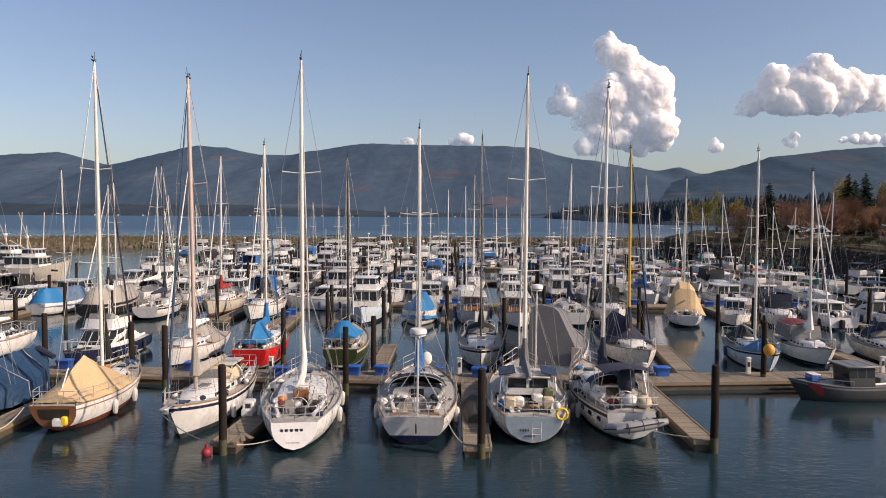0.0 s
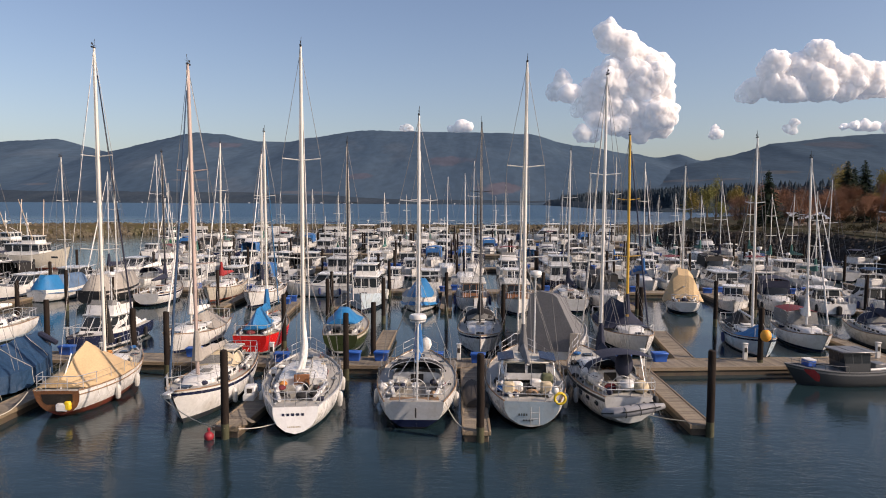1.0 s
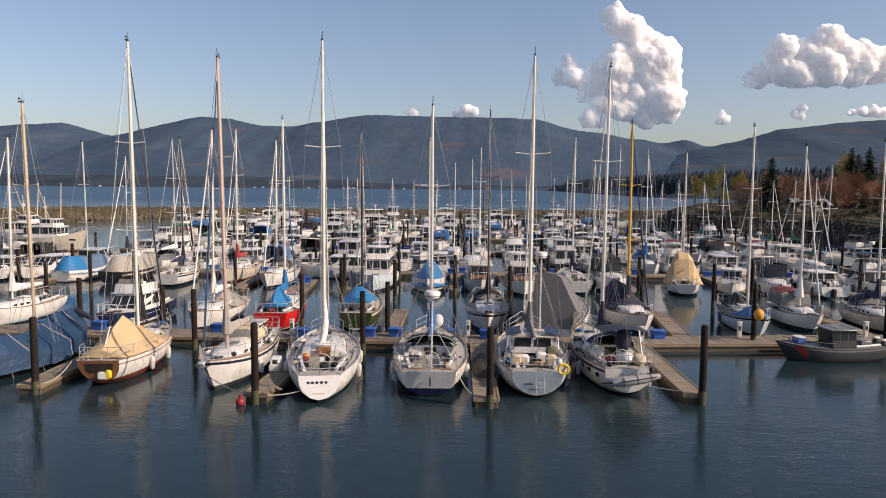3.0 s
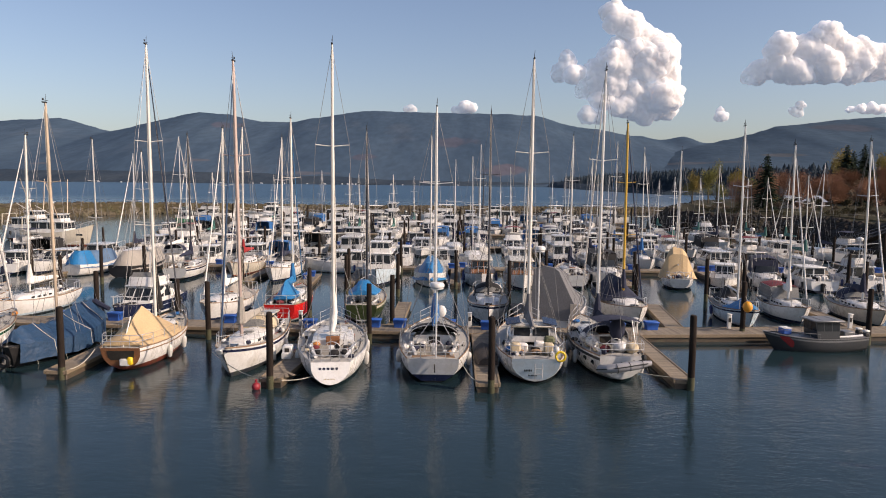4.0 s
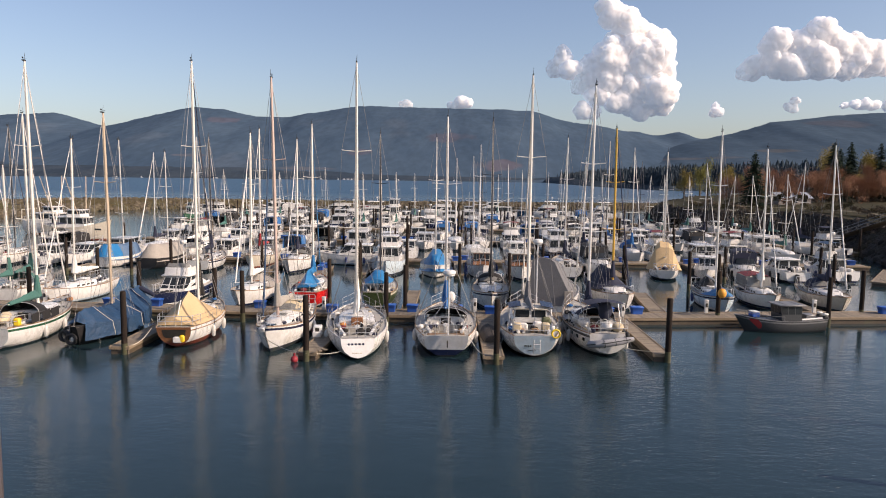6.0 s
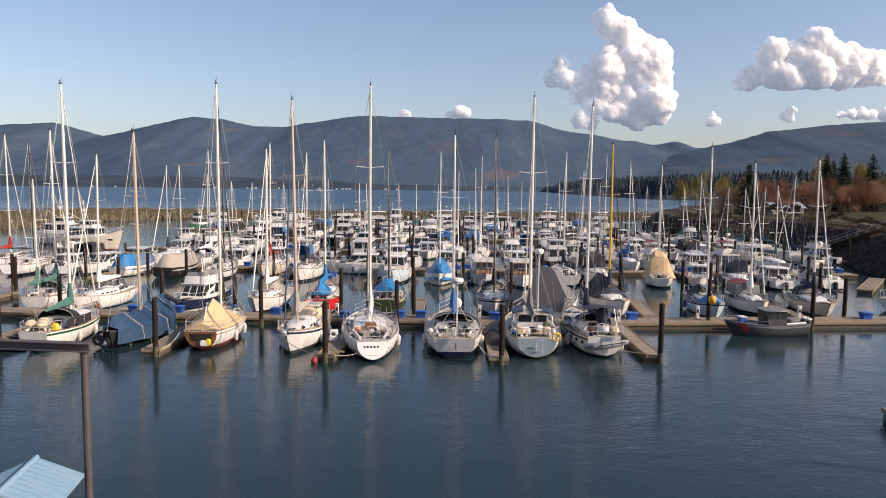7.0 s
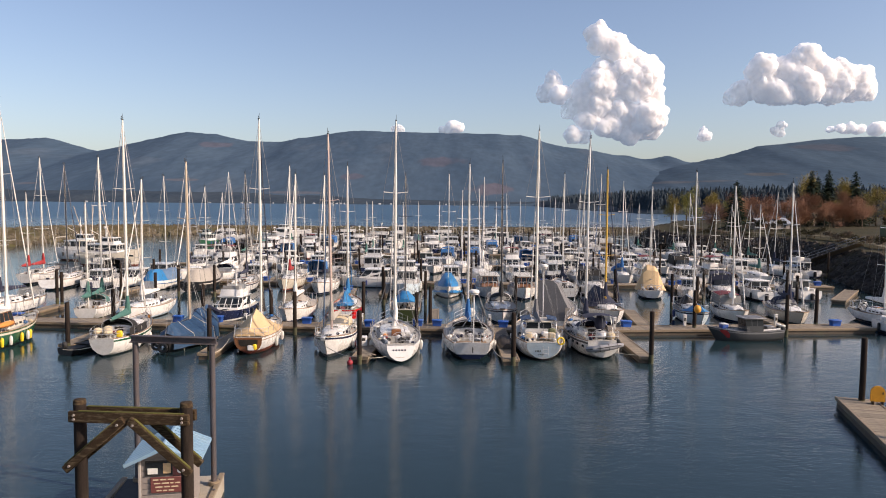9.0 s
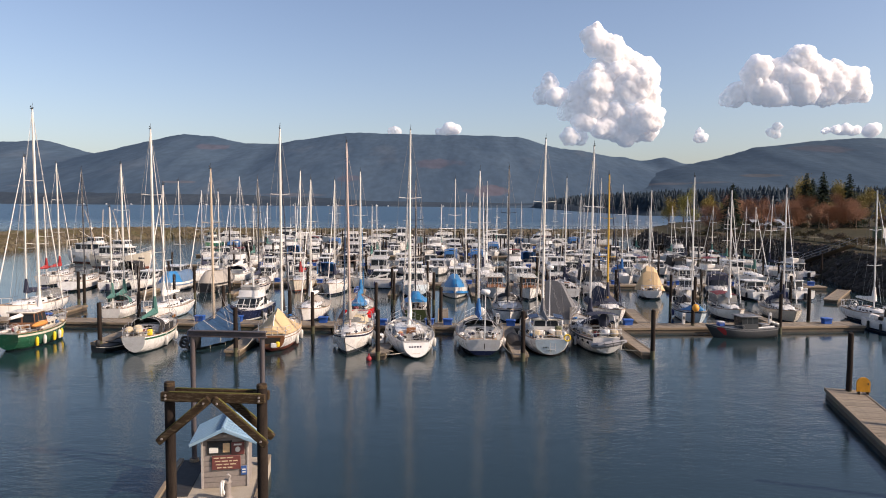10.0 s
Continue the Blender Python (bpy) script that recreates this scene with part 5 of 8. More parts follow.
def cruiser_gear(e, h, seed, full=True):
    """Fenders over the side, hatches, cool boxes, bundles and a folded dinghy: what lies about on a berthed motorboat."""
    rnd = random.Random(seed * 7 + 3)
    hung, dark, pale = M(), M(), M()
    for u in (-1, 1):
        for k in range(3):
            s = 0.18 + 0.2 * k + rnd.uniform(-0.04, 0.04)
            q = Vector(h.at(s, h.top(s) * 0.55, u)) + Vector((u * 0.12, 0, 0))
            hung.tube([q + Vector((0, 0, 0.34)), q + Vector((0, 0, 0.26)), q + Vector((0, 0, -0.26)), q + Vector((0, 0, -0.32))], [0.04, 0.12, 0.12, 0.05], 7)
    if full:
        tagged(part("fender", hung, rnd.choice(("fender", "fenderblue", "rubber")), e, "vinyl fenders along both sides"), kind="stuff")
    for s, w in ((0.72, 0.5), (0.82, 0.42)):
        dark.box(Vector(h.deck(s, 0)) + Vector((0, 0, 0.05)), (w, w, 0.07), 0.02)
    for k in range(5):
        q = Vector(h.deck(rnd.uniform(0.05, 0.25), rnd.uniform(-0.6, 0.6))) + Vector((0, 0, 0.12))
        (dark if k % 2 else pale).box(q, (rnd.uniform(0.3, 0.7), rnd.uniform(0.3, 0.6), rnd.uniform(0.3, 0.7)), 0.08, Euler((0, 0, rnd.uniform(0, 3))).to_matrix())
    dark.box((rnd.uniform(-0.3, 0.3), -h.L / 2 - 0.2, 0.55), (0.4, 0.4, 0.75), 0.1)
    dark.tube([(0, h.L * 0.42, h.top(0.9) + 0.1), (0, h.L * 0.5, h.top(1) + 0.04)], 0.06, 5)
    dark.box((0, h.L * -0.5 + 0.12, h.top(0) * 0.62), (h.B * 0.5, 0.3, 0.12), 0.03)
    for k in range(3):
        u = rnd.uniform(-0.7, 0.7)
        q = Vector(h.deck(rnd.uniform(0.2, 0.5), u)) + Vector((0, 0, rnd.uniform(1.2, 2.0)))
        pale.tube([q, q + Vector((0.05, -0.25, rnd.uniform(1.2, 2.8)))], [0.02, 0.008], 4)
    tagged(part("deck_gear", dark, rnd.choice(("cv_black", "rubber", "cv_navy")), e, "dark hatches and gear on deck"), kind="stuff")
    if full:
        tagged(part("stowed_gear", pale, "cv_white", e, "pale boxes and whip aerials"), kind="stuff")


def powerboat(x, y, rz, L=9, B=3.1, fb=1.2, style="fly", hull="white", boot="navy", stripe=None, cabin="white", roof=None, canvas="cv_navy", fine=1, seed=1, label="", group="", glass="glass", tw=0.88, name="motorboat", sheer=0.4, bottom="slate"):
    e = thing(name, x, y, 0, rz, label, "motorboat", group)
    h = Hull(L, B, fb, tw, sheer, 0.8, -0.1 if style != "wood" else 0.15, -0.1, 4.0, 0.4)
    good = fine > 0
    hull_parts(e, h, hull, boot, bottom, stripe, well=(0.03, 0.27) if style in ("fly", "express", "wood", "cruiser") else None, fine=good, rail="teak" if style == "wood" else hull)
    if style == "express":
        trunk(e, h, 0.42, 0.86, 0.72, 0.5, cabin, fwd=0.3, ports=3)
        ws = h.top(0.5)
        b = h.half(0.45) * 0.8
        m = M().grid([[(-b, L * -0.14, ws + 0.3), (-b * 0.9, L * 0.0, ws + 0.45), (0, L * 0.04, ws + 0.5), (b * 0.9, L * 0.0, ws + 0.45), (b, L * -0.14, ws + 0.3)],
                      [(-b * 0.9, L * -0.16, ws + 1.05), (-b * 0.75, L * -0.06, ws + 1.1), (0, L * -0.03, ws + 1.12), (b * 0.75, L * -0.06, ws + 1.1), (b * 0.9, L * -0.16, ws + 1.05)]])
        part("windscreen", m, glass, e)
        canopy(e, h, 0.06, 0.4, canvas, 1.75, 0.85, sides=canvas)
    elif style == "houseboat":
        z = house(e, h, 0.06, 0.86, 0.92, 2.2, cabin, rake_f=0.15, roof=roof, ns=5, nf=3, low=0.35, most=9 if good else 2)
        house(e, h, 0.2, 0.6, 0.8, 1.5, cabin, base=z - h.top(0.4), rake_f=0.2, roof=roof, ns=3, low=0.3, most=9 if good else 2)
    elif style == "trawler":
        z = house(e, h, 0.14, 0.64, 0.78, 1.55, cabin, rake_f=0.1, roof=roof, glass=glass, ns=4, nf=3, most=9 if good else 2)
        zb = z - (h.top(0.45) - 0.05)
        house(e, h, 0.38, 0.58, 0.62, 0.95, cabin, base=zb, rake_f=0.15, roof=roof, glass=glass, ns=2, nf=3, low=0.4, most=9 if good else 2)
        part("signal_mast", M().tube([(0, -L * 0.1, z), (0, -L * 0.12, z + 4.2)], [0.07, 0.04], 6).tube([(0, -L * 0.1, z + 0.8), (0, -L * 0.38, z + 2.2)], 0.04, 5).tube([(-0.8, -L * 0.11, z + 2.8), (0.8, -L * 0.11, z + 2.8)], 0.02, 4), "mastwhite", e)
    elif style == "pilot":
        z = house(e, h, 0.36, 0.64, 0.7, 1.3, cabin, rake_f=-0.15 if seed % 2 else 0.3, roof=roof, glass=glass, ns=3, nf=3, most=9 if good else 2)
    elif style == "wood":
        z = house(e, h, 0.2, 0.7, 0.76, 1.35, "varnish", rake_f=0.15, roof="cream", glass=glass, ns=4, nf=3, low=0.35, most=9 if good else 2)
    else:
        z = house(e, h, 0.27, 0.68, 0.78, 1.15, cabin, rake_f=0.95, rake_a=0.1, roof=roof, glass=glass, ns=3, nf=3, low=0.2, most=9 if good else 2)
        if style == "fly":
            b = h.half(0.4) * 0.66
            zz = z
            m = M().grid([[(-b, -L * 0.23, zz), (-b, L * 0.06, zz), (0, L * 0.09, zz), (b, L * 0.06, zz), (b, -L * 0.23, zz)], [(-b * 1.02, -L * 0.23, zz + 0.55), (-b * 0.95, L * 0.04, zz + 0.6), (0, L * 0.06, zz + 0.62), (b * 0.95, L * 0.04, zz + 0.6), (b * 1.02, -L * 0.23, zz + 0.55)]])
            part("flybridge", m, cabin, e)
            part("flybridge_screen", M().grid([[(-b * 0.95, L * 0.0, zz + 0.58), (-b * 0.8, L * 0.045, zz + 0.6), (b * 0.8, L * 0.045, zz + 0.6), (b * 0.95, L * 0.0, zz + 0.58)], [(-b * 0.9, -L * 0.02, zz + 0.9), (-b * 0.75, L * 0.015, zz + 0.92), (b * 0.75, L * 0.015, zz + 0.92), (b * 0.9, -L * 0.02, zz + 0.9)]]), "clearvinyl", e)
            part("helm_seat", M().box((0, -L * 0.1, zz + 0.35), (1.2, 0.5, 0.6), 0.08), "cv_white", e)
            if canvas:
                cv = M()
                bb = b * 1.05
                cv.grid([[(bb * u, -L * 0.24 + L * 0.26 * t, zz + 1.5 + 0.14 * (1 - u * u)) for u in (-1, -0.5, 0, 0.5, 1)] for t in (0, 0.33, 0.66, 1)])
                part("flybridge_top", cv, canvas, e)
                fr = M()
                for u in (-1, 1):
                    for yy in (-L * 0.22, L * 0.01):
                        fr.tube([(u * bb, yy, zz + 1.49), (u * b, -L * 0.1, zz + 0.5)], 0.018, 4)
                part("top_frame", fr, "steel", e)
    rails(e, h, False, push=style in ("cruiser", "wood", "trawler"), lines=False)
    bow = M()
    for u in (-1, 1):
        bow.tube([Vector(h.at(s, h.top(s), u * 0.95)) + Vector((0, 0, 0.55)) for s in (0.55, 0.66, 0.78, 0.9)], 0.018, 4)
        for s in (0.58, 0.7, 0.82):
            bow.tube([Vector(h.at(s, h.top(s), u * 0.95)), Vector(h.at(s, h.top(s), u * 0.95)) + Vector((0, 0, 0.55))], 0.015, 4)
    part("bow_rail", bow, "steel", e)
    cruiser_gear(e, h, seed, good)
    if seed % 3 == 0:
        part("aerial", M().tube([(h.half(0.4) * 0.6, -L * 0.08, h.top(0.4) + 1.5), (h.half(0.4) * 0.7, -L * 0.14, h.top(0.4) + 4.6)], [0.016, 0.008], 4), "mastwhite", e)
    if seed % 2 and style in ("fly", "pilot", "trawler"):
        radar(e, Vector((0, -L * 0.12, h.top(0.4) + (4.2 if style == "trawler" else 3.7 if style == "fly" else 2.2))), Vector((0, -L * 0.12, h.top(0.4) + 1.6)), 0.26)
    return e, h


# ---- docks ----
def dock(x0, y0, x1, y1, w, label, top=0.45, singles=0.0, name="dock", seed=1, pitch=0.15, lite=False):
    """A floating dock from one end to the other: planks across, edge timbers, wet floats below. singles: metres from its start whose planks are objects of their own."""
    d = Vector((x1 - x0, y1 - y0))
    L = d.length
    e = thing(name, x0, y0, 0, math.degrees(math.atan2(-d.x, d.y)), label, "dock", "floating docks")
    rnd = random.Random(seed)
    n = int(L / pitch)
    m = M()
    meshes = [shape("plank", M().box((0, 0, 0), (w - 0.12 + 0.02 * k, pitch - 0.012, 0.04), 0.005), "plank", 0) for k in range(2)] if singles else []
    for i in range(n):
        y = (i + 0.5) * pitch
        dz, tw = rnd.uniform(-0.006, 0.006), rnd.uniform(-0.004, 0.004)
        if y < singles:
            part("plank", meshes[i % 2], None, e).matrix_basis = pose(0, y, top - 0.02 + dz, 0, rnd.uniform(-0.3, 0.3), rnd.uniform(-0.25, 0.25))
        else:
            hw = w / 2 - 0.06
            a, b = y - pitch / 2 + 0.006, y + pitch / 2 - 0.006
            z = top + dz
            base = len(m.v)
            m.v += [(-hw, a + tw, z), (hw, a, z), (hw, b, z), (-hw, b + tw, z), (-hw, a + tw, z - 0.04), (hw, a, z - 0.04), (hw, b, z - 0.04), (-hw, b + tw, z - 0.04)]
            m.f += [tuple(base + k for k in q) for q in ((0, 1, 2, 3), (0, 4, 5, 1), (2, 6, 7, 3), (1, 5, 6, 2), (3, 7, 4, 0))]
    if m.v:
        tagged(part("planking", m, "plank", e, smooth=0), kind="stuff")
    for u in (-1, 1) if not lite else ():
        part("edge_timber", M().box((u * (w / 2 - 0.05), L / 2, top - 0.07), (0.1, L + 0.04, 0.2), 0.015), "whaler", e)
    for yy in (0.03, L - 0.03) if not lite else ():
        part("end_timber", M().box((0, yy, top - 0.09), (w - 0.21, 0.1, 0.18), 0.015), "whaler", e)
    part("float", M().box((0, L / 2, 0.02), (w - 0.16, L - 0.1, 0.5), 0.03), "stringer", e)
    return e


def pile(x, y, top=3.6, r=0.16, label="tall dark tarred mooring pile", lean=0.0):
    e = thing("pile", x, y, 0, (x * 37) % 360, label, "pile", "mooring piles", ry=lean)
    part("shaft", M().tube([(0, 0, 0.55), (0.01, 0, top * 0.5), (0, 0.01, top - 0.06), (0, 0, top)], [r, r * 0.98, r * 0.95, r * 0.8], 10), "pile", e)
    part("tide_band", M().tube([(0, 0, -1.2), (0, 0, 0.3), (0, 0, 0.62)], [r * 1.03, r * 1.04, r * 1.01], 10), "pilefoot", e, "green-brown algae band")
    return e


# the main walkway, in three lengths that meet at slight angles, and the fingers that reach out from it
NODES = ((-64.0, 41.4), (-14.0, 39.2), (6.0, 38.5), (33.0, 41.0))


def walk_y(x):
    for (xa, ya), (xb, yb) in zip(NODES, NODES[1:]):
        if x <= xb:
            return lerp(ya, yb, (x - xa) / (xb - xa))
    return NODES[-1][1]


for k in range(3):
    dock(*NODES[k], *NODES[k + 1], 2.2, "long weathered plank walkway floating between rows of boats", seed=3 + k)
for k, (fx, fy) in enumerate(((-30.2, 30.3), (-19.5, 28.0), (-9.0, 27.3), (1.05, 27.1), (10.3, 28.2))):
    tx = fx + (0.9 if k == 2 else 0.0)
    dock(fx, fy, tx, walk_y(tx) - 1.13, 1.15 if k < 4 else 1.0, "narrow weathered plank finger float beside a berth", singles=9.0 if k > 1 else 0, seed=10 + k)
for k, (fx, fy, w) in enumerate(((-41, 49, 1.1), (-32.6, 50.5, 1.2), (-13.2, 64, 1.5), (-4.4, 48.5, 1.0), (4.1, 48, 1.0), (13.6, 49, 1.2), (25.6, 48.5, 1.0))):
    tx = fx - (1.4 if k == 2 else -0.9 if k == 5 else 0)
    dock(fx, walk_y(fx) + 1.13, tx, fy, w, "narrow plank finger float behind the walkway", seed=20 + k)
for px, py in ((-9.0, 27.2), (1.2, 27.15), (10.6, 28.1), (-19.25, 28.1), (-30.0, 30.2), (-30.3, 37.6), (-15.4, 37.0), (-17.4, 37.4), (-5.6, 36.5), (-4.6, 40.4), (-10.7, 43.7), (24.6, 38.15), (13.4, 49.4), (20.2, 53.5), (3.7, 50.6), (-5.4, 53.8), (-33, 58.5), (-6.4, 69), (22.2, 51.8), (-43.1, 52.3), (-39.2, 66.7), (-9.7, 53.4), (32.8, 52.8), (28.9, 41.7), (-24.0, 40.5), (-41.0, 49.4), (-32.4, 50.9), (17.6, 39.6)):
    pile(px, py, 3.55 + 0.2 * wob(px, py))


# ---- front row of boats ----
def blue_tarp_boat():
    e = thing("sailboat", -22.6, 33.6, 0, -3, "dark-hulled wooden sloop under a creased blue tarpaulin", "sailboat", "front row boats")
    h = Hull(8.4, 2.9, 1.0, 0.12, 0.6, 0.7, 0.55, 0.1, 2.4, 0.5)
    hull_parts(e, h, "black", "black", "slate", fine=True, rail="black")
    rnd = random.Random(4)
    rows = []
    # loose cloth over a sagging ridge, pleated where it hangs down the sides
    for i in range(41):
        t = i / 40
        sx = lerp(0.05, 0.93, t)
        b, y = max(0.35, h.half(sx)) * 1.1, h.L * (sx - 0.5)
        ridge = h.top(sx) + lerp(0.75, 1.15, t) + 0.16 * math.sin(t * 11) - (0.5 if i in (0, 40) else 0)
        row = []
        for j in range(17):
            u = j / 8 - 1
            a = abs(u)
            pleat = 0.09 * math.sin(t * 62 + 2.2 * wob(t * 6, u * 2)) + 0.07 * wob(t * 17, u * 3, 2)
            if a < 0.62:
                x, z = u / 0.62 * b, lerp(ridge, h.top(sx) + 0.12, (a / 0.62) ** 0.9)
            else:
                k = (a - 0.62) / 0.38
                x, z = math.copysign(b * (1 + 0.05 * k), u), lerp(h.top(sx) + 0.12, 0.28 + 0.22 * wob(t * 9, u, 5), k)
            x += math.copysign(pleat * min(1, a * 1.6), u)
            z += 0.10 * wob(t * 13, u * 5, 8) * (1 - a * 0.6) + 0.5 * pleat * (1 - a)
            row.append((x, y + 0.06 * wob(t * 15, u * 4, 3), z))
        rows.append(row)
    part("boat_cover", M().grid(rows), "cv_tarp", e, "creased blue tarpaulin", smooth=28)
    tie_lines(e, rows, h, (4, 12, 20, 28, 36))
    band = M()
    for i in (9, 23, 33):
        band.tube([Vector(p) + Vector((0, 0, 0.02)) for p in rows[i]], 0.018, 4)
    part("lashing", band, "rope", e)
    mast_rig(e, h, 0.50, 13.6, "mastwood", 0.1, 2, 0, None, None, foot=0.1, fine=True)
    for k, (px, py, pz) in enumerate(((-0.9, -3.6, 0.5), (-0.2, -4.1, 0.45), (-1.2, -2.7, 0.55))):
        part("tyre_fender", M().ring((px, py, pz), 0.27, 0.1, 14), "rubber", e, "old black tyre hung as a fender")
    part("rolled_tarp", M().tube([(-1.0, 3.2, 1.9), (0.2, 3.4, 2.2), (1.1, 3.3, 1.8)], [0.16, 0.2, 0.14], 8), "cv_navy", e)
    return e


blue_tarp_boat()

e, h = sailboat(-17.3, 33.7, 4, L=8.9, B=3.1, fb=1.15, hull="white", boot="oxide", bottom="oxide", stripe=None, transom="varnish", mast=16.8, mast_s=0.55, mat="mastwhite", mr=0.095, cover=None, furl="cv_navy", fine=2, seed=3, tw=0.62, stern=0.35, boot_z=0.34,
                label="white sloop with a varnished transom under a tan canvas tent", group="front row boats", boom=0.01)
rows = tent(e, h, 0.05, 0.6, "cv_tan", 1.75, wall=-0.12, w=1.02, ends=0.5, seed=2, n=22, slack=2.4, smooth=22)
tie_lines(e, rows, h, (3, 6, 9, 12))
part("tent_pole", M().tube([(0, -4.1, 1.2), (0, -3.0, 2.6)], 0.03, 6), "cv_white", e)
part("furled_staysail", M().tube([(0, 1.2, 2.3), (0, 0.9, 3.2), (0.05, 0.45, 5.2)], [0.2, 0.17, 0.05], 8), "cv_black", e, "black sail bag lashed to the mast")
# flat dark panel for the shade within the open stern well
part("transom_well", M().poly([h.at(0, z * h.top(0), u) for z, u in ((0.88, -0.7), (0.6, -0.7), (0.5, -0.6), (0.5, 0.6), (0.6, 0.7), (0.88, 0.7))]), "dark", e, smooth=0).matrix_basis = Matrix.Translation((0, -0.012, 0))
part("stern_locker", M().box((0.2, -4.35, 0.55), (0.5, 0.3, 0.35), 0.05), "white", e)
part("outboard_bracket", M().box((0.45, -4.4, 0.62), (0.28, 0.2, 0.4), 0.06), "yellow", e)
part("sheer_rub_rail", M().tube([Vector(h.at(s, h.top(s) - 0.18, 1)) + Vector((0.015, 0, 0)) for s in STATIONS], 0.03, 5), "teak", e)

e, h = sailboat(-11.35, 32.5, 178.5, L=9.2, B=2.85, fb=1.15, hull="white", boot="slate", stripe="navy", mast=15.5, mast_s=0.68, mat="mastpink", mr=0.1, cover="cv_taupe", furl="cv_tarp", hood="cv_sand", fine=2, seed=4, tw=0.6, sheer=0.45, bow=1.2,
                label="white cruising sloop with a navy sheer stripe and beige spray hood", group="front row boats", trunk_h=0.5, boom=3.6)
house(e, h, 0.26, 0.44, 0.58, 0.78, "white", base=0.3, rake_f=0.4, roof="cream", ns=2, nf=3, low=0.3, name="pilothouse", back=False)
e.matrix_basis = pose(-11.35, 32.5, 0, 0, 1.2, 178.5)
part("bow_roller", M().box((0, 4.7, 1.66), (0.3, 0.6, 0.1), 0.03), "steel", e)

e, h = sailboat(-7.1, 33.1, 8.5, L=10.6, B=3.65, fb=1.05, hull="white", boot="white", bottom="slate", stripe=None, mast=16.6, mast_s=0.47, mat="mastwhite", mr=0.1, cover=None, furl="cv_white", fine=2, seed=6, tw=0.5, stern=-0.55, rise=0.15, sheer=0.2, bow=0.9,
                label="white racing sloop with a reverse transom and open cockpit", group="front row boats", trunk_h=0.3, boom=3.4, rail="steel", cabin="white")
name_bars(e, h, "navy", z=0.82, n=5, size=0.17, x0=-0.55)
name_bars(e, h, "cv_sand", z=0.4, n=8, size=0.07, x0=-0.3)
part("hanging_sail", M().tube([(-0.1, -0.5, 1.45), (-0.02, -0.5, 2.0), (0.06, -0.4, 2.6), (0.05, -0.28, 3.3), (0.02, -0.22, 4.0)], [0.14, 0.2, 0.17, 0.1, 0.05], 9), "cv_white", e, "loosely hung white mainsail")
part("companion_board", M().box((0, -1.62, 1.25), (0.7, 0.05, 0.62), 0.02), "varnish", e)
canopyless = M()
for u in (-0.75, 0.75):
    canopyless.tube([(u, -2.1, 1.1), (u * 0.98, -2.1, 1.75), (u * 0.8, -2.1, 1.85)], 0.022, 6)
canopyless.tube([(-0.6, -2.1, 1.85), (0.6, -2.1, 1.85)], 0.022, 6)
part("traveller_arch", canopyless, "white", e)
for u in (-1, 1):
    part("deck_track", M().tube([Vector(h.deck(s, u * 0.8)) + Vector((0, 0, 0.03)) for s in (0.2, 0.3, 0.4, 0.5)], 0.022, 4), "rubber", e)

e, h = sailboat(-1.6, 33.3, 1, L=9.9, B=3.75, fb=1.12, hull="white", transom="palegrey", boot="navy", bottom="black", boot_z=0.42, mast=13.6, mast_s=0.55, mat="alu", mr=0.09, cover="cv_blue", furl=None, hood="cv_black", fine=2, seed=8, tw=0.66, stern=0.3, rise=-0.05, sheer=0.3,
                label="white sloop with a broad stern and a radar pole", group="front row boats", trunk_h=0.5, boom=2.6)
radar(e, Vector((0.15, -4.55, 4.7)), Vector((0.12, -4.6, 1.1)), 0.36)
part("rudder_head", M().box((0.08, -4.98, 0.78), (0.07, 0.06, 0.42), 0.02), "black", e)
st = M()
for u in (-1, 1):
    st.tube([(u * 1.35, -4.5, 1.25), (0.15, -4.56, 3.4)], 0.02, 5)
part("pole_stay", st, "steel", e)
part("stern_seat", M().box((0, -4.35, 1.15), (2.1, 0.5, 0.12), 0.04), "teak", e)
part("companion_curtain", M().box((0.45, -1.35, 1.35), (0.8, 0.04, 0.75), 0.02), "dark", e)
part("wind_scoop", M().ball((0.35, 1.6, 2.3), (0.28, 0.2, 0.35)), "cv_white", e)

e, h = sailboat(3.5, 33.3, -1.5, L=10.0, B=3.7, fb=1.15, hull="white", boot="white", bottom="oxide", transom="paleblue", mast=16.1, mast_s=0.55, mat="mastwhite", mr=0.1, cover="cv_grey", furl="cv_white", hood=None, fine=2, seed=9, tw=0.62, stern=0.4, sheer=0.4,
                label="white cruising sloop with a pale grey transom and solar panels", group="front row boats", trunk_h=0.55, boom=3.2, wheel=False)
house(e, h, 0.32, 0.5, 0.56, 0.8, "white", base=0.3, rake_f=0.4, roof="cream", ns=2, nf=3, low=0.35, name="pilothouse")
for u in (-1, 1):
    part("solar_panel", M().box((u * 0.95, -1.5, 2.45), (0.75, 1.05, 0.045), 0.01, Euler((0.12, u * 0.18, 0)).to_matrix()), "solar", e)
arch = M()
for u in (-1, 1):
    arch.tube([(u * 1.3, -2.1, 1.2), (u * 1.2, -1.9, 2.32), (u * 0.5, -1.9, 2.42)], 0.025, 6)
    arch.tube([(u * 1.3, -1.0, 1.2), (u * 1.2, -1.1, 2.32)], 0.02, 6)
arch.tube([(-1.2, -1.9, 2.36), (1.2, -1.9, 2.36)], 0.025, 6)
part("panel_frame", arch, "steel", e)
radar(e, Vector((0.6, 0.9, 6.0)), Vector((0.55, 0.7, 1.6)), 0.3)
ring = part("lifebuoy", M().ring((1.15, -4.95, 1.45), 0.22, 0.06, 16), "yellow", e, "yellow horseshoe lifebuoy on the stern rail")
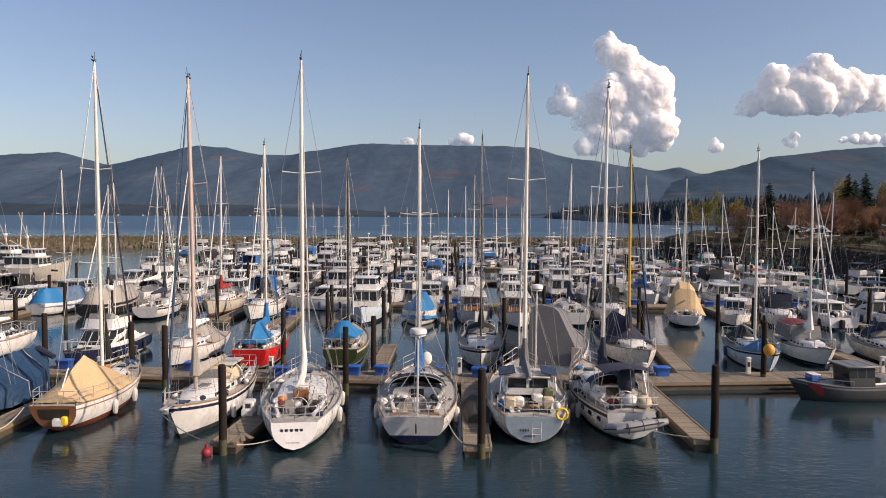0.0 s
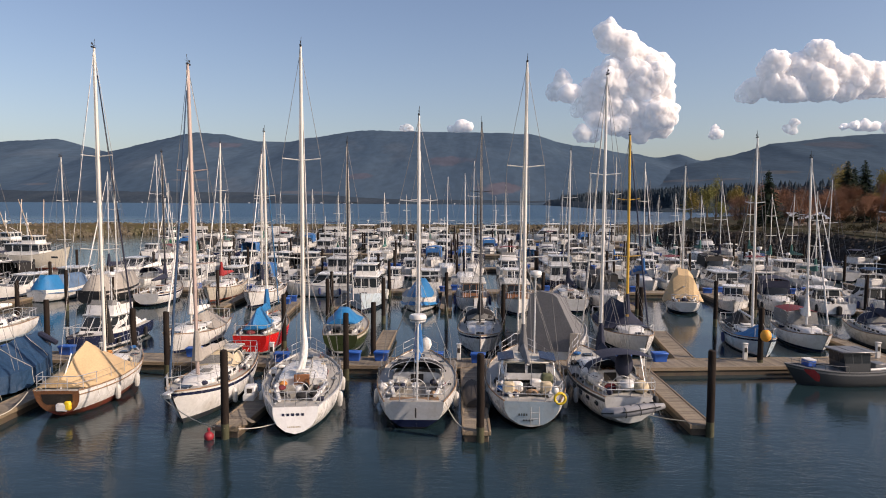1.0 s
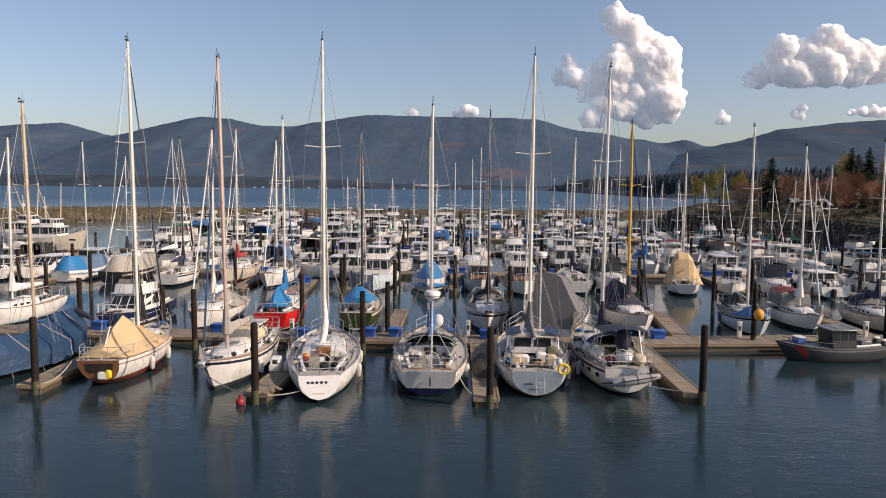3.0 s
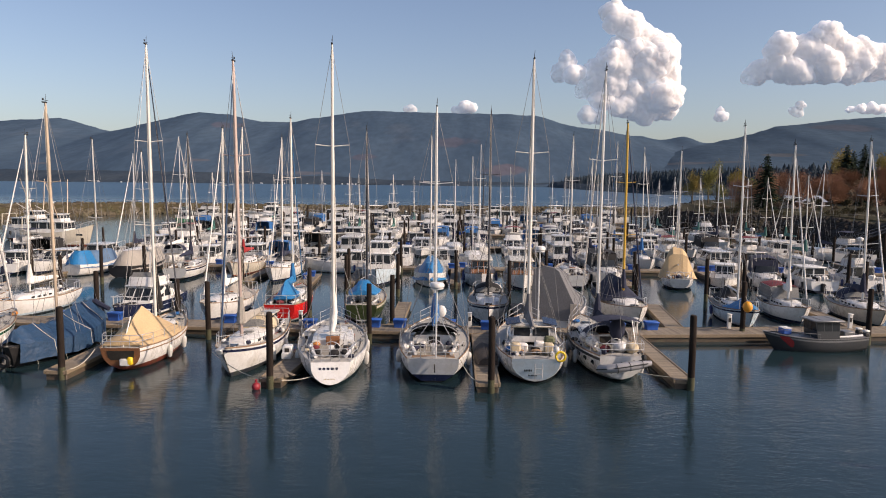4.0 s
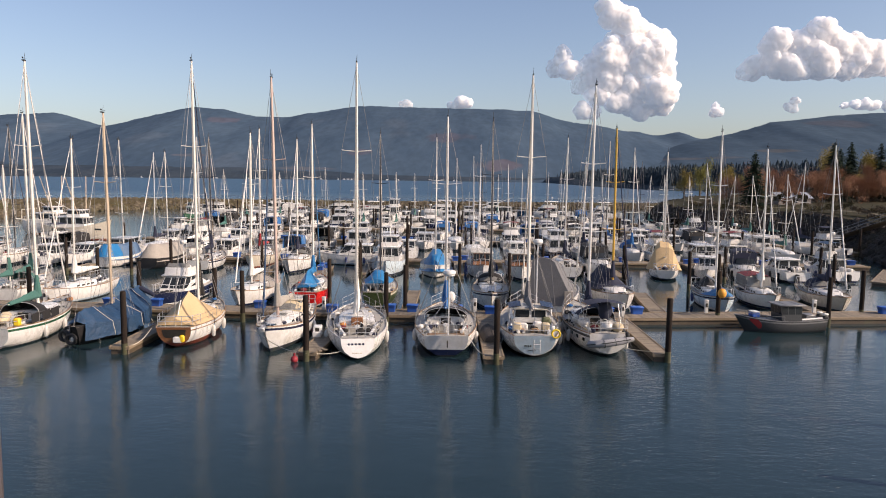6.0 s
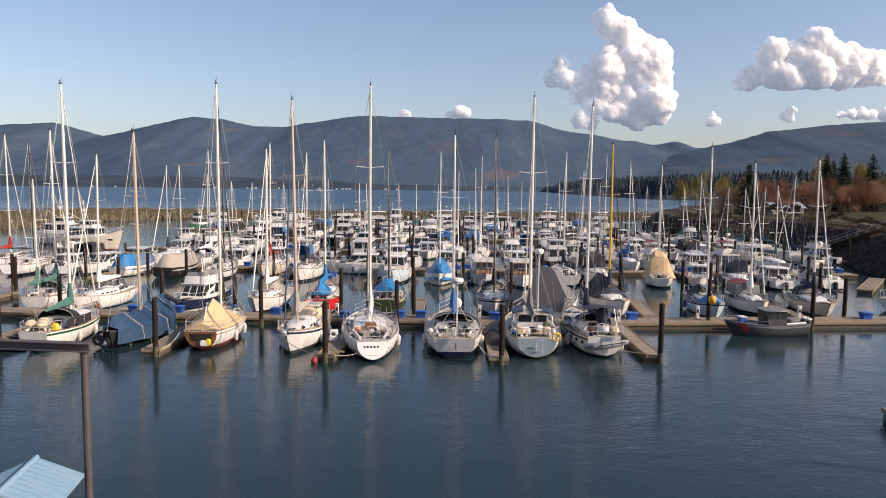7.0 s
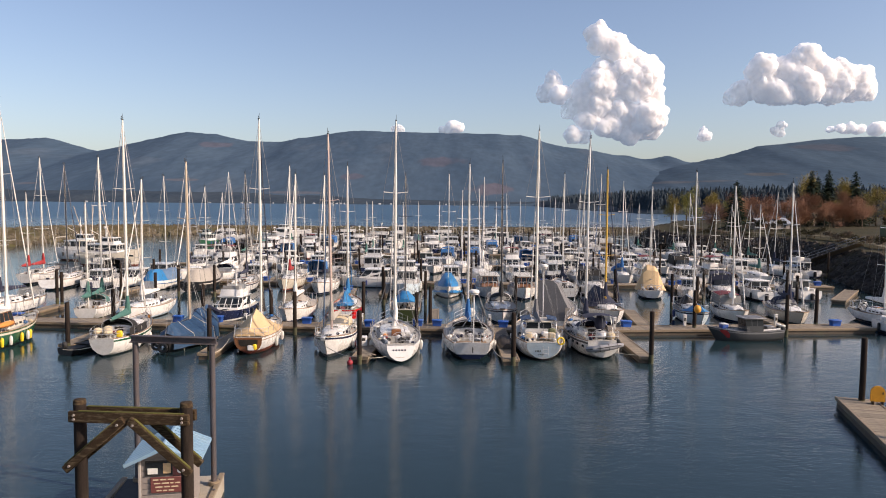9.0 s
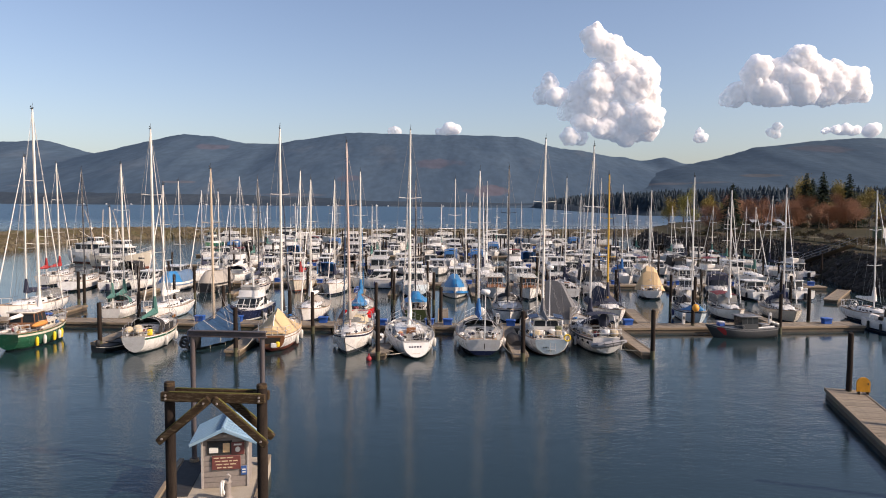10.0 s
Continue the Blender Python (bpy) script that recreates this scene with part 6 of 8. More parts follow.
part("grab_bag", M().ball((0.95, -4.85, 1.75), (0.16, 0.14, 0.2)), "white", e)
part("stern_ladder", M().tube([(-0.05, -5.05, 1.1), (-0.05, -5.02, 0.35)], 0.018, 5).tube([(0.3, -5.05, 1.1), (0.3, -5.02, 0.35)], 0.018, 5).tube([(-0.05, -5.03, 0.6), (0.3, -5.03, 0.6)], 0.018, 5).tube([(-0.05, -5.03, 0.85), (0.3, -5.03, 0.85)], 0.018, 5), "steel", e)
name_bars(e, h, "slate", z=0.72, n=4, size=0.12, x0=-0.55)
name_bars(e, h, "slate", z=0.45, n=7, size=0.07, x0=-0.35)
for k, (ux, uy, cc) in enumerate(((-0.5, -3.0, "cv_white"), (0.35, -2.7, "cv_white"), (0.75, -3.3, "cv_sand"), (-0.9, -3.6, "cv_sand"), (0.9, -2.2, "cv_olive"))):
    part("cockpit_box", M().box((ux, uy, 1.4), (0.5, 0.42, 0.42 + 0.1 * k), 0.08), cc, e)

e, h = sailboat(7.4, 33.7, 3, L=9.2, B=3.2, fb=1.15, hull="white", boot="white", bottom="slate", stripe="black", mast=15.6, mast_s=0.56, mat="alu", mr=0.09, cover="cv_navy", furl="cv_white", hood="cv_navy", fine=2, seed=11, tw=0.7, stern=0.2, sheer=0.4,
                label="white black-striped sloop with an inflatable slung at the stern", group="front row boats", trunk_h=0.5, boom=3.0, mizzen=None)
canopy(e, h, 0.08, 0.27, "cv_navy", 1.6, 0.8)
part("folded_bimini", M().ball((0.25, -2.6, 2.25), (0.42, 0.3, 0.62)), "cv_navy", e, "navy canvas bundle")
for k, (ux, uy, cc) in enumerate(((-0.9, -2.2, "cv_white"), (-1.0, -1.2, "cv_white"), (0.7, -3.6, "cv_sand"), (0.2, -3.4, "white"))):
    part("stowed_sail", M().ball((ux, uy, 1.5), (0.38, 0.45, 0.28)), cc, e)
for k in range(4):
    for u in (-1, 1):
        q = h.at(0.1 + 0.1 * k, h.top(0.2) * 0.68, u)
        part("hull_port", M().box((q[0] + 0.004 * u, q[1], q[2]), (0.05, 0.5, 0.2), 0.02), "glass", e)
fenders(e, h, ((0.12, 1), (0.2, 1)))

# the inflatable across that stern
d = thing("inflatable_dinghy", 7.5, 28.2, 1.02, 95, "grey inflatable dinghy slung across a yacht's stern", "dinghy", rx=-9, ry=16)
tubes = M().tube([(-0.62, -1.5, 0), (-0.66, -0.6, 0), (-0.66, 0.5, 0.02), (-0.5, 1.15, 0.08), (0, 1.5, 0.14), (0.5, 1.15, 0.08), (0.66, 0.5, 0.02), (0.66, -0.6, 0), (0.62, -1.5, 0)], [0.15, 0.27, 0.27, 0.27, 0.26, 0.27, 0.27, 0.27, 0.15], 12)
part("buoyancy_tube", tubes, "hypalon", d)
part("floor", M().box((0, -0.1, -0.1), (1.0, 2.3, 0.06), 0.02), "rubber", d)
d.scale = (0.76, 0.76, 0.76)
part("transom_board", M().box((0, -1.15, 0.05), (0.9, 0.06, 0.4), 0.02), "rubber", d)
part("rub_strake", M().tube([(-0.91, -1.2, 0), (-0.93, 0.5, 0.02), (-0.65, 1.35, 0.08), (0, 1.77, 0.14), (0.65, 1.35, 0.08), (0.93, 0.5, 0.02), (0.91, -1.2, 0)], 0.04, 5), "rubber", d)
part("grab_line", M().tube([(0.88, -1.2 + 0.3 * k, 0.14 + 0.06 * (k % 2)) for k in range(8)], 0.02, 5), "rubber", d)
part("lashing", M().tube([(0.55, -0.5, 0.28), (0.9, -0.5, 0.0), (0.6, -0.5, -0.27)], 0.03, 5).tube([(0.55, 0.5, 0.28), (0.92, 0.5, 0.0), (0.6, 0.5, -0.27)], 0.03, 5), "rope", d)
for yy in (-0.9, -0.1, 0.7):
    part("tube_band", M().ring((0.655, yy, 0.01), 0.275, 0.02, 12), "rubber", d, "black band round the tube")
    part("tube_band", M().ring((-0.655, yy, 0.01), 0.275, 0.02, 12), "rubber", d, "black band round the tube")
part("thwart", M().box((0, 0.2, 0.12), (1.1, 0.22, 0.05), 0.02), "palegrey", d)
part("outboard", M().box((0, -1.35, 0.35), (0.3, 0.3, 0.42), 0.1).tube([(0, -1.35, 0.2), (0, -1.4, -0.5)], 0.05, 6), "rubber", d)

# left of the tarpaulin boat
e, h = sailboat(-27.1, 32.8, 6, L=9.4, B=3.2, fb=1.15, hull="white", boot="white", bottom="slate", stripe="green", mast=16.6, mast_s=0.56, mat="mastwhite", mr=0.1, cover="cv_teal", furl="cv_white", hood="cv_black", fine=2, seed=12, tw=0.5, stern=0.45, sheer=0.4,
                label="white cruising sloop with green sheer stripe and teal sail cover", group="front row boats", trunk_h=0.55, boom=3.4)
for k in range(3):
    q = h.at(0.22 + 0.1 * k, h.top(0.3), 1)
    part("weather_cloth", M().box((q[0], q[1], q[2] + 0.36), (0.03, 1.0, 0.55), 0.01), "cv_black", e, "black weather cloth on the lifelines")
part("jerry_can", M().box((0.9, -3.8, 1.5), (0.35, 0.3, 0.45), 0.06), "yellow", e)
for k, (ux, uy) in enumerate(((-0.7, -3.4), (0.1, -3.7), (-0.3, -2.7))):
    part("sail_bag", M().ball((ux, uy, 1.62), (0.3, 0.45, 0.26)), "cv_sand", e)

e, h = sailboat(-36.3, 33.0, 3, L=8.8, B=3.0, fb=1.2, hull="green", boot="green", bottom="slate", stripe="cream", mast=18.1, mast_s=0.56, mat="mastwhite", mr=0.11, cover="cv_white", furl="cv_white", hood="cv_tan", fine=2, seed=13, tw=0.6, stern=0.4, sheer=0.4,
                label="green-hulled cutter with a tan hood and white mast", group="front row boats", trunk_h=0.6, boom=4.2, cabin="cream")
house(e, h, 0.26, 0.46, 0.7, 1.1, "varnish", base=0.3, rake_f=0.35, roof="cream", ns=3, nf=3, low=0.3, name="pilothouse")
part("stowed_kayak", M().ball((1.35, -2.2, 1.75), (0.26, 1.1, 0.2)), "orange", e, "orange canvas bundle along the rail")
fenders(e, h, ((0.2, 1), (0.45, 1), (0.6, 1)), "yellow")
part("wind_generator_pole", M().tube([(-0.9, -4.2, 1.2), (-0.9, -4.2, 7.6)], 0.045, 7), "mastwhite", e)
part("wind_generator", M().box((-0.9, -4.2, 7.7), (0.18, 0.6, 0.16), 0.05).box((-0.55, -4.45, 7.95), (0.9, 0.04, 0.1), 0.02, Euler((0, 0.5, 0)).to_matrix()), "mastwhite", e)

# low black work float with an outboard, left
d = thing("skiff", -29.1, 31.0, 0, -12, "low black skiff tied beside a pile", "skiff")
hs = Hull(4.2, 1.5, 0.42, 0.8, 0.5, 0.4, 0.0, -0.1, 4.0, 0.4)
hull_parts(d, hs, "black", "black", "black", fine=False, rail="rubber", deck="rubber", well=None)
part("skiff_seat", M().box((0, -0.4, 0.5), (1.2, 0.3, 0.06), 0.02), "rubber", d)
part("skiff_outboard", M().box((0, -2.1, 0.7), (0.35, 0.3, 0.5), 0.1), "rubber", d)

# upturned dinghy under a dark cover on one finger
d = thing("covered_dinghy", 1.1, 32.2, 0.46, 3, "upturned dinghy under a dark brown cover on a finger float", "dinghy")
rows = []
for i in range(13):
    t = i / 12
    w = 0.62 * math.sin(math.pi * min(0.97, 0.25 + 0.72 * t)) ** 0.6
    hh = 0.5 * math.sin(math.pi * min(0.95, 0.2 + 0.7 * t)) ** 0.7
    rows.append([(w * math.cos(a), -2.0 + 4.0 * t, 0.02 + hh * math.sin(a) ** 0.8 + 0.02 * wob(a * 3, t * 6)) for a in (math.pi * k / 10 for k in range(11))])
m = M().grid(rows)
m.poly(rows[0])
m.poly(rows[-1])
part("cover", m, "skin_dark", d)
part("keel_batten", M().tube([Vector(r[5]) + Vector((0, 0, 0.01)) for r in rows], 0.02, 4), "skin_dark", d)

# aluminium workboat lying along the walkway
e = thing("workboat", 20.5, 36.85, 0, 95, "bare aluminium workboat with a small wheelhouse moored along the dock", "motorboat")
h = Hull(7.4, 2.5, 0.95, 0.9, 0.45, 0.9, 0.0, -0.1, 4.0, 0.4)
hull_parts(e, h, "barealu", "barealu", "slate", stripe="barealu2", fine=True, rail="barealu2", deck="barealu2", well=(0.03, 0.27))
house(e, h, 0.28, 0.5, 0.72, 1.3, "barealu", rake_f=-0.18, roof="barealu2", ns=3, nf=3, low=0.42, over=0.2)
part("roof_rack", M().tube([(-0.8, -1.4, 2.3), (0.8, -1.4, 2.3)], 0.025, 5).tube([(-0.8, -0.3, 2.3), (0.8, -0.3, 2.3)], 0.025, 5), "barealu2", e)
bow = M()
for u in (-1, 1):
    bow.tube([Vector(h.at(s, h.top(s), u * 0.95)) + Vector((0, 0, 0.4)) for s in (0.5, 0.6, 0.7, 0.8, 0.9, 0.97)], 0.022, 5)
    for s in (0.5, 0.6, 0.7, 0.8, 0.9):
        bow.tube([Vector(h.at(s, h.top(s), u * 0.95)), Vector(h.at(s, h.top(s), u * 0.95)) + Vector((0, 0, 0.4))], 0.018, 4)
part("bow_rail", bow, "barealu2", e)
for k, ux in enumerate((-0.4, 0.4)):
    ob = part("outboard_motor", M().box((ux, -3.95, 1.1), (0.38, 0.5, 0.5), 0.12).tube([(ux, -3.95, 0.9), (ux, -3.98, -0.2)], 0.09, 7), "rubber", e)
    part("engine_cowl", M().box((ux, -3.95, 1.42), (0.36, 0.48, 0.18), 0.08), "mastwhite", ob)
part("fish_tote", M().box((0.2, 1.9, 1.35), (0.8, 0.6, 0.42), 0.05), "tub", e)
part("tote_lid", M().box((0.2, 1.9, 1.59), (0.84, 0.64, 0.06), 0.02), "white", e)
mark = [[Vector(h.at(lerp(a, b, i / 6), lerp(0.3, 0.98, k / 5) * h.top(0.8), -1)) + Vector((-0.012, 0.006, 0)) for i in range(7)] for k, (a, b) in enumerate(((0.76, 0.79), (0.755, 0.81), (0.75, 0.83), (0.755, 0.85), (0.77, 0.865), (0.79, 0.87)))]
part("bow_emblem", M().grid(mark), "cv_red", e, "faded red mark on the bow")
part("davit", M().tube([(0.7, -2.2, 0.9), (0.7, -2.2, 2.1)], 0.05, 6), "cream", e)
part("engine_box", M().box((-0.1, -2.6, 1.1), (0.9, 0.8, 0.6), 0.05), "barealu2", e)
e.scale = (0.8, 0.8, 0.8)

# small white cabin boat beyond the end of the walkway
powerboat(35.2, 38.6, 190, L=6.2, B=2.4, fb=0.9, style="pilot", hull="white", boot="navy", cabin="white", seed=2, label="small white cabin boat with three front windows", group="east end boats")


# ---- second row: boats on the far side of the walkway ----
G2 = "boats behind the walkway"
powerboat(-22.9, 45.0, 176, L=8.0, B=2.9, fb=0.85, style="fly", hull="navy", boot="white", cabin="white", canvas=None, seed=5, label="navy-hulled motor cruiser with a white flybridge", group=G2)
e, h = sailboat(-17.0, 45.2, 176, L=7.8, B=2.9, fb=1.05, hull="white", mast=13.2, mat="mastwhite", cover="cv_white", furl="cv_white", fine=1, seed=21, label="white sloop with its cockpit heaped under taupe covers", group=G2)
tent(e, h, 0.1, 0.5, "cv_taupe", 0.9, wall=-0.1, seed=7)
e, h = sailboat(-12.4, 45.6, 2, L=8.2, B=2.9, fb=1.2, hull="red", boot="white", bottom="navy", mast=14.0, mat="mastwhite", cover="cv_bright", furl="cv_bright", hood=None, fine=1, seed=22, tw=0.7, label="bright red sloop with a blue sail cover", group=G2)
tent(e, h, 0.1, 0.5, "cv_bright", 1.5, wall=-0.35, w=0.55, seed=3, name="boom_tent")
e, h = sailboat(-7.1, 46.6, 3, L=8.8, B=2.9, fb=1.15, hull="olivehull", boot="white", stripe="cream", mast=13.4, mat="mastblack", cover=None, furl="cv_white", fine=1, seed=23, tw=0.72, label="olive green sloop with a blue canvas boom tent", group=G2, boom=3)
tent(e, h, 0.06, 0.42, "cv_bright", 1.5, wall=-0.7, w=0.8, seed=9, flat=0.3, name="boom_tent")
e, h = sailboat(1.85, 46.0, 178, L=9.2, B=3.0, fb=1.1, hull="white", stripe="navy", boot="navy", mast=14.6, mat="mastblack", cover="cv_black", furl=None, hood="cv_black", fine=1, seed=24, label="white sloop with a navy stripe and black mast", group=G2)


def wrapped_boat():
    e = thing("motorboat", 7.1, 45.6, 0, -13, "tall motorboat shrouded in a grey fitted cover", "motorboat", G2)
    h = Hull(10, 3.5, 1.2, 0.9, 0.3, 0.8, 0.0, -0.1, 4.0, 0.4)
    hull_parts(e, h, "white", "white", "slate", fine=True, rail="white")
    # the cover hangs straight on one side and slopes away on the other
    rows = []
    for i in range(19):
        t = i / 18
        sx = lerp(-0.01, 0.97, t)
        b, y, drop = max(0.25, h.half(max(0, sx))) * 1.04, h.L * (sx - 0.5), lerp(0, 1.5, t ** 1.3)
        row = []
        for u, z in ((-1, 0.75), (-0.99, 1.4), (-0.97, 2.2), (-0.93, 3.2), (-0.88, 4.05), (-0.5, 4.25), (-0.05, 4.1), (0.1, 3.9), (0.42, 2.85), (0.74, 1.8), (1, 0.75)):
            z2 = max(0.72 + 0.2 * t, z - drop * min(1, (z - 0.7) / 2))
            row.append((u * b + 0.04 * wob(u * 4, t * 9, 3), y - (0.25 * (z2 - 0.75) * -0.3 if i == 0 else 0), z2 + 0.05 * wob(t * 8, u * 3, 8)))
        rows.append(row)
    mm = M().grid(rows)
    mm.poly(rows[0])
    mm.poly(rows[-1])
    part("boat_cover", mm, "cv_grey", e, smooth=18)
    tie_lines(e, rows, h, (1, 4, 7, 10, 13, 16))
    seam = M()
    for i in (4, 8, 13):
        seam.tube([Vector(p) + Vector((0, 0, 0.012)) for p in rows[i]], 0.016, 4)
    part("cover_seam", seam, "cv_grey", e)
    part("cover_flap", M().box((1.25, -5.12, 1.35), (0.6, 0.05, 1.1), 0.02, Euler((0.05, 0, 0.1)).to_matrix()), "cv_taupe", e)


wrapped_boat()
e, h = sailboat(11.5, 46.4, 184, L=9.4, B=3.1, fb=1.1, hull="white", boot="navy", mast=13.9, mat="mastyellow", mr=0.11, cover="cv_navy", furl="cv_navy", fine=1, seed=25, label="white sloop with a yellow mast under navy canvas", group=G2)
tent(e, h, 0.05, 0.6, "cv_navy", 1.7, wall=-0.2, w=1.0, seed=11, ends=0.2)
e, h = sailboat(19.5, 45.6, 176, L=7.6, B=2.6, fb=1.0, hull="paleblue", stripe="navy", boot="white", mast=13.7, mat="alu", cover=None, furl=None, fine=1, seed=26, label="small pale blue sloop with a bright tarpaulin forward", group=G2, boom=2.5)
tent(e, h, 0.55, 0.93, "cv_bright", 0.75, wall=-0.05, seed=5, ends=0.3)
tent(e, h, 0.08, 0.4, "cv_black", 1.1, wall=-0.3, w=0.8, seed=15)
fenders(e, h, ((0.3, -1), (0.4, -1), (0.35, 1)), "fenderblue")
e, h = sailboat(23.6, 46.8, 177, L=7.0, B=2.6, fb=0.98, hull="white", boot="navy", stripe=None, mast=12.5, mat="alu", cover="cv_white", furl="cv_white", hood=None, fine=1, seed=27, label="white sloop with a maroon cockpit enclosure", group=G2)
canopy(e, h, 0.14, 0.46, "cv_maroon", 1.25, 0.78, sides="clearvinyl")
e, h = sailboat(28.8, 46.6, 172, L=8.4, B=3.0, fb=1.0, hull="cream", boot="slate", mast=12.8, mat="alu", cover="cv_navy", furl="cv_white", hood="cv_navy", fine=1, seed=28, label="cream-hulled sloop with navy canvas", group=G2)
e, h = sailboat(36.6, 45.0, 185, L=6.8, B=2.5, fb=0.95, hull="white", boot="navy", mast=12.6, mat="alu", cover="cv_white", furl="cv_white", fine=1, seed=29, label="white sloop with a round smoked windscreen", group=G2)
e, h = sailboat(-30.9, 45.0, 172, L=7.8, B=2.7, fb=1.05, hull="white", boot="paleblue", mast=12.6, mat="mastwhite", cover="cv_white", furl="cv_white", fine=1, seed=30, label="white sloop with round portholes and a canoe bow", group=G2)
e, h = sailboat(-35.4, 45.8, 8, L=8.0, B=2.8, fb=1.05, hull="white", boot="green", mast=14.6, mat="mastwhite", cover="cv_teal", furl="cv_white", hood="cv_teal", fine=1, seed=31, label="white sloop with teal canvas covers", group=G2, mizzen=(0.12, 10.5))
e, h = sailboat(-44.5, 46.0, 172, L=8.8, B=2.9, fb=1.1, hull="white", boot="navy", mast=15.2, mat="mastwhite", cover="cv_navy", furl="cv_white", fine=1, seed=32, label="white cruising sloop with navy sail cover", group=G2)
sailboat(-50.0, 45.2, 6, L=8.2, B=3.2, fb=1.2, hull="navy", boot="white", mast=14.2, mat="mastblack", cover="cv_maroon", furl="cv_white", fine=1, seed=33, label="navy sloop with maroon sail cover and black mast", group=G2)
sailboat(-44.8, 34.0, 4, L=9.0, B=3.3, fb=1.2, hull="white", boot="navy", mast=15.4, mat="mastwhite", cover="cv_blue", furl="cv_white", fine=1, seed=34, label="white sloop with blue sail cover", group="front row boats")

# ---- third row: the near side of the next walkway ----
G3 = "boats across the fairway"


def covered_boat(x, y, rz, cover, hull, label, L=8.5, ridge=1.5, second=None, wall=0.3, B=3.0, mast=None, mat="mastwhite"):
    e = thing("boat", x, y, 0, rz, label, "boat", G3)
    h = Hull(L, B, 1.05, 0.8, 0.35, 0.8, 0.0, -0.05, 3.5, 0.42)
    hull_parts(e, h, hull, hull, "slate", fine=False, rail=hull)
    rows = tent(e, h, 0.0, 0.95, cover, ridge, wall=wall, w=1.06, ends=0.12, seed=int(abs(x)) + 2, ridge_end=ridge * 0.75, flat=0.3, n=14)
    tie_lines(e, rows, h)
    if mast:
        mast_rig(e, h, 0.55, mast, mat, 0.08, 2, fine=False)
    if second:
        part("overlaid_tarp", M().grid([[Vector(p) + Vector((0, -0.02, 0.04)) for p in r[1:-1]] for r in rows[:6]]), second, e, "crumpled bright blue tarpaulin laid over")
    return e


covered_boat(-37.8, 66.6, -12, "cv_faded", "white", "boat under faded and bright blue tarpaulins", ridge=1.35, L=6.9, B=2.7, second="cv_bright", mast=13.6)
covered_boat(-32.9, 66.8, -6, "cv_taupe", "black", "dark boat under a taupe fitted cover", ridge=1.5, mast=12.4)
sailboat(-27.4, 65.0, 2, L=8.4, B=2.8, fb=1.05, hull="white", stripe="navy", boot="navy", mast=14.0, mat="mastblack", cover="cv_navy", furl="cv_white", fine=1, seed=41, label="white sloop with navy stripes across its stern", group=G3, tw=0.8)
e, h = sailboat(-22.5, 67.4, 178, L=8.6, B=2.9, fb=1.15, hull="cream", boot="oxide", mast=15.0, mat="mastwhite", cover="cv_red", furl="cv_white", hood=None, fine=1, seed=42, label="cream sloop with a red sail cover", group=G3)
radar(e, Vector((0.9, 3.2, 4.2)), Vector((0.9, 3.0, 1.2)))
sailboat(-17.7, 64.4, 178, L=9.0, B=3.0, fb=1.15, hull="white", boot="navy", mast=13.8, mat="mastwhite", cover="cv_navy", furl="cv_white", hood="cv_black", fine=1, seed=43, label="white sloop with a black spray hood", group=G3)
powerboat(-7.9, 63.2, 181, L=9.8, B=3.2, fb=1.2, style="trawler", hull="paleblue", boot="navy", cabin="white", seed=4, label="old pale trawler yacht with a tall wheelhouse", group=G3, glass="glass")
covered_boat(-3.0, 62.6, 180, "cv_bright", "white", "white boat under a taut bright blue cover", ridge=1.15, wall=0.62, B=3.3, L=8.6, mast=14.0)
powerboat(1.75, 62.3, 180, L=8.6, B=3.0, fb=1.05, style="wood", hull="palegrey", boot="white", seed=6, label="grey cabin cruiser with varnished wheelhouse", group=G3)
powerboat(5.6, 61.4, 178, L=8.8, B=2.9, fb=1.1, style="wood", hull="white", boot="navy", seed=7, label="wooden cabin cruiser with a cream roof", group=G3)
e, h = sailboat(20.6, 62.6, -13, L=7.4, B=2.9, fb=0.95, hull="white", boot="navy", mast=12.8, mat="alu", cover=None, furl="cv_white", fine=1, seed=44, label="white sloop under a peaked sand-coloured winter cover", group=G3, tw=0.6, boom=2)
tent(e, h, 0.3, 1.0, "cv_tan", 2.7, wall=0.05, w=1.2, ends=0.22, seed=8, flat=0.42, n=6, smooth=14, ridge_end=2.2, slack=2.2)
powerboat(24.9, 62.0, 160, L=6.8, B=2.6, fb=0.85, style="pilot", hull="white", boot="navy", cabin="white", seed=8, label="white pilot boat with dark windows", group=G3)
powerboat(28.7, 61.8, 165, L=7.2, B=2.7, fb=0.9, style="express", hull="white", boot="navy", cabin="white", canvas="cv_navy", seed=9, label="white express cruiser with a navy cockpit canvas", group=G3)
powerboat(32.6, 62.4, 0, L=7.6, B=2.8, fb=0.95, style="cruiser", hull="white", boot="navy", cabin="white", seed=10, label="white sedan cruiser with dark windows", group=G3)
powerboat(37.4, 63.0, 4, L=7.6, B=2.8, fb=1.0, style="fly", hull="white", boot="navy", cabin="palegrey", canvas="cv_tarp", seed=11, label="white flybridge cruiser with a blue top", group=G3)
powerboat(14.0, 63.4, 180, L=8.4, B=2.9, fb=1.1, style="express", hull="white", boot="black", cabin="white", canvas="cv_black", seed=12, label="white express cruiser with black canvas", group=G3)
sailboat(10.6, 63.6, 0, L=9.0, B=3.0, fb=1.1, hull="white", boot="navy", mast=14.2, mat="alu", cover="cv_navy", furl="cv_white", fine=1, seed=45, label="white sloop with navy sail cover", group=G3)
powerboat(-12.6, 69.5, 90, L=9.5, B=3.1, fb=1.1, style="cruiser", hull="white", boot="paleblue", cabin="white", seed=13, label="white cruiser lying along the walkway", group=G3)
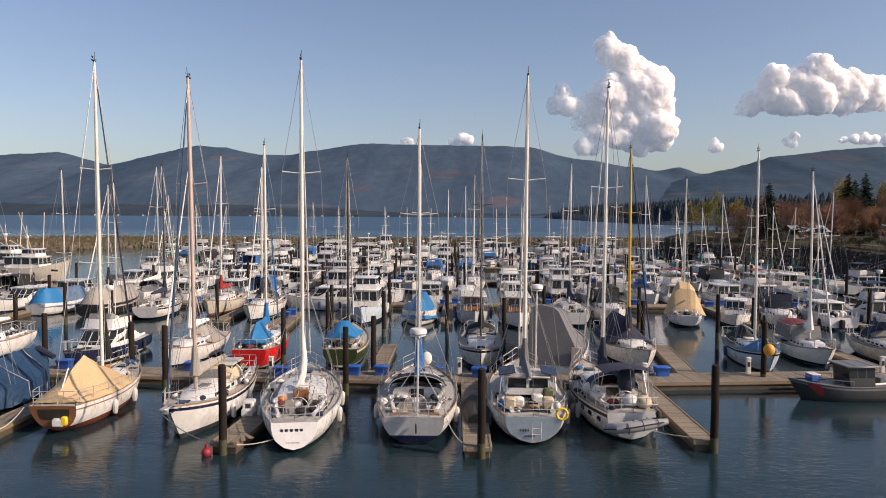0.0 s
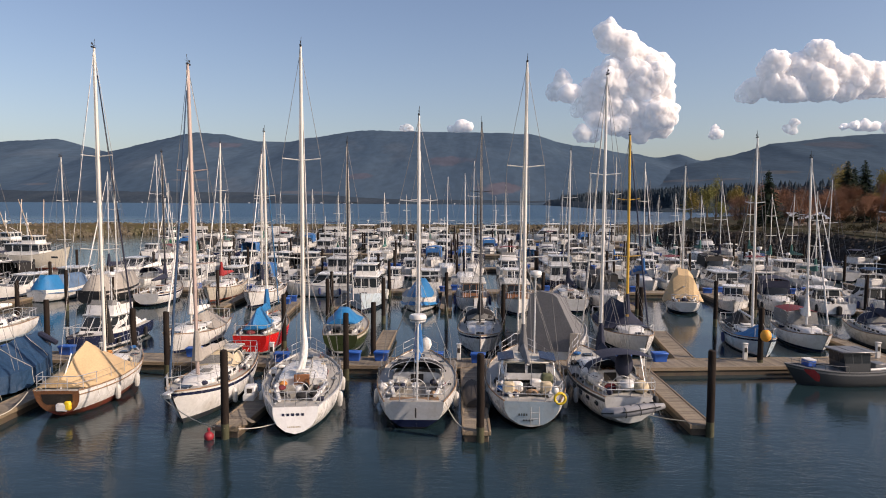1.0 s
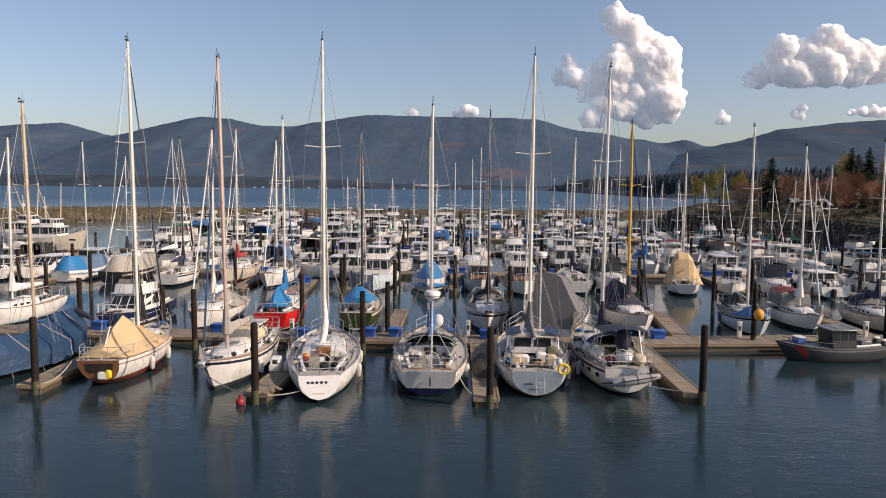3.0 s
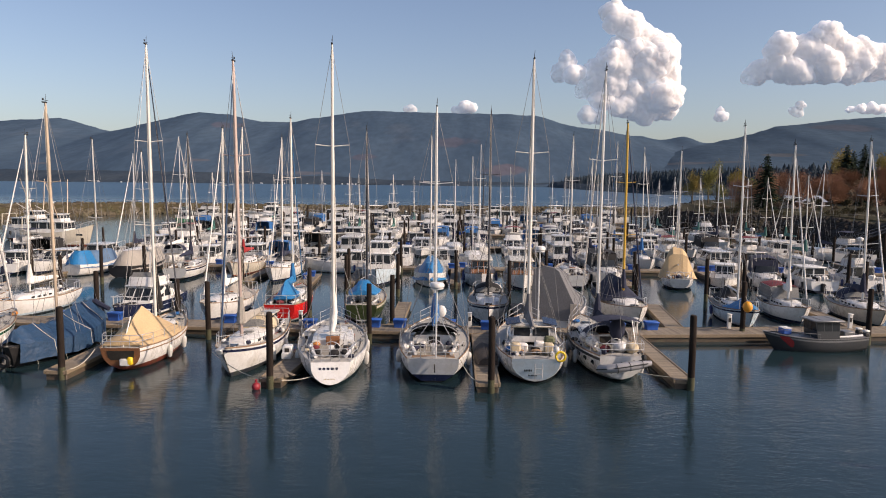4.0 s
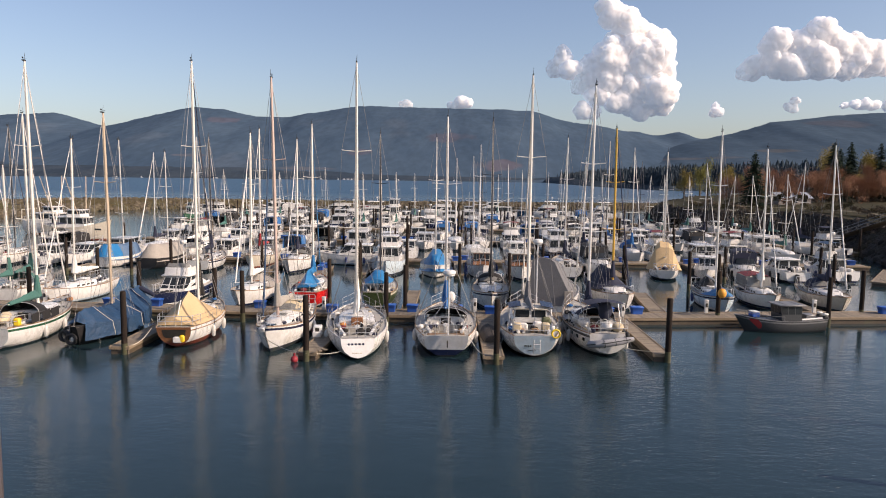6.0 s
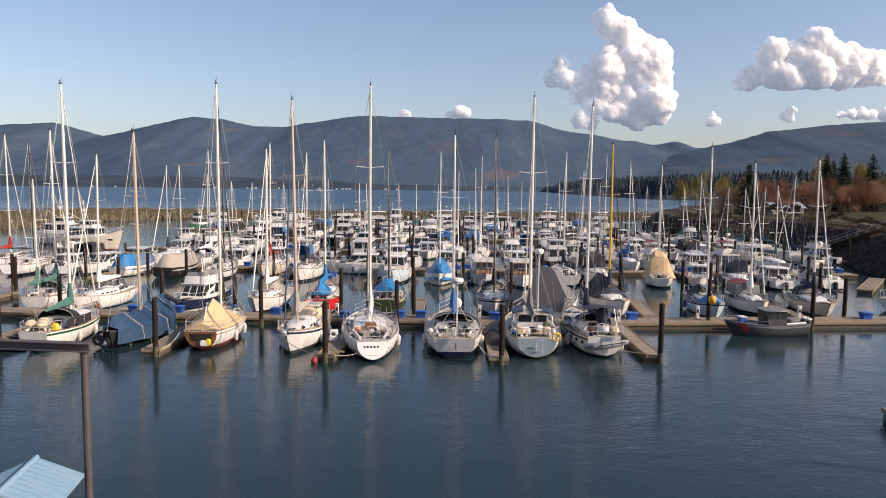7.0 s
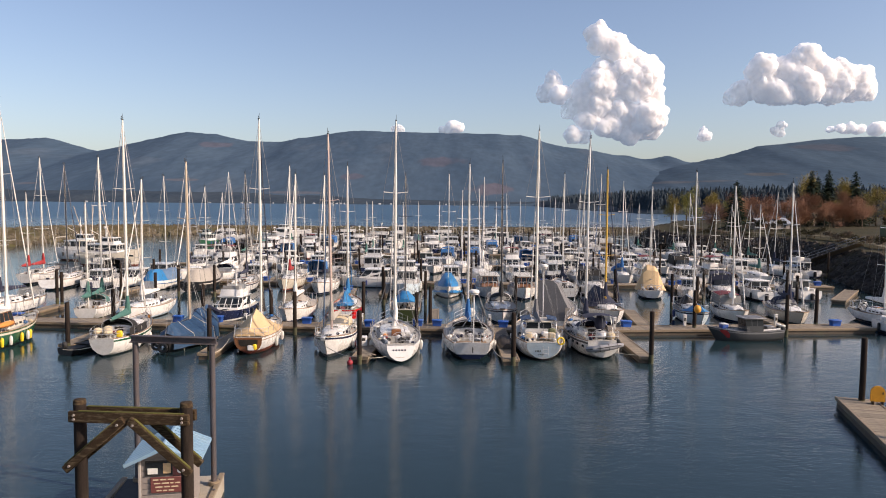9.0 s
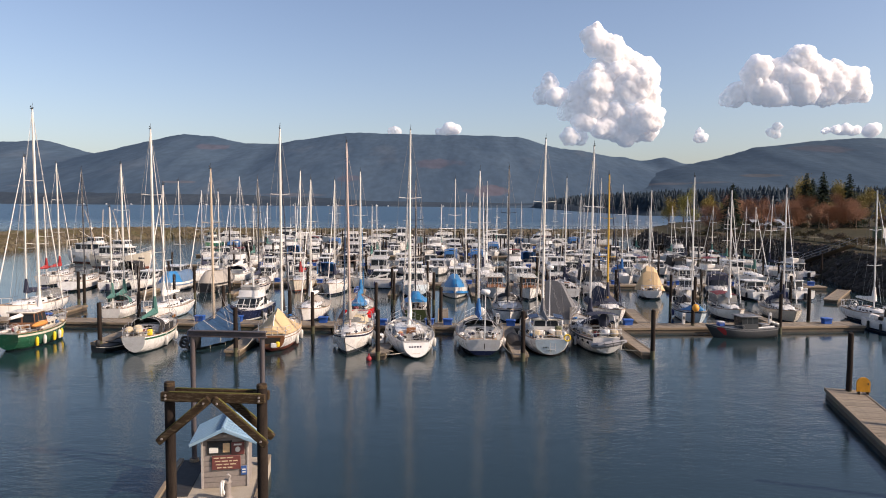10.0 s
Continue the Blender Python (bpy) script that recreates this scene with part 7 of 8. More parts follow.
powerboat(-42.2, 67.5, 170, L=8.0, B=2.8, fb=1.0, style="cruiser", hull="white", boot="navy", cabin="white", canvas="cv_navy", seed=14, label="white sedan cruiser with dark windows", group=G3)
e, h = sailboat(-50.2, 67.0, 4, L=8.4, B=2.9, fb=1.1, hull="white", boot="navy", mast=15.0, mat="mastblack", cover=None, furl="cv_navy", fine=1, seed=46, label="white sloop with a black bimini", group=G3, tw=0.85, stern=-0.4, boom=3)
canopy(e, h, 0.05, 0.3, "cv_black", 1.7)
sailboat(-56.0, 71.8, 4, L=8.8, B=2.9, fb=1.2, hull="white", boot="navy", mast=16.0, mat="mastwhite", cover="cv_red", furl="cv_white", fine=1, seed=47, label="white ketch with red canvas bundles", group=G3, mizzen=(0.15, 11.5))
powerboat(-45.8, 67.4, 6, L=7.8, B=2.7, fb=0.95, style="cruiser", hull="white", boot="navy", cabin="white", canvas="cv_blue", seed=15, label="white cruiser with navy boot stripe", group=G3)


# ---- big boats further back on the west side ----
def fishing_boat(x, y, rz, label, L=12, hull="cream"):
    e, h = powerboat(x, y, rz, L=L, B=3.9, fb=1.9, style="trawler", hull=hull, boot="oxide", bottom="oxide", cabin="white", seed=1, label=label, group="fishing boats", name="fishing_boat", sheer=0.6)
    e["category"] = "fishing boat"
    for u in (-1, 1):
        part("trolling_pole", M().tube([(u * 0.8, 0.5, 3.0), (u * 2.6, -0.4, 9.5)], [0.09, 0.05], 6), "mastwood", e)
    part("stern_gantry", M().tube([(-1.6, -4.8, 1.6), (-1.4, -4.8, 4.0), (1.4, -4.8, 4.0), (1.6, -4.8, 1.6)], 0.09, 6), "cream", e)
    part("deck_winch", M().tube([(-0.8, -3.4, 2.0), (0.8, -3.4, 2.0)], 0.35, 10), "yellow", e)
    part("life_raft", M().tube([(-0.6, -1.5, 3.45), (0.6, -1.5, 3.45)], 0.25, 10), "white", e)
    part("boat_name", M().box((1.5, 3.7, 1.7), (0.02, 1.2, 0.25), 0.005, Euler((0, 0, -0.24)).to_matrix()), "slate", e, "illegible lettering")
    return e


fishing_boat(-57.5, 94.5, -94, "cream wooden fishing boat with raised trolling poles", 10, "cream")
fishing_boat(-66.5, 103.5, -98, "white fishing boat with cluttered wheelhouse", 9, "white")
powerboat(-60.0, 146.0, 170, L=7, B=2.7, fb=1.1, style="trawler", hull="green", boot="oxide", cabin="white", roof="green", seed=16, label="small green tug with a white wheelhouse", group="fishing boats")

# motor yachts lying along the outer walkway
GY = "large motor yachts"
for k, (yx, yy, L, st, rzz) in enumerate(((-62, 164, 13, "fly", 88), (-43, 156, 13, "express", 92), (-31, 168, 15, "fly", 90), (-21, 154, 15, "fly", 88), (-14, 140, 9, "houseboat", 180), (-5, 168, 14, "fly", 91), (8, 160, 13, "trawler", 90), (22, 168, 14, "fly", 88), (-48, 172, 12, "trawler", 90), (35, 165, 11, "fly", 92))):
    powerboat(yx, yy, rzz, L=L, B=L * 0.29, fb=1.5, style=st, hull="white", boot="navy", cabin="white", canvas="cv_white" if k % 2 else "cv_navy", seed=k, label=("pale two-deck houseboat moored end on" if st == "houseboat" else "large white motor yacht with dark windows"), group=GY, fine=0)


# ---- the rows behind ----
rnd = random.Random(77)
SAIL_KINDS = [dict(L=rnd.uniform(7.4, 10.6), hull=hu, boot=bo, mast=ma, mat=mm, cover=co, furl=fu, hood=ho, label=la) for hu, bo, ma, mm, co, fu, ho, la in (
    ("white", "navy", 12.6, "alu", "cv_navy", "cv_white", None, "white sloop with navy sail cover"),
    ("white", "oxide", 13.8, "mastwhite", "cv_blue", "cv_white", "cv_blue", "white sloop with blue canvas"),
    ("white", "navy", 11.4, "alu", "cv_grey", None, None, "white sloop with a grey sail cover"),
    ("white", "green", 14.6, "alu", "cv_white", "cv_white", "cv_navy", "white sloop with navy spray hood"),
    ("navy", "white", 13.2, "mastblack", "cv_black", "cv_navy", None, "navy sloop with a black mast"),
    ("white", "slate", 10.8, "mastwhite", "cv_teal", "cv_white", None, "white sloop with teal sail cover"),
    ("palegrey", "navy", 12.0, "alu", "cv_grey", "cv_white", "cv_grey", "pale grey sloop with grey canvas"),
    ("white", "black", 15.2, "mastwhite", "cv_blue", "cv_blue", None, "white tall-masted sloop with blue sail cover"))]
POWER_KINDS = [dict(L=L, style=st, hull=hu, boot=bo, cabin=ca, canvas=cv, label=la) for L, st, hu, bo, ca, cv, la in (
    (9.2, "fly", "white", "navy", "palegrey", "cv_navy", "white flybridge cruiser with navy top"),
    (8.2, "express", "white", "navy", "white", "cv_blue", "white express cruiser with blue canvas"),
    (9.8, "cruiser", "white", "slate", "palegrey", "cv_black", "white sedan cruiser with dark windows"),
    (8.6, "pilot", "white", "oxide", "white", None, "white pilot boat with dark windows"),
    (10.6, "trawler", "navy", "green", "palegrey", None, "navy trawler yacht with a signal mast"),
    (9.4, "fly", "navy", "white", "white", "cv_white", "navy-hulled flybridge cruiser with white top"),
    (7.6, "pilot", "palegrey", "navy", "white", None, "small grey pilot boat with white cabin"),
    (8.4, "express", "white", "black", "white", "cv_black", "white express cruiser with black canvas"),
    (8.2, "cruiser", "white", "navy", "white", "cv_blue", "small white sedan cruiser with blue trim"),
    (9.6, "fly", "white", "navy", "white", "cv_maroon", "white flybridge cruiser with maroon top"))]
made = {}


def moor(kind, x, y, rz, group):
    tilt = rnd.uniform(-1.5, 1.5)
    if kind in made:
        return copy_thing(made[kind], pose(x, y, 0, 0, tilt * 0.6, rz))
    if kind[0] == "sail":
        k = SAIL_KINDS[kind[1]]
        made[kind] = sailboat(x, y, rz, B=k["L"] * 0.32, fb=1.1, fine=0, seed=kind[1], ports=1, mr=0.068, wheel=False, well=True, spreads=1 + kind[1] % 2, group=group, **k)[0]
    else:
        k = POWER_KINDS[kind[1]]
        made[kind] = powerboat(x, y, rz, B=k["L"] * 0.32, fb=0.95, fine=0, seed=kind[1] + 2, group=group, **k)[0]
    return made[kind]


# sailing boats that stand out in the back rows: (x, row, height of the mast)
SAILS = ((-38.3, 70.5, 12.4), (-33.2, 70.5, 14.2), (-41.6, 95, 12.2), (-30.7, 143, 12.1), (-17.0, 95, 11.0), (-1.0, -95, 12.6), (1.3, 70.5, 12.4), (2.3, -95, 14.4), (3.8, -119, 13.1), (9.3, 119, 12.6), (23.2, 143, 12.2), (15.1, 70.5, 12.4), (25.1, 119, 11.4), (20.5, -95, 15.6), (20.6, 70.5, 13.9), (31.6, -119, 13.1), (36.4, 119, 11.0), (31.7, 95, 10.9), (39.6, -119, 10.9), (38.4, 95, 12.5), (47.8, -119, 10.8), (45.3, 95, 11.1), (47.5, -95, 12.5), (48.9, 95, 11.1), (39.4, 70.5, 10.7), (-11.3, -119, 10.4), (-9.4, -143, 10.4), (-4.8, -143, 10.8), (8.7, 143, 11.0), (10.8, -119, 11.5), (19.9, 143, 11.3), (29.8, -143, 11.2), (-17.1, -119, 10.4), (-37.3, 143, 11.1), (-37.9, -143, 10.4), (-41.3, 119, 10.5), (-37.8, 95, 10.4))
ROW = []
# walkway y, from x, to x, berths on the near and the far side
for ry, xa, xb, near, far in ((70.5, -52, 43, False, True), (95, -44, 51, True, True), (119, -50, 52, True, True), (143, -44, 36, True, True)):
    dock(xa - 4, ry, xb + 3, ry, 2.0, "plank walkway between rows of moored boats", seed=int(ry))
    for used, side in ((near, -1), (far, 1)):
        if not used:
            continue
        taken = sorted((sx, hm) for sx, row, hm in SAILS if row == ry * side)
        for sx, hm in taken:
            k = min(range(8), key=lambda q: abs(SAIL_KINDS[q]["mast"] - hm) + 0.25 * rnd.random())
            moor(("sail", k), sx, ry + side * (1.3 + SAIL_KINDS[k]["L"] / 2 + rnd.uniform(0, 0.5)), rnd.choice((0, 180)) + rnd.uniform(-3, 3), "boats in the back rows")
        x = xa + rnd.uniform(0, 3)
        n = 0
        while x < xb:
            clear = all(abs(x - sx) > 3.0 for sx, hm in taken)
            if clear and not (ry == 70.5 and -17 < x < -9) and rnd.random() > 0.05:
                k = ("power", rnd.randrange(10))
                moor(k, x, ry + side * (1.3 + POWER_KINDS[k[1]]["L"] / 2 + rnd.uniform(0, 0.5)), rnd.choice((0, 180)) + rnd.uniform(-3, 3), "boats in the back rows")
            n += 1
            x += rnd.uniform(3.5, 4.1) + (1.1 if n % 2 == 0 else 0)
            if n % 2 == 0:
                ROW.append((x - 2.2, ry, side))
for fx, ry, side in ROW:
    dock(fx, ry + side * 1.03, fx, ry + side * 9.5, 0.9, "narrow finger float in the back rows", seed=int(abs(fx) * 3), pitch=0.3, lite=True)
    pile(fx + 0.1, ry + side * 9.75, 3.6 + 0.4 * wob(fx, ry))
# finger floats reaching toward the fairway from the third row
for fx in (-39.4, -29, -20, -10.3, -0.6, 7.5, 15.4, 25.2, 34.4):
    dock(fx, 69.47, fx, 58.6, 1.0, "narrow finger float across the fairway", seed=int(abs(fx)))
    pile(fx + 0.05, 58.3, 3.6 + 0.3 * wob(fx, 3))
dock(-66, 161.5, 40, 161.5, 2.4, "outer plank walkway below the breakwater", seed=161)
for fx in range(-60, 40, 12):
    pile(fx, 159.9, 3.9)
    pile(fx + 5, 163.2, 3.9)


# ---- dock furniture ----
def dock_box(x, y, rz, z=0.455):
    e = thing("dock_box", x, y, z, rz, "blue plastic tub with a lid on the dock", "dock box", "blue dock boxes")
    rows = []
    for zz, k in ((0, 0.86), (0.1, 0.88), (0.52, 0.98), (0.56, 1.06), (0.62, 1.06)):
        rows.append([(0.40 * k * sx, 0.29 * k * sy, zz * 0.75) for sx, sy in ((-1, -0.9), (-0.93, -1), (0.93, -1), (1, -0.9), (1, 0.9), (0.93, 1), (-0.93, 1), (-1, 0.9))])
    m = M().grid(rows, closed=True)
    m.poly(rows[0])
    part("tub", m, "tub", e)
    part("lid", M().box((0, 0, 0.49), (0.87, 0.63, 0.06), 0.03), "tub", e)
    return e


first = dock_box(-15.0, walk_y(-15.0) + 0.6, 0)
spots = [(-22.6, 0.5), (-9.6, -0.3), (-5.6, 0.3), (-4.0, 0.4), (-0.9, 0.4), (1.5, 0.3), (9.7, 0.3), (11.9, 0.6), (30.2, 0.3), (-40.0, 0.4), (-26.0, 0.4)]
for bx, dy in spots:
    copy_thing(first, pose(bx, walk_y(bx) + dy, 0.455, 0, 0, 8 * wob(bx, 1) + math.degrees(math.atan2(walk_y(bx + 1) - walk_y(bx), 1))))
copy_thing(first, pose(-14.5, 62.2, 0.455, 0, 0, 5))
copy_thing(first, pose(-14.6, 60.6, 0.455, 0, 0, 90))
for k, (fx, ry, side) in enumerate(ROW):
    if k % 2 == 0 or ry < 100:
        copy_thing(first, pose(fx + rnd.uniform(-0.3, 0.3), ry + side * 0.45, 0.455, 0, 0, rnd.uniform(-6, 6)))
for bx in (-29, -20.6, -10.0, -1.0, 7.2, 15.0, 25.5, 34.1):
    copy_thing(first, pose(bx, 69.95, 0.455, 0, 0, 0))


def power_post(x, y, rz=0):
    e = thing("power_pedestal", x, y, 0.455, rz, "white shore-power pedestal with a dark socket plate", "pedestal", "power pedestals")
    part("post", M().box((0, 0, 0.45), (0.24, 0.2, 0.9), 0.03), "pedestal", e)
    part("socket_plate", M().box((0, -0.105, 0.58), (0.16, 0.02, 0.28), 0.01), "dark", e)
    part("cap", M().box((0, 0, 0.93), (0.3, 0.26, 0.08), 0.03), "pedestal", e)
    return e


post = power_post(-10.3, walk_y(-10.3) + 0.2)
for bx, by in ((-19.9, walk_y(-19.9) - 0.6), (0.4, walk_y(0.4) + 0.7), (10.6, walk_y(10.6) - 0.5), (25.0, walk_y(25) + 0.6), (-31.0, walk_y(-31) + 0.6), (-8.6, 33.2), (17.0, walk_y(17) + 0.7)):
    copy_thing(post, pose(bx, by, 0.455, 0, 0, 10 * wob(bx, by)))

steps = thing("boarding_steps", -9.2, 31.4, 0.455, 5, "white moulded boarding steps on a finger float", "steps")
part("step_body", M().box((0, 0, 0.3), (0.5, 0.6, 0.6), 0.04), "white", steps)
part("lower_step", M().box((0, -0.42, 0.15), (0.5, 0.3, 0.3), 0.03), "white", steps)
# the hollow of the steps is a dark block, coloured as its shade
part("step_opening", M().box((0, -0.3, 0.36), (0.24, 0.02, 0.3), 0.04), "dark", steps)

rb = thing("buoy", -9.62, 27.1, 0.12, 0, "red ball fender hanging at the end of a finger float", "buoy")
part("ball", M().ball((0, 0, 0), 0.2, 14, 10), "buoyred", rb)
part("neck", M().tube([(0, 0, 0.22), (0, 0, 0.34)], 0.06, 8), "buoyred", rb)
ob2 = thing("buoy", 17.6, walk_y(17.6) - 0.45, 2.1, 0, "orange ball fender hung on a mooring pile", "buoy")
part("ball", M().ball((0, -0.16, 0), (0.3, 0.27, 0.35), 14, 10), "buoyorange", ob2)
part("lanyard", M().tube([(0, -0.1, 0.36), (0, 0.2, 0.6)], 0.02, 4), "rope", ob2)

# mooring lines of the front row
lines = ((-18.3, 29.4, 1.2, -19.0, 28.2), (-6.0, 28.3, 0.9, -8.4, 27.0), (-0.2, 28.8, 1.1, 0.6, 27.4), (-12.1, 28.4, 1.4, -9.4, 27.2), (6.2, 30.5, 1.1, 9.8, 28.6), (-26.4, 28.6, 1.1, -29.5, 28.6))
for ax, ay, az, bx, by in lines:
    a, b = Vector((ax, ay, az)), Vector((bx, by, 0.47))
    rope = part("mooring_line", M().tube([a.lerp(b, i / 8) - Vector((0, 0, 0.45 * 4 * (i / 8) * (1 - i / 8) * 0.5)) for i in range(9)], 0.02, 5), "rope")
    tagged(rope, "slack pale mooring rope between boat and dock", "rope", "mooring lines")
# clutter at the end of one finger
for k in range(4):
    pb = part("loose_board", M().box((0, 0, 0), (0.18, 1.4 - 0.2 * k, 0.04), 0.008), "plank")
    pb.matrix_basis = pose(-8.75 + 0.16 * k, 27.7 + 0.1 * k, 0.475 + 0.012 * k, 0, 0, -25 + 22 * k)
    tagged(pb, "loose weathered board lying on a finger float", "board", "loose boards")


# ---- gate piles, fuel float and kiosk ----
fl = thing("fuel_float", -12.7, 2.4, 0, 8, "pale concrete float with worn edges under the kiosk", "float")
part("float_body", M().box((0, -0.4, 0.2), (3.6, 9.4, 0.8), 0.04), "concrete", fl)
part("float_rim", M().box((1.72, -0.4, 0.64), (0.2, 9.4, 0.1), 0.03), "whaler", fl)
part("float_rim", M().box((-1.72, -0.4, 0.64), (0.2, 9.4, 0.1), 0.03), "whaler", fl)
# black sheet in place of the kiosk's shadow on the float
part("float_mat", M().box((-1.15, 2.4, 0.615), (0.9, 3.6, 0.03), 0.01), "rubber", fl)
for k in range(5):
    part("bolt", M().lathe([(0.05, 0), (0.05, 0.03), (0.02, 0.04)], (1.72, 3.6 - 0.9 * k, 0.69), 8), "darksteel", fl)

gate = thing("timber_gate", -10.85, -1.9, 0, -3.5, "mossy braced timber frame on two piles", "frame")
for x in (-1.325, 1.325):
    part("post", M().tube([(x, 0, -1.2), (x, 0, 5.2), (x, 0, 5.9), (x + 0.01, 0, 5.95)], [0.15, 0.145, 0.145, 0.13], 14), "pile", gate)
    part("sawn_top", M().tube([(x, 0, 5.86), (x, 0, 5.962)], [0.152, 0.14], 14), "timber", gate)
for y in (-0.2, 0.2):
    part("beam", M().box((0, y, 5.6), (2.96, 0.11, 0.27), 0.02), "timber", gate)
    part("beam_moss", M().box((0.05, y, 5.742), (2.6, 0.09, 0.02), 0.01), "moss", gate)
for y, sx in ((-0.315, -1), (-0.315, 1), (0.315, 1), (0.315, -1)):
    a, b = Vector((0.06 * sx, y, 5.6)), Vector((1.54 * sx, y, 4.33))
    d = b - a
    turn = Euler((0, math.atan2(-d.z, d.x), 0)).to_matrix()
    brace = part("brace", M().box((a + b) / 2, (d.length, 0.11, 0.205), 0.02, turn), "timber", gate)
    part("brace_moss", M().box((a + b) / 2 + Vector((0.075 * sx, 0, 0.085)), (d.length * 0.9, 0.08, 0.02), 0.008, turn), "moss", brace)
bolt = shape("bolt", M().tube([(0, 0, 0), (0, -0.04, 0)], 0.03, 8), "siding")
for x, z in ((-1.325, 5.65), (-1.325, 5.55), (1.325, 5.65), (1.325, 5.55), (-1.4, 4.45), (1.4, 4.45), (-0.2, 5.48), (0.18, 5.48)):
    part("bolt", bolt, None, gate).matrix_basis = Matrix.Translation((x, -0.255 if z > 5.52 else -0.37, z))

arch = thing("pipe_frame", -13.0, 6.1, 0, -5, "dark steel portal of two pipes and a beam", "frame")
for x in (-1.42, 1.42):
    part("pipe_post", M().tube([(x, 0, -1.2), (x, 0, 5.72)], 0.1, 12), "darksteel", arch)
    part("pile_collar", M().tube([(x, 0, 0.5), (x, 0, 0.75)], 0.19, 10), "whaler", arch)
part("top_flange", M().box((0, 0, 5.93), (3.2, 0.24, 0.035), 0.008), "darksteel", arch)
part("web", M().box((0, 0, 5.82), (3.16, 0.05, 0.19), 0.008), "darksteel", arch)
part("bottom_flange", M().box((0, 0, 5.715), (3.2, 0.24, 0.03), 0.008), "darksteel", arch)

ks = thing("kiosk", -12.4, 3.75, 0.6, 10, "small fuel kiosk with lap siding and blue metal roof", "kiosk")
ks.scale = (0.92, 0.92, 1.0)
W, D, EV, RG = 1.74, 1.5, 1.92, 2.32
m = M()
m.poly([(-W / 2, 0, 0), (W / 2, 0, 0), (W / 2, 0, EV), (0, 0, RG - 0.06), (-W / 2, 0, EV)])
m.poly([(-W / 2, D, 0), (W / 2, D, 0), (W / 2, D, EV), (0, D, RG - 0.06), (-W / 2, D, EV)])
m.poly([(-W / 2, 0, 0), (-W / 2, D, 0), (-W / 2, D, EV), (-W / 2, 0, EV)])
m.poly([(W / 2, 0, 0), (W / 2, D, 0), (W / 2, D, EV), (W / 2, 0, EV)])
part("wall", m, "siding", ks, smooth=0)
for k in range(9):
    z = 0.11 + 0.2 * k
    part("clapboard", M().box((0, -0.012, z), (W + 0.02, 0.022, 0.188), 0.006, Euler((0.06, 0, 0)).to_matrix()), "siding", ks)
    part("clapboard", M().box((-W / 2 - 0.012, D / 2, z), (0.022, D, 0.188), 0.006), "siding", ks)
    part("clapboard", M().box((W / 2 + 0.012, D / 2, z), (0.022, D, 0.188), 0.006), "siding", ks)
for x in (-W / 2, W / 2):
    part("corner_board", M().box((x, -0.02, EV / 2), (0.09, 0.07, EV), 0.01), "trimwhite", ks)
roof = part("roof", M().grid([[(-1.28, -0.5, EV - 0.12), (0, -0.5, RG), (1.28, -0.5, EV - 0.12)], [(-1.28, D + 0.45, EV - 0.12), (0, D + 0.45, RG), (1.28, D + 0.45, EV - 0.12)]]).grid([[(-1.28, -0.5, EV - 0.17), (0, -0.5, RG - 0.05), (1.28, -0.5, EV - 0.17)], [(-1.28, D + 0.45, EV - 0.17), (0, D + 0.45, RG - 0.05), (1.28, D + 0.45, EV - 0.17)]]), "roofblue", ks, smooth=0)
for sx in (-1, 1):
    for k in range(10):
        y = -0.46 + k * (D + 0.87) / 9
        part("roof_rib", M().tube([(sx * 0.04, y, RG + 0.004), (sx * 1.28, y, EV - 0.113)], 0.022, 5), "roofblue", roof)
    part("gable_fascia", M().box((sx * 0.64, -0.51, (EV - 0.15 + RG - 0.05) / 2), (1.36, 0.03, 0.12), 0.008, Euler((0, sx * math.atan2(RG - EV + 0.12, 1.28), 0)).to_matrix()), "roofblue", roof)
part("ridge_cap", M().tube([(0, -0.53, RG + 0.02), (0, D + 0.48, RG + 0.02)], 0.07, 6), "roofblue", roof)
part("gable_board", M().box((0, -0.05, EV + 0.03), (0.95, 0.05, 0.14), 0.01), "siding", ks)
wnd = part("notice_window", M().box((-0.2, -0.045, 1.5), (0.95, 0.04, 0.5), 0.01), "dark", ks)
part("window_pane", M().box((-0.2, -0.07, 1.5), (0.86, 0.012, 0.42), 0.003), "glass", wnd)
part("notice_sheet", M().box((-0.42, -0.083, 1.42), (0.34, 0.008, 0.2), 0.002), "paper", wnd)
part("notice_sheet", M().box((0.06, -0.083, 1.5), (0.26, 0.008, 0.34), 0.002), "cv_tan", wnd)
red = part("round_sign", M().box((0.5, -0.06, 1.46), (0.5, 0.04, 0.46), 0.01), "signred", ks, "red notice with a white disc")
part("sign_disc", M().tube([(0.5, -0.08, 1.42), (0.5, -0.092, 1.42)], 0.1, 14), "paper", red)
part("sign_text", M().box((0.5, -0.085, 1.6), (0.3, 0.01, 0.06), 0.002), "paper", red, "illegible white lettering")
brd = part("sign_board", M().box((0.05, -0.07, 0.95), (1.1, 0.05, 0.52), 0.012), "signred", ks, "red board with rows of white lettering")
rnd = random.Random(5)
for r in range(4):
    x = -0.42 + 0.04 * r
    for _ in range(4):
        w = rnd.uniform(0.1, 0.25)
        if x + w > 0.52:
            break
        part("lettering", M().box((x + w / 2, -0.098, 1.13 - 0.12 * r), (w, 0.008, 0.042), 0.002), "cv_sand", brd, "illegible white lettering")
        x += w + 0.05
bs = part("blue_sign", M().box((0.72, -0.06, 0.62), (0.22, 0.03, 0.34), 0.008), "signblue", ks)
part("lettering", M().box((0.72, -0.08, 0.66), (0.14, 0.008, 0.04), 0.002), "paper", bs)
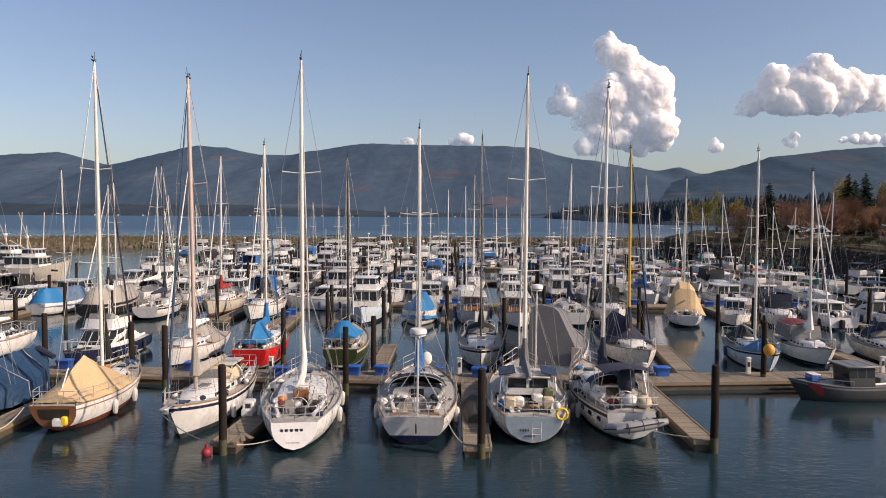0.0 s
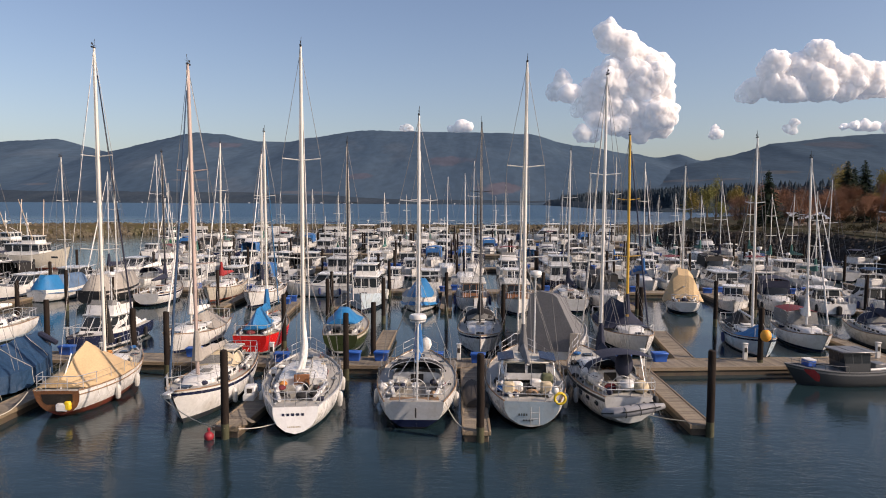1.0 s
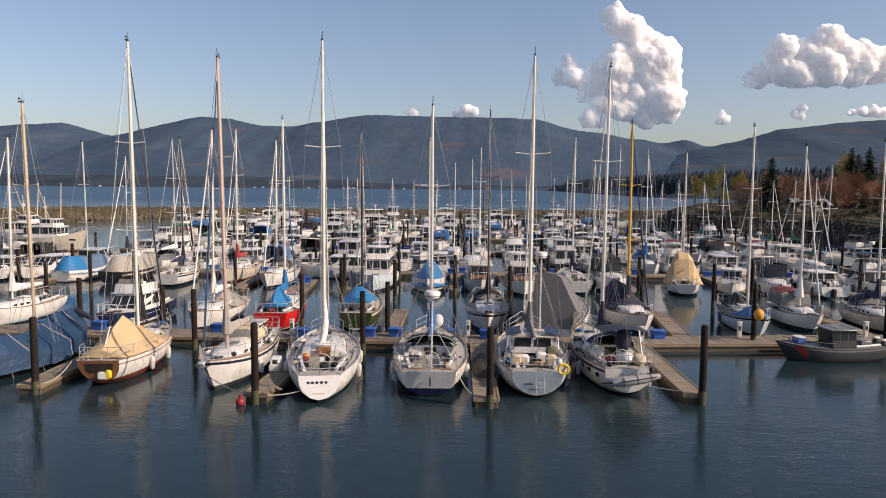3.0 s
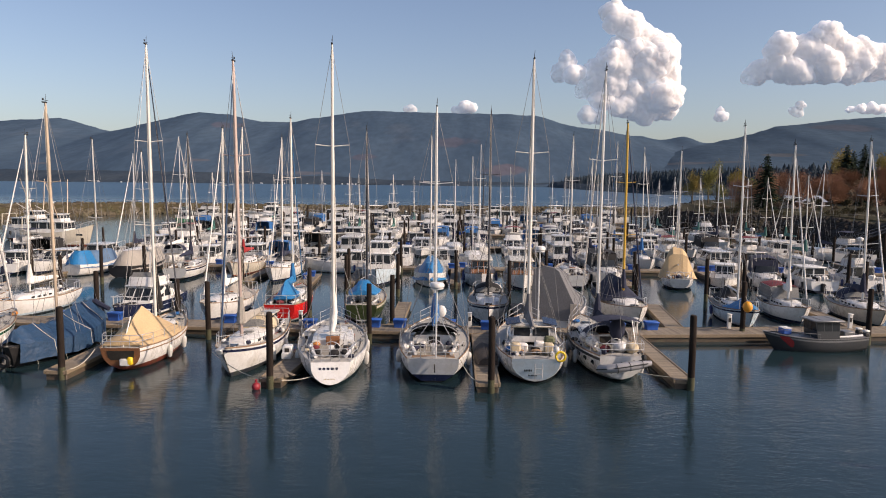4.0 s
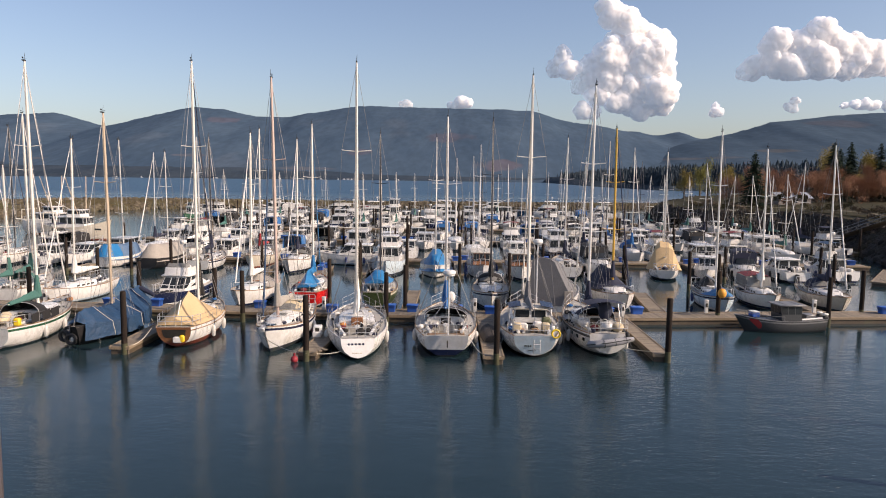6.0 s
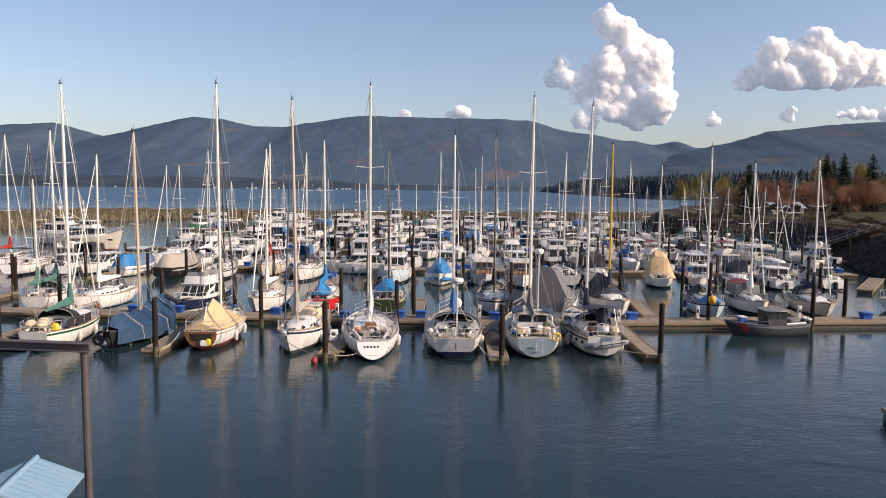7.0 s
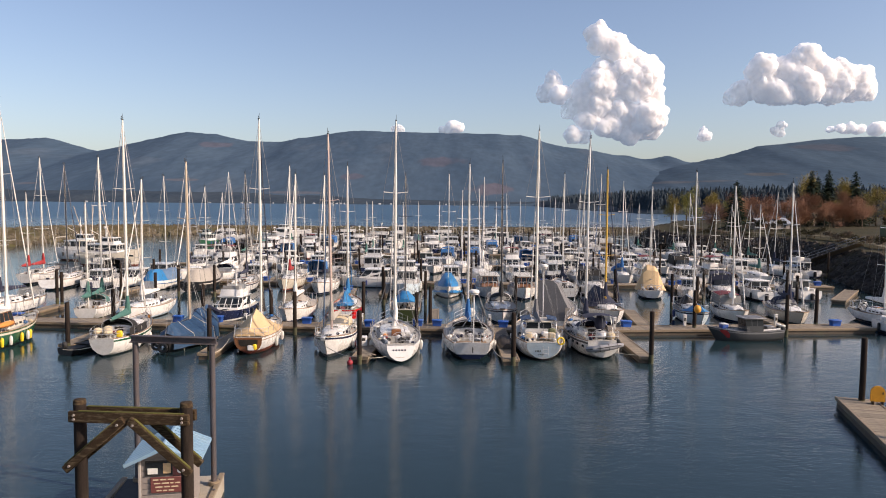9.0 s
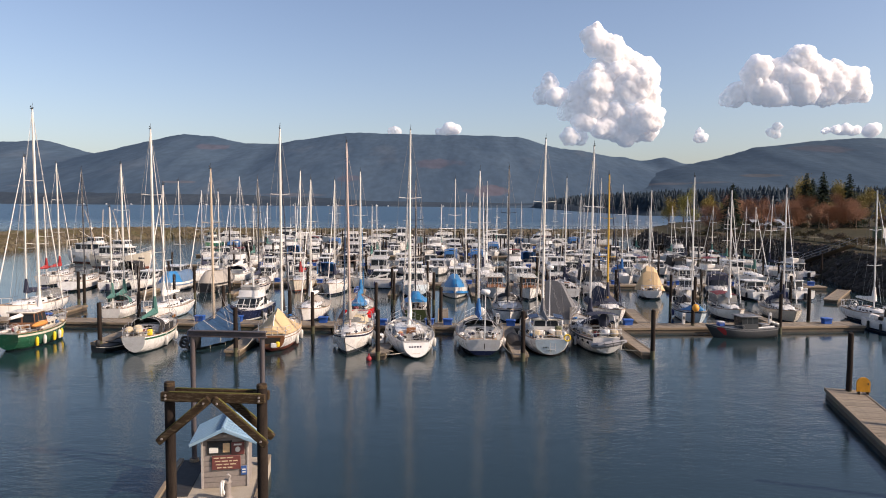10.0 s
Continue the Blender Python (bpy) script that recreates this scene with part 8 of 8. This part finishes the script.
part("lettering", M().box((0.72, -0.08, 0.56), (0.14, 0.008, 0.04), 0.002), "paper", bs)
part("gable_lamp", M().box((0.02, -0.06, EV + 0.02), (0.14, 0.08, 0.06), 0.02), "trimwhite", ks)

pump = thing("hose_reel", -12.0, 2.7, 0.6, 10, "weathered grey-brown pump with a coiled hose on the float", "pump")
part("pump_body", M().lathe([(0.2, 0), (0.2, 0.05), (0.12, 0.12), (0.12, 0.55), (0.15, 0.62), (0.1, 0.74), (0.04, 0.76)], (0, 0, 0), 12), "siding", pump)
part("hose", M().ring((-0.1, -0.2, 0.5), 0.22, 0.04, 16, "x").ring((-0.16, -0.2, 0.48), 0.24, 0.04, 16, "x"), "fender", pump)
part("nozzle", M().tube([(0.05, -0.1, 0.7), (0.12, -0.15, 0.9), (0.02, -0.17, 0.98)], 0.035, 6), "trimwhite", pump)

# ---- the eastern dock end ----
dd = Vector((15.1 - 17.6, 8.9 - 18.2)).normalized()
dx, dy = 18.55 , 18.2
dock(dx, dy, dx + dd.x * 24, dy + dd.y * 24, 1.95, "broad weathered plank dock end over dark water", top=0.55, singles=14.0, seed=90, name="pier")
pile(18.62, 17.75, 3.9, 0.16)
pile(17.75, 11.4, 4.2, 0.18)
pile(14.6, 4.0, 4.2, 0.18)
bd = thing("orange_board", 19.05, 17.1, 0.555, -15, "rounded orange board on short legs at the dock end", "sign")
pts = [(0.34 * math.cos(a), 0, 0.62 + 0.34 * math.sin(a)) for a in (math.pi * k / 10 for k in range(11))] + [(-0.34, 0, 0.14), (0.34, 0, 0.14)]
m = M().grid([[(p[0], -0.05, p[2]) for p in pts], [(p[0], 0.05, p[2]) for p in pts]], closed=True)
m.poly([(p[0], -0.05, p[2]) for p in pts])
m.poly([(p[0], 0.05, p[2]) for p in pts])
part("board", m, "buoyorange", bd)
for x in (-0.22, 0.22):
    part("leg", M().box((x, 0, 0.08), (0.07, 0.3, 0.16), 0.01), "timber", bd)
part("board_handle", M().box((0.22, -0.06, 0.6), (0.06, 0.02, 0.12), 0.01), "dark", bd)


# ---- trees on the bank ----
leaf_green = surf("spring leaves", (0.20, 0.19, 0.035), rough=0.8, var=0.35, scale=0.5, island=0.4)
leaf_yellow = surf("yellow-green catkins", (0.30, 0.23, 0.05), rough=0.8, var=0.35, scale=0.5, island=0.4)
twig_red = surf("reddish bare twigs", (0.27, 0.145, 0.090), rough=0.9, var=0.35, scale=0.5, island=0.4)
needle = surf("dark conifer needles", (0.022, 0.036, 0.022), rough=0.9, var=0.4, scale=0.6, island=0.4)
scrub_leaf = surf("dull winter scrub", (0.085, 0.074, 0.042), rough=0.9, var=0.4, scale=0.5, island=0.4)
bark = surf("grey-brown bark", (0.12, 0.095, 0.07), rough=0.9, var=0.3, scale=2, bump=0.02, bscale=15)


def broad_tree(x, y, z, hgt, spread, leaf, seed, label, count=900, size=0.22, thin=1.0):
    rnd = random.Random(seed)
    z, hgt = z - 0.6, hgt + 0.3
    e = thing("tree", x, y, z, rnd.uniform(0, 360), label, "tree", "trees on the bank")
    part("trunk", M().tube([(0, 0, -0.3), (0.1, 0, hgt * 0.3), (0.05, 0.1, hgt * 0.62), (0, 0, hgt * 0.92)], [hgt * 0.022, hgt * 0.018, hgt * 0.01, 0.02], 7), bark, e)
    tips = []
    for k in range(6 if hgt > 5 else 2):
        a = k * 2.4 + rnd.uniform(-0.4, 0.4)
        z0 = hgt * rnd.uniform(0.12, 0.7)
        r = spread * rnd.uniform(0.5, 1.0) * (1.15 - z0 / hgt)
        tip = Vector((r * math.cos(a), r * math.sin(a), min(hgt * 0.98, z0 + hgt * rnd.uniform(0.12, 0.3))))
        root = Vector((0.05, 0.05, z0))
        mid = root.lerp(tip, 0.5) + Vector((0, 0, 0.06 * hgt))
        part("limb", M().tube([root, mid, tip], [hgt * 0.008, hgt * 0.006, 0.012], 5), bark, e)
        tips += [mid, tip, root.lerp(tip, 0.8)]
    m = M()
    tw = M()
    for _ in range(count):
        c = rnd.choice(tips) + Vector((rnd.gauss(0, spread * 0.2), rnd.gauss(0, spread * 0.2), rnd.gauss(0, hgt * 0.075)))
        d = Vector((rnd.gauss(0, 1), rnd.gauss(0, 1), rnd.gauss(0.6, 0.8))).normalized()
        s = d.cross(Vector((rnd.random(), rnd.random(), rnd.random()))).normalized()
        L = size * rnd.uniform(0.6, 1.5)
        base = len(m.v)
        m.v += [tuple(c - d * L * 0.8 + s * L * 0.3 * thin), tuple(c + s * L * 0.45 * thin + d * L * 0.2), tuple(c + d * L), tuple(c - s * L * 0.5 * thin)]
        m.f.append((base, base + 1, base + 2, base + 3))
    part("crown", m, leaf, e, smooth=0)
    return e


def fir(x, y, z, hgt, seed, label="tall dark fir with drooping boughs"):
    rnd = random.Random(seed)
    z, hgt = z - 0.6, hgt + 0.3
    e = thing("tree", x, y, z, rnd.uniform(0, 360), label, "tree", "trees on the bank")
    part("trunk", M().tube([(0, 0, -0.3), (0, 0, hgt)], [hgt * 0.02, 0.03], 7), bark, e)
    m = M()
    zz = hgt * 0.1
    while zz < hgt * 0.985:
        r = hgt * 0.31 * (1 - zz / hgt) ** 0.75 + 0.15
        for k in range(15):
            a = rnd.uniform(0, 6.28)
            rr = r * rnd.uniform(0.6, 1.2)
            d, s = Vector((math.cos(a), math.sin(a), -0.28)), Vector((-math.sin(a), math.cos(a), 0))
            c = Vector((0, 0, zz + rnd.uniform(-0.25, 0.25)))
            w = rr * 0.3
            for t in (0.35, 0.65, 0.95):
                q = c + d * rr * t
                base = len(m.v)
                lift = Vector((0, 0, rnd.uniform(-0.25, 0.1)))
                m.v += [tuple(q - d * rr * 0.34), tuple(q + s * w * (1.2 - t) + lift), tuple(q + d * rr * 0.12), tuple(q - s * w * (1.2 - t) + lift)]
                m.f += [(base, base + 1, base + 2), (base, base + 2, base + 3)]
        zz += hgt * 0.026
    part("crown", m, needle, e, smooth=0)
    return e


fir(65.0, 146, 4.8, 11.8, 1)
fir(104, 187, 5.1, 16.0, 2)
fir(107.5, 190, 5.1, 14.5, 3)
fir(111.5, 178, 5.1, 15.5, 4)
fir(116, 200, 5.1, 17, 5)
rnd = random.Random(8)
for k in range(20):
    broad_tree(66 + 2.4 * k + rnd.uniform(-1, 1), 157 + 0.85 * k + rnd.uniform(-4, 4), 5.0, rnd.uniform(7, 9.5), rnd.uniform(2.8, 3.8), twig_red, 40 + k, "bare alder with a haze of reddish twigs", 9000, 0.34, 0.06)
for k, (tx, ty, th) in enumerate(((70, 208, 11), (73, 196, 12), (80, 200, 10), (77, 214, 12), (84, 190, 9), (88, 205, 10))):
    broad_tree(tx, ty, 4.4, th, 3.2, leaf_green if k % 2 else leaf_yellow, 70 + k, "slender tree in yellow-green spring leaf", 3200, 0.22, 0.5)
for k, (tx, ty, th) in enumerate(((108, 196, 16), (114, 186, 13), (119, 180, 12), (125, 174, 11), (131, 180, 12))):
    broad_tree(tx, ty, 5.1, th, 4.2, leaf_yellow, 90 + k, "tall tree in pale yellow catkin", 4200, 0.26, 0.5)
for k in range(26):
    bx, by = 70 + 2.6 * k + rnd.uniform(-1, 1), 128 + 1.9 * k + rnd.uniform(-6, 6)
    broad_tree(bx, by + 20, 4.9, rnd.uniform(2.5, 4.5), 1.8, (scrub_leaf, twig_red, bark)[k % 3], 110 + k, "low scrubby bush above the bank", 320, 0.2)

for k in range(34):
    t = k / 33
    q = BANK_TOP[int(lerp(12, len(BANK_TOP) - 30, t))]
    bx, by = q.x + rnd.uniform(0.5, 6), q.y + rnd.uniform(-1, 4)
    broad_tree(bx, by, 4.3, rnd.uniform(1.2, 2.6), 1.6, (bark, scrub_leaf, scrub_leaf, bark)[k % 4], 160 + k, "low tangled scrub on the bank top", 420, 0.2, 0.4)

# ---- low buildings and paths above the bank ----
pale_roof = surf("pale metal roof", (0.26, 0.29, 0.33), rough=0.45, var=0.1, scale=0.5)
for k, (hx, hy, w, d, hh) in enumerate(((78, 157, 8, 5, 1.7),)):
    b = thing("shed", hx, hy, 4.5, 8, "low harbour shed with a pale metal roof", "shed")
    part("wall", M().box((0, 0, hh / 2), (w, d, hh), 0.05), "siding", b)
    part("roof", M().grid([[(-w / 2 - 0.4, -d / 2 - 0.5, hh - 0.1), (w / 2 + 0.4, -d / 2 - 0.5, hh - 0.1)], [(-w / 2 - 0.4, 0, hh + 1.3), (w / 2 + 0.4, 0, hh + 1.3)], [(-w / 2 - 0.4, d / 2 + 0.5, hh - 0.1), (w / 2 + 0.4, d / 2 + 0.5, hh - 0.1)]]), pale_roof, b, smooth=0)
    for x in (-w * 0.3, 0, w * 0.3):
        part("shed_window", M().box((x, -d / 2 - 0.03, hh * 0.55), (1.2, 0.06, 0.9), 0.02), "glass", b)
bin1 = thing("container", 84.5, 118, 4.6, 12, "grey-green service container on the shore", "container")
part("container_body", M().box((0, 0, 1.2), (4.6, 2.4, 2.2), 0.05), "cv_olive", bin1)
part("container_door", M().box((-1.6, -1.22, 1.15), (1.0, 0.05, 1.9), 0.02), "palegrey", bin1)
path_mat = surf("gravel path", (0.14, 0.125, 0.09), rough=0.95, var=0.2, scale=1.0, bump=0.01, bscale=20)
pts = ((60.5, 84), (66.0, 100), (70.2, 117), (67.5, 131), (57.5, 140), (56, 152), (62, 190))
rows = [[], []]
for (ax, ay), (bx, by) in zip(pts, pts[1:]):
    for i in range(6):
        x, y = lerp(ax, bx, i / 6), lerp(ay, by, i / 6)
        rows[0].append((x + 1.0, y, 4.62))
        rows[1].append((x + 2.6, y + 0.6, 4.66))
tagged(part("path", M().grid(rows), path_mat, smooth=0), "pale gravel path along the top of the bank", "path", kind="structure")

# gangway from the bank to the docks
gw = thing("gangway", 56.2, 99.5, 0.5, -169.5, "grey railed gangway sloping from the bank to the dock", "gangway")
part("gangway_deck", M().grid([[(-0.7, 0, 0.05), (0.7, 0, 0.05)], [(-0.7, 14, 4.6), (0.7, 14, 4.6)]]).grid([[(-0.7, 0, -0.2), (0.7, 0, -0.2)], [(-0.7, 14, 4.35), (0.7, 14, 4.35)]]), "plank", gw, smooth=0)
for u in (-0.72, 0.72):
    part("gangway_rail", M().tube([(u, 0, 1.1), (u, 14, 5.65)], 0.04, 5).tube([(u, 0, 0.6), (u, 14, 5.15)], 0.03, 5), "barealu2", gw)
    for k in range(8):
        part("rail_post", M().tube([(u, 2 * k, 0.05 + 0.65 * k), (u, 2 * k, 1.1 + 0.65 * k)], 0.03, 5), "barealu2", gw)
dock(39.6, 57.2, 46.5, 66.6, 1.5, "short plank float slanting in from the shore", seed=55)
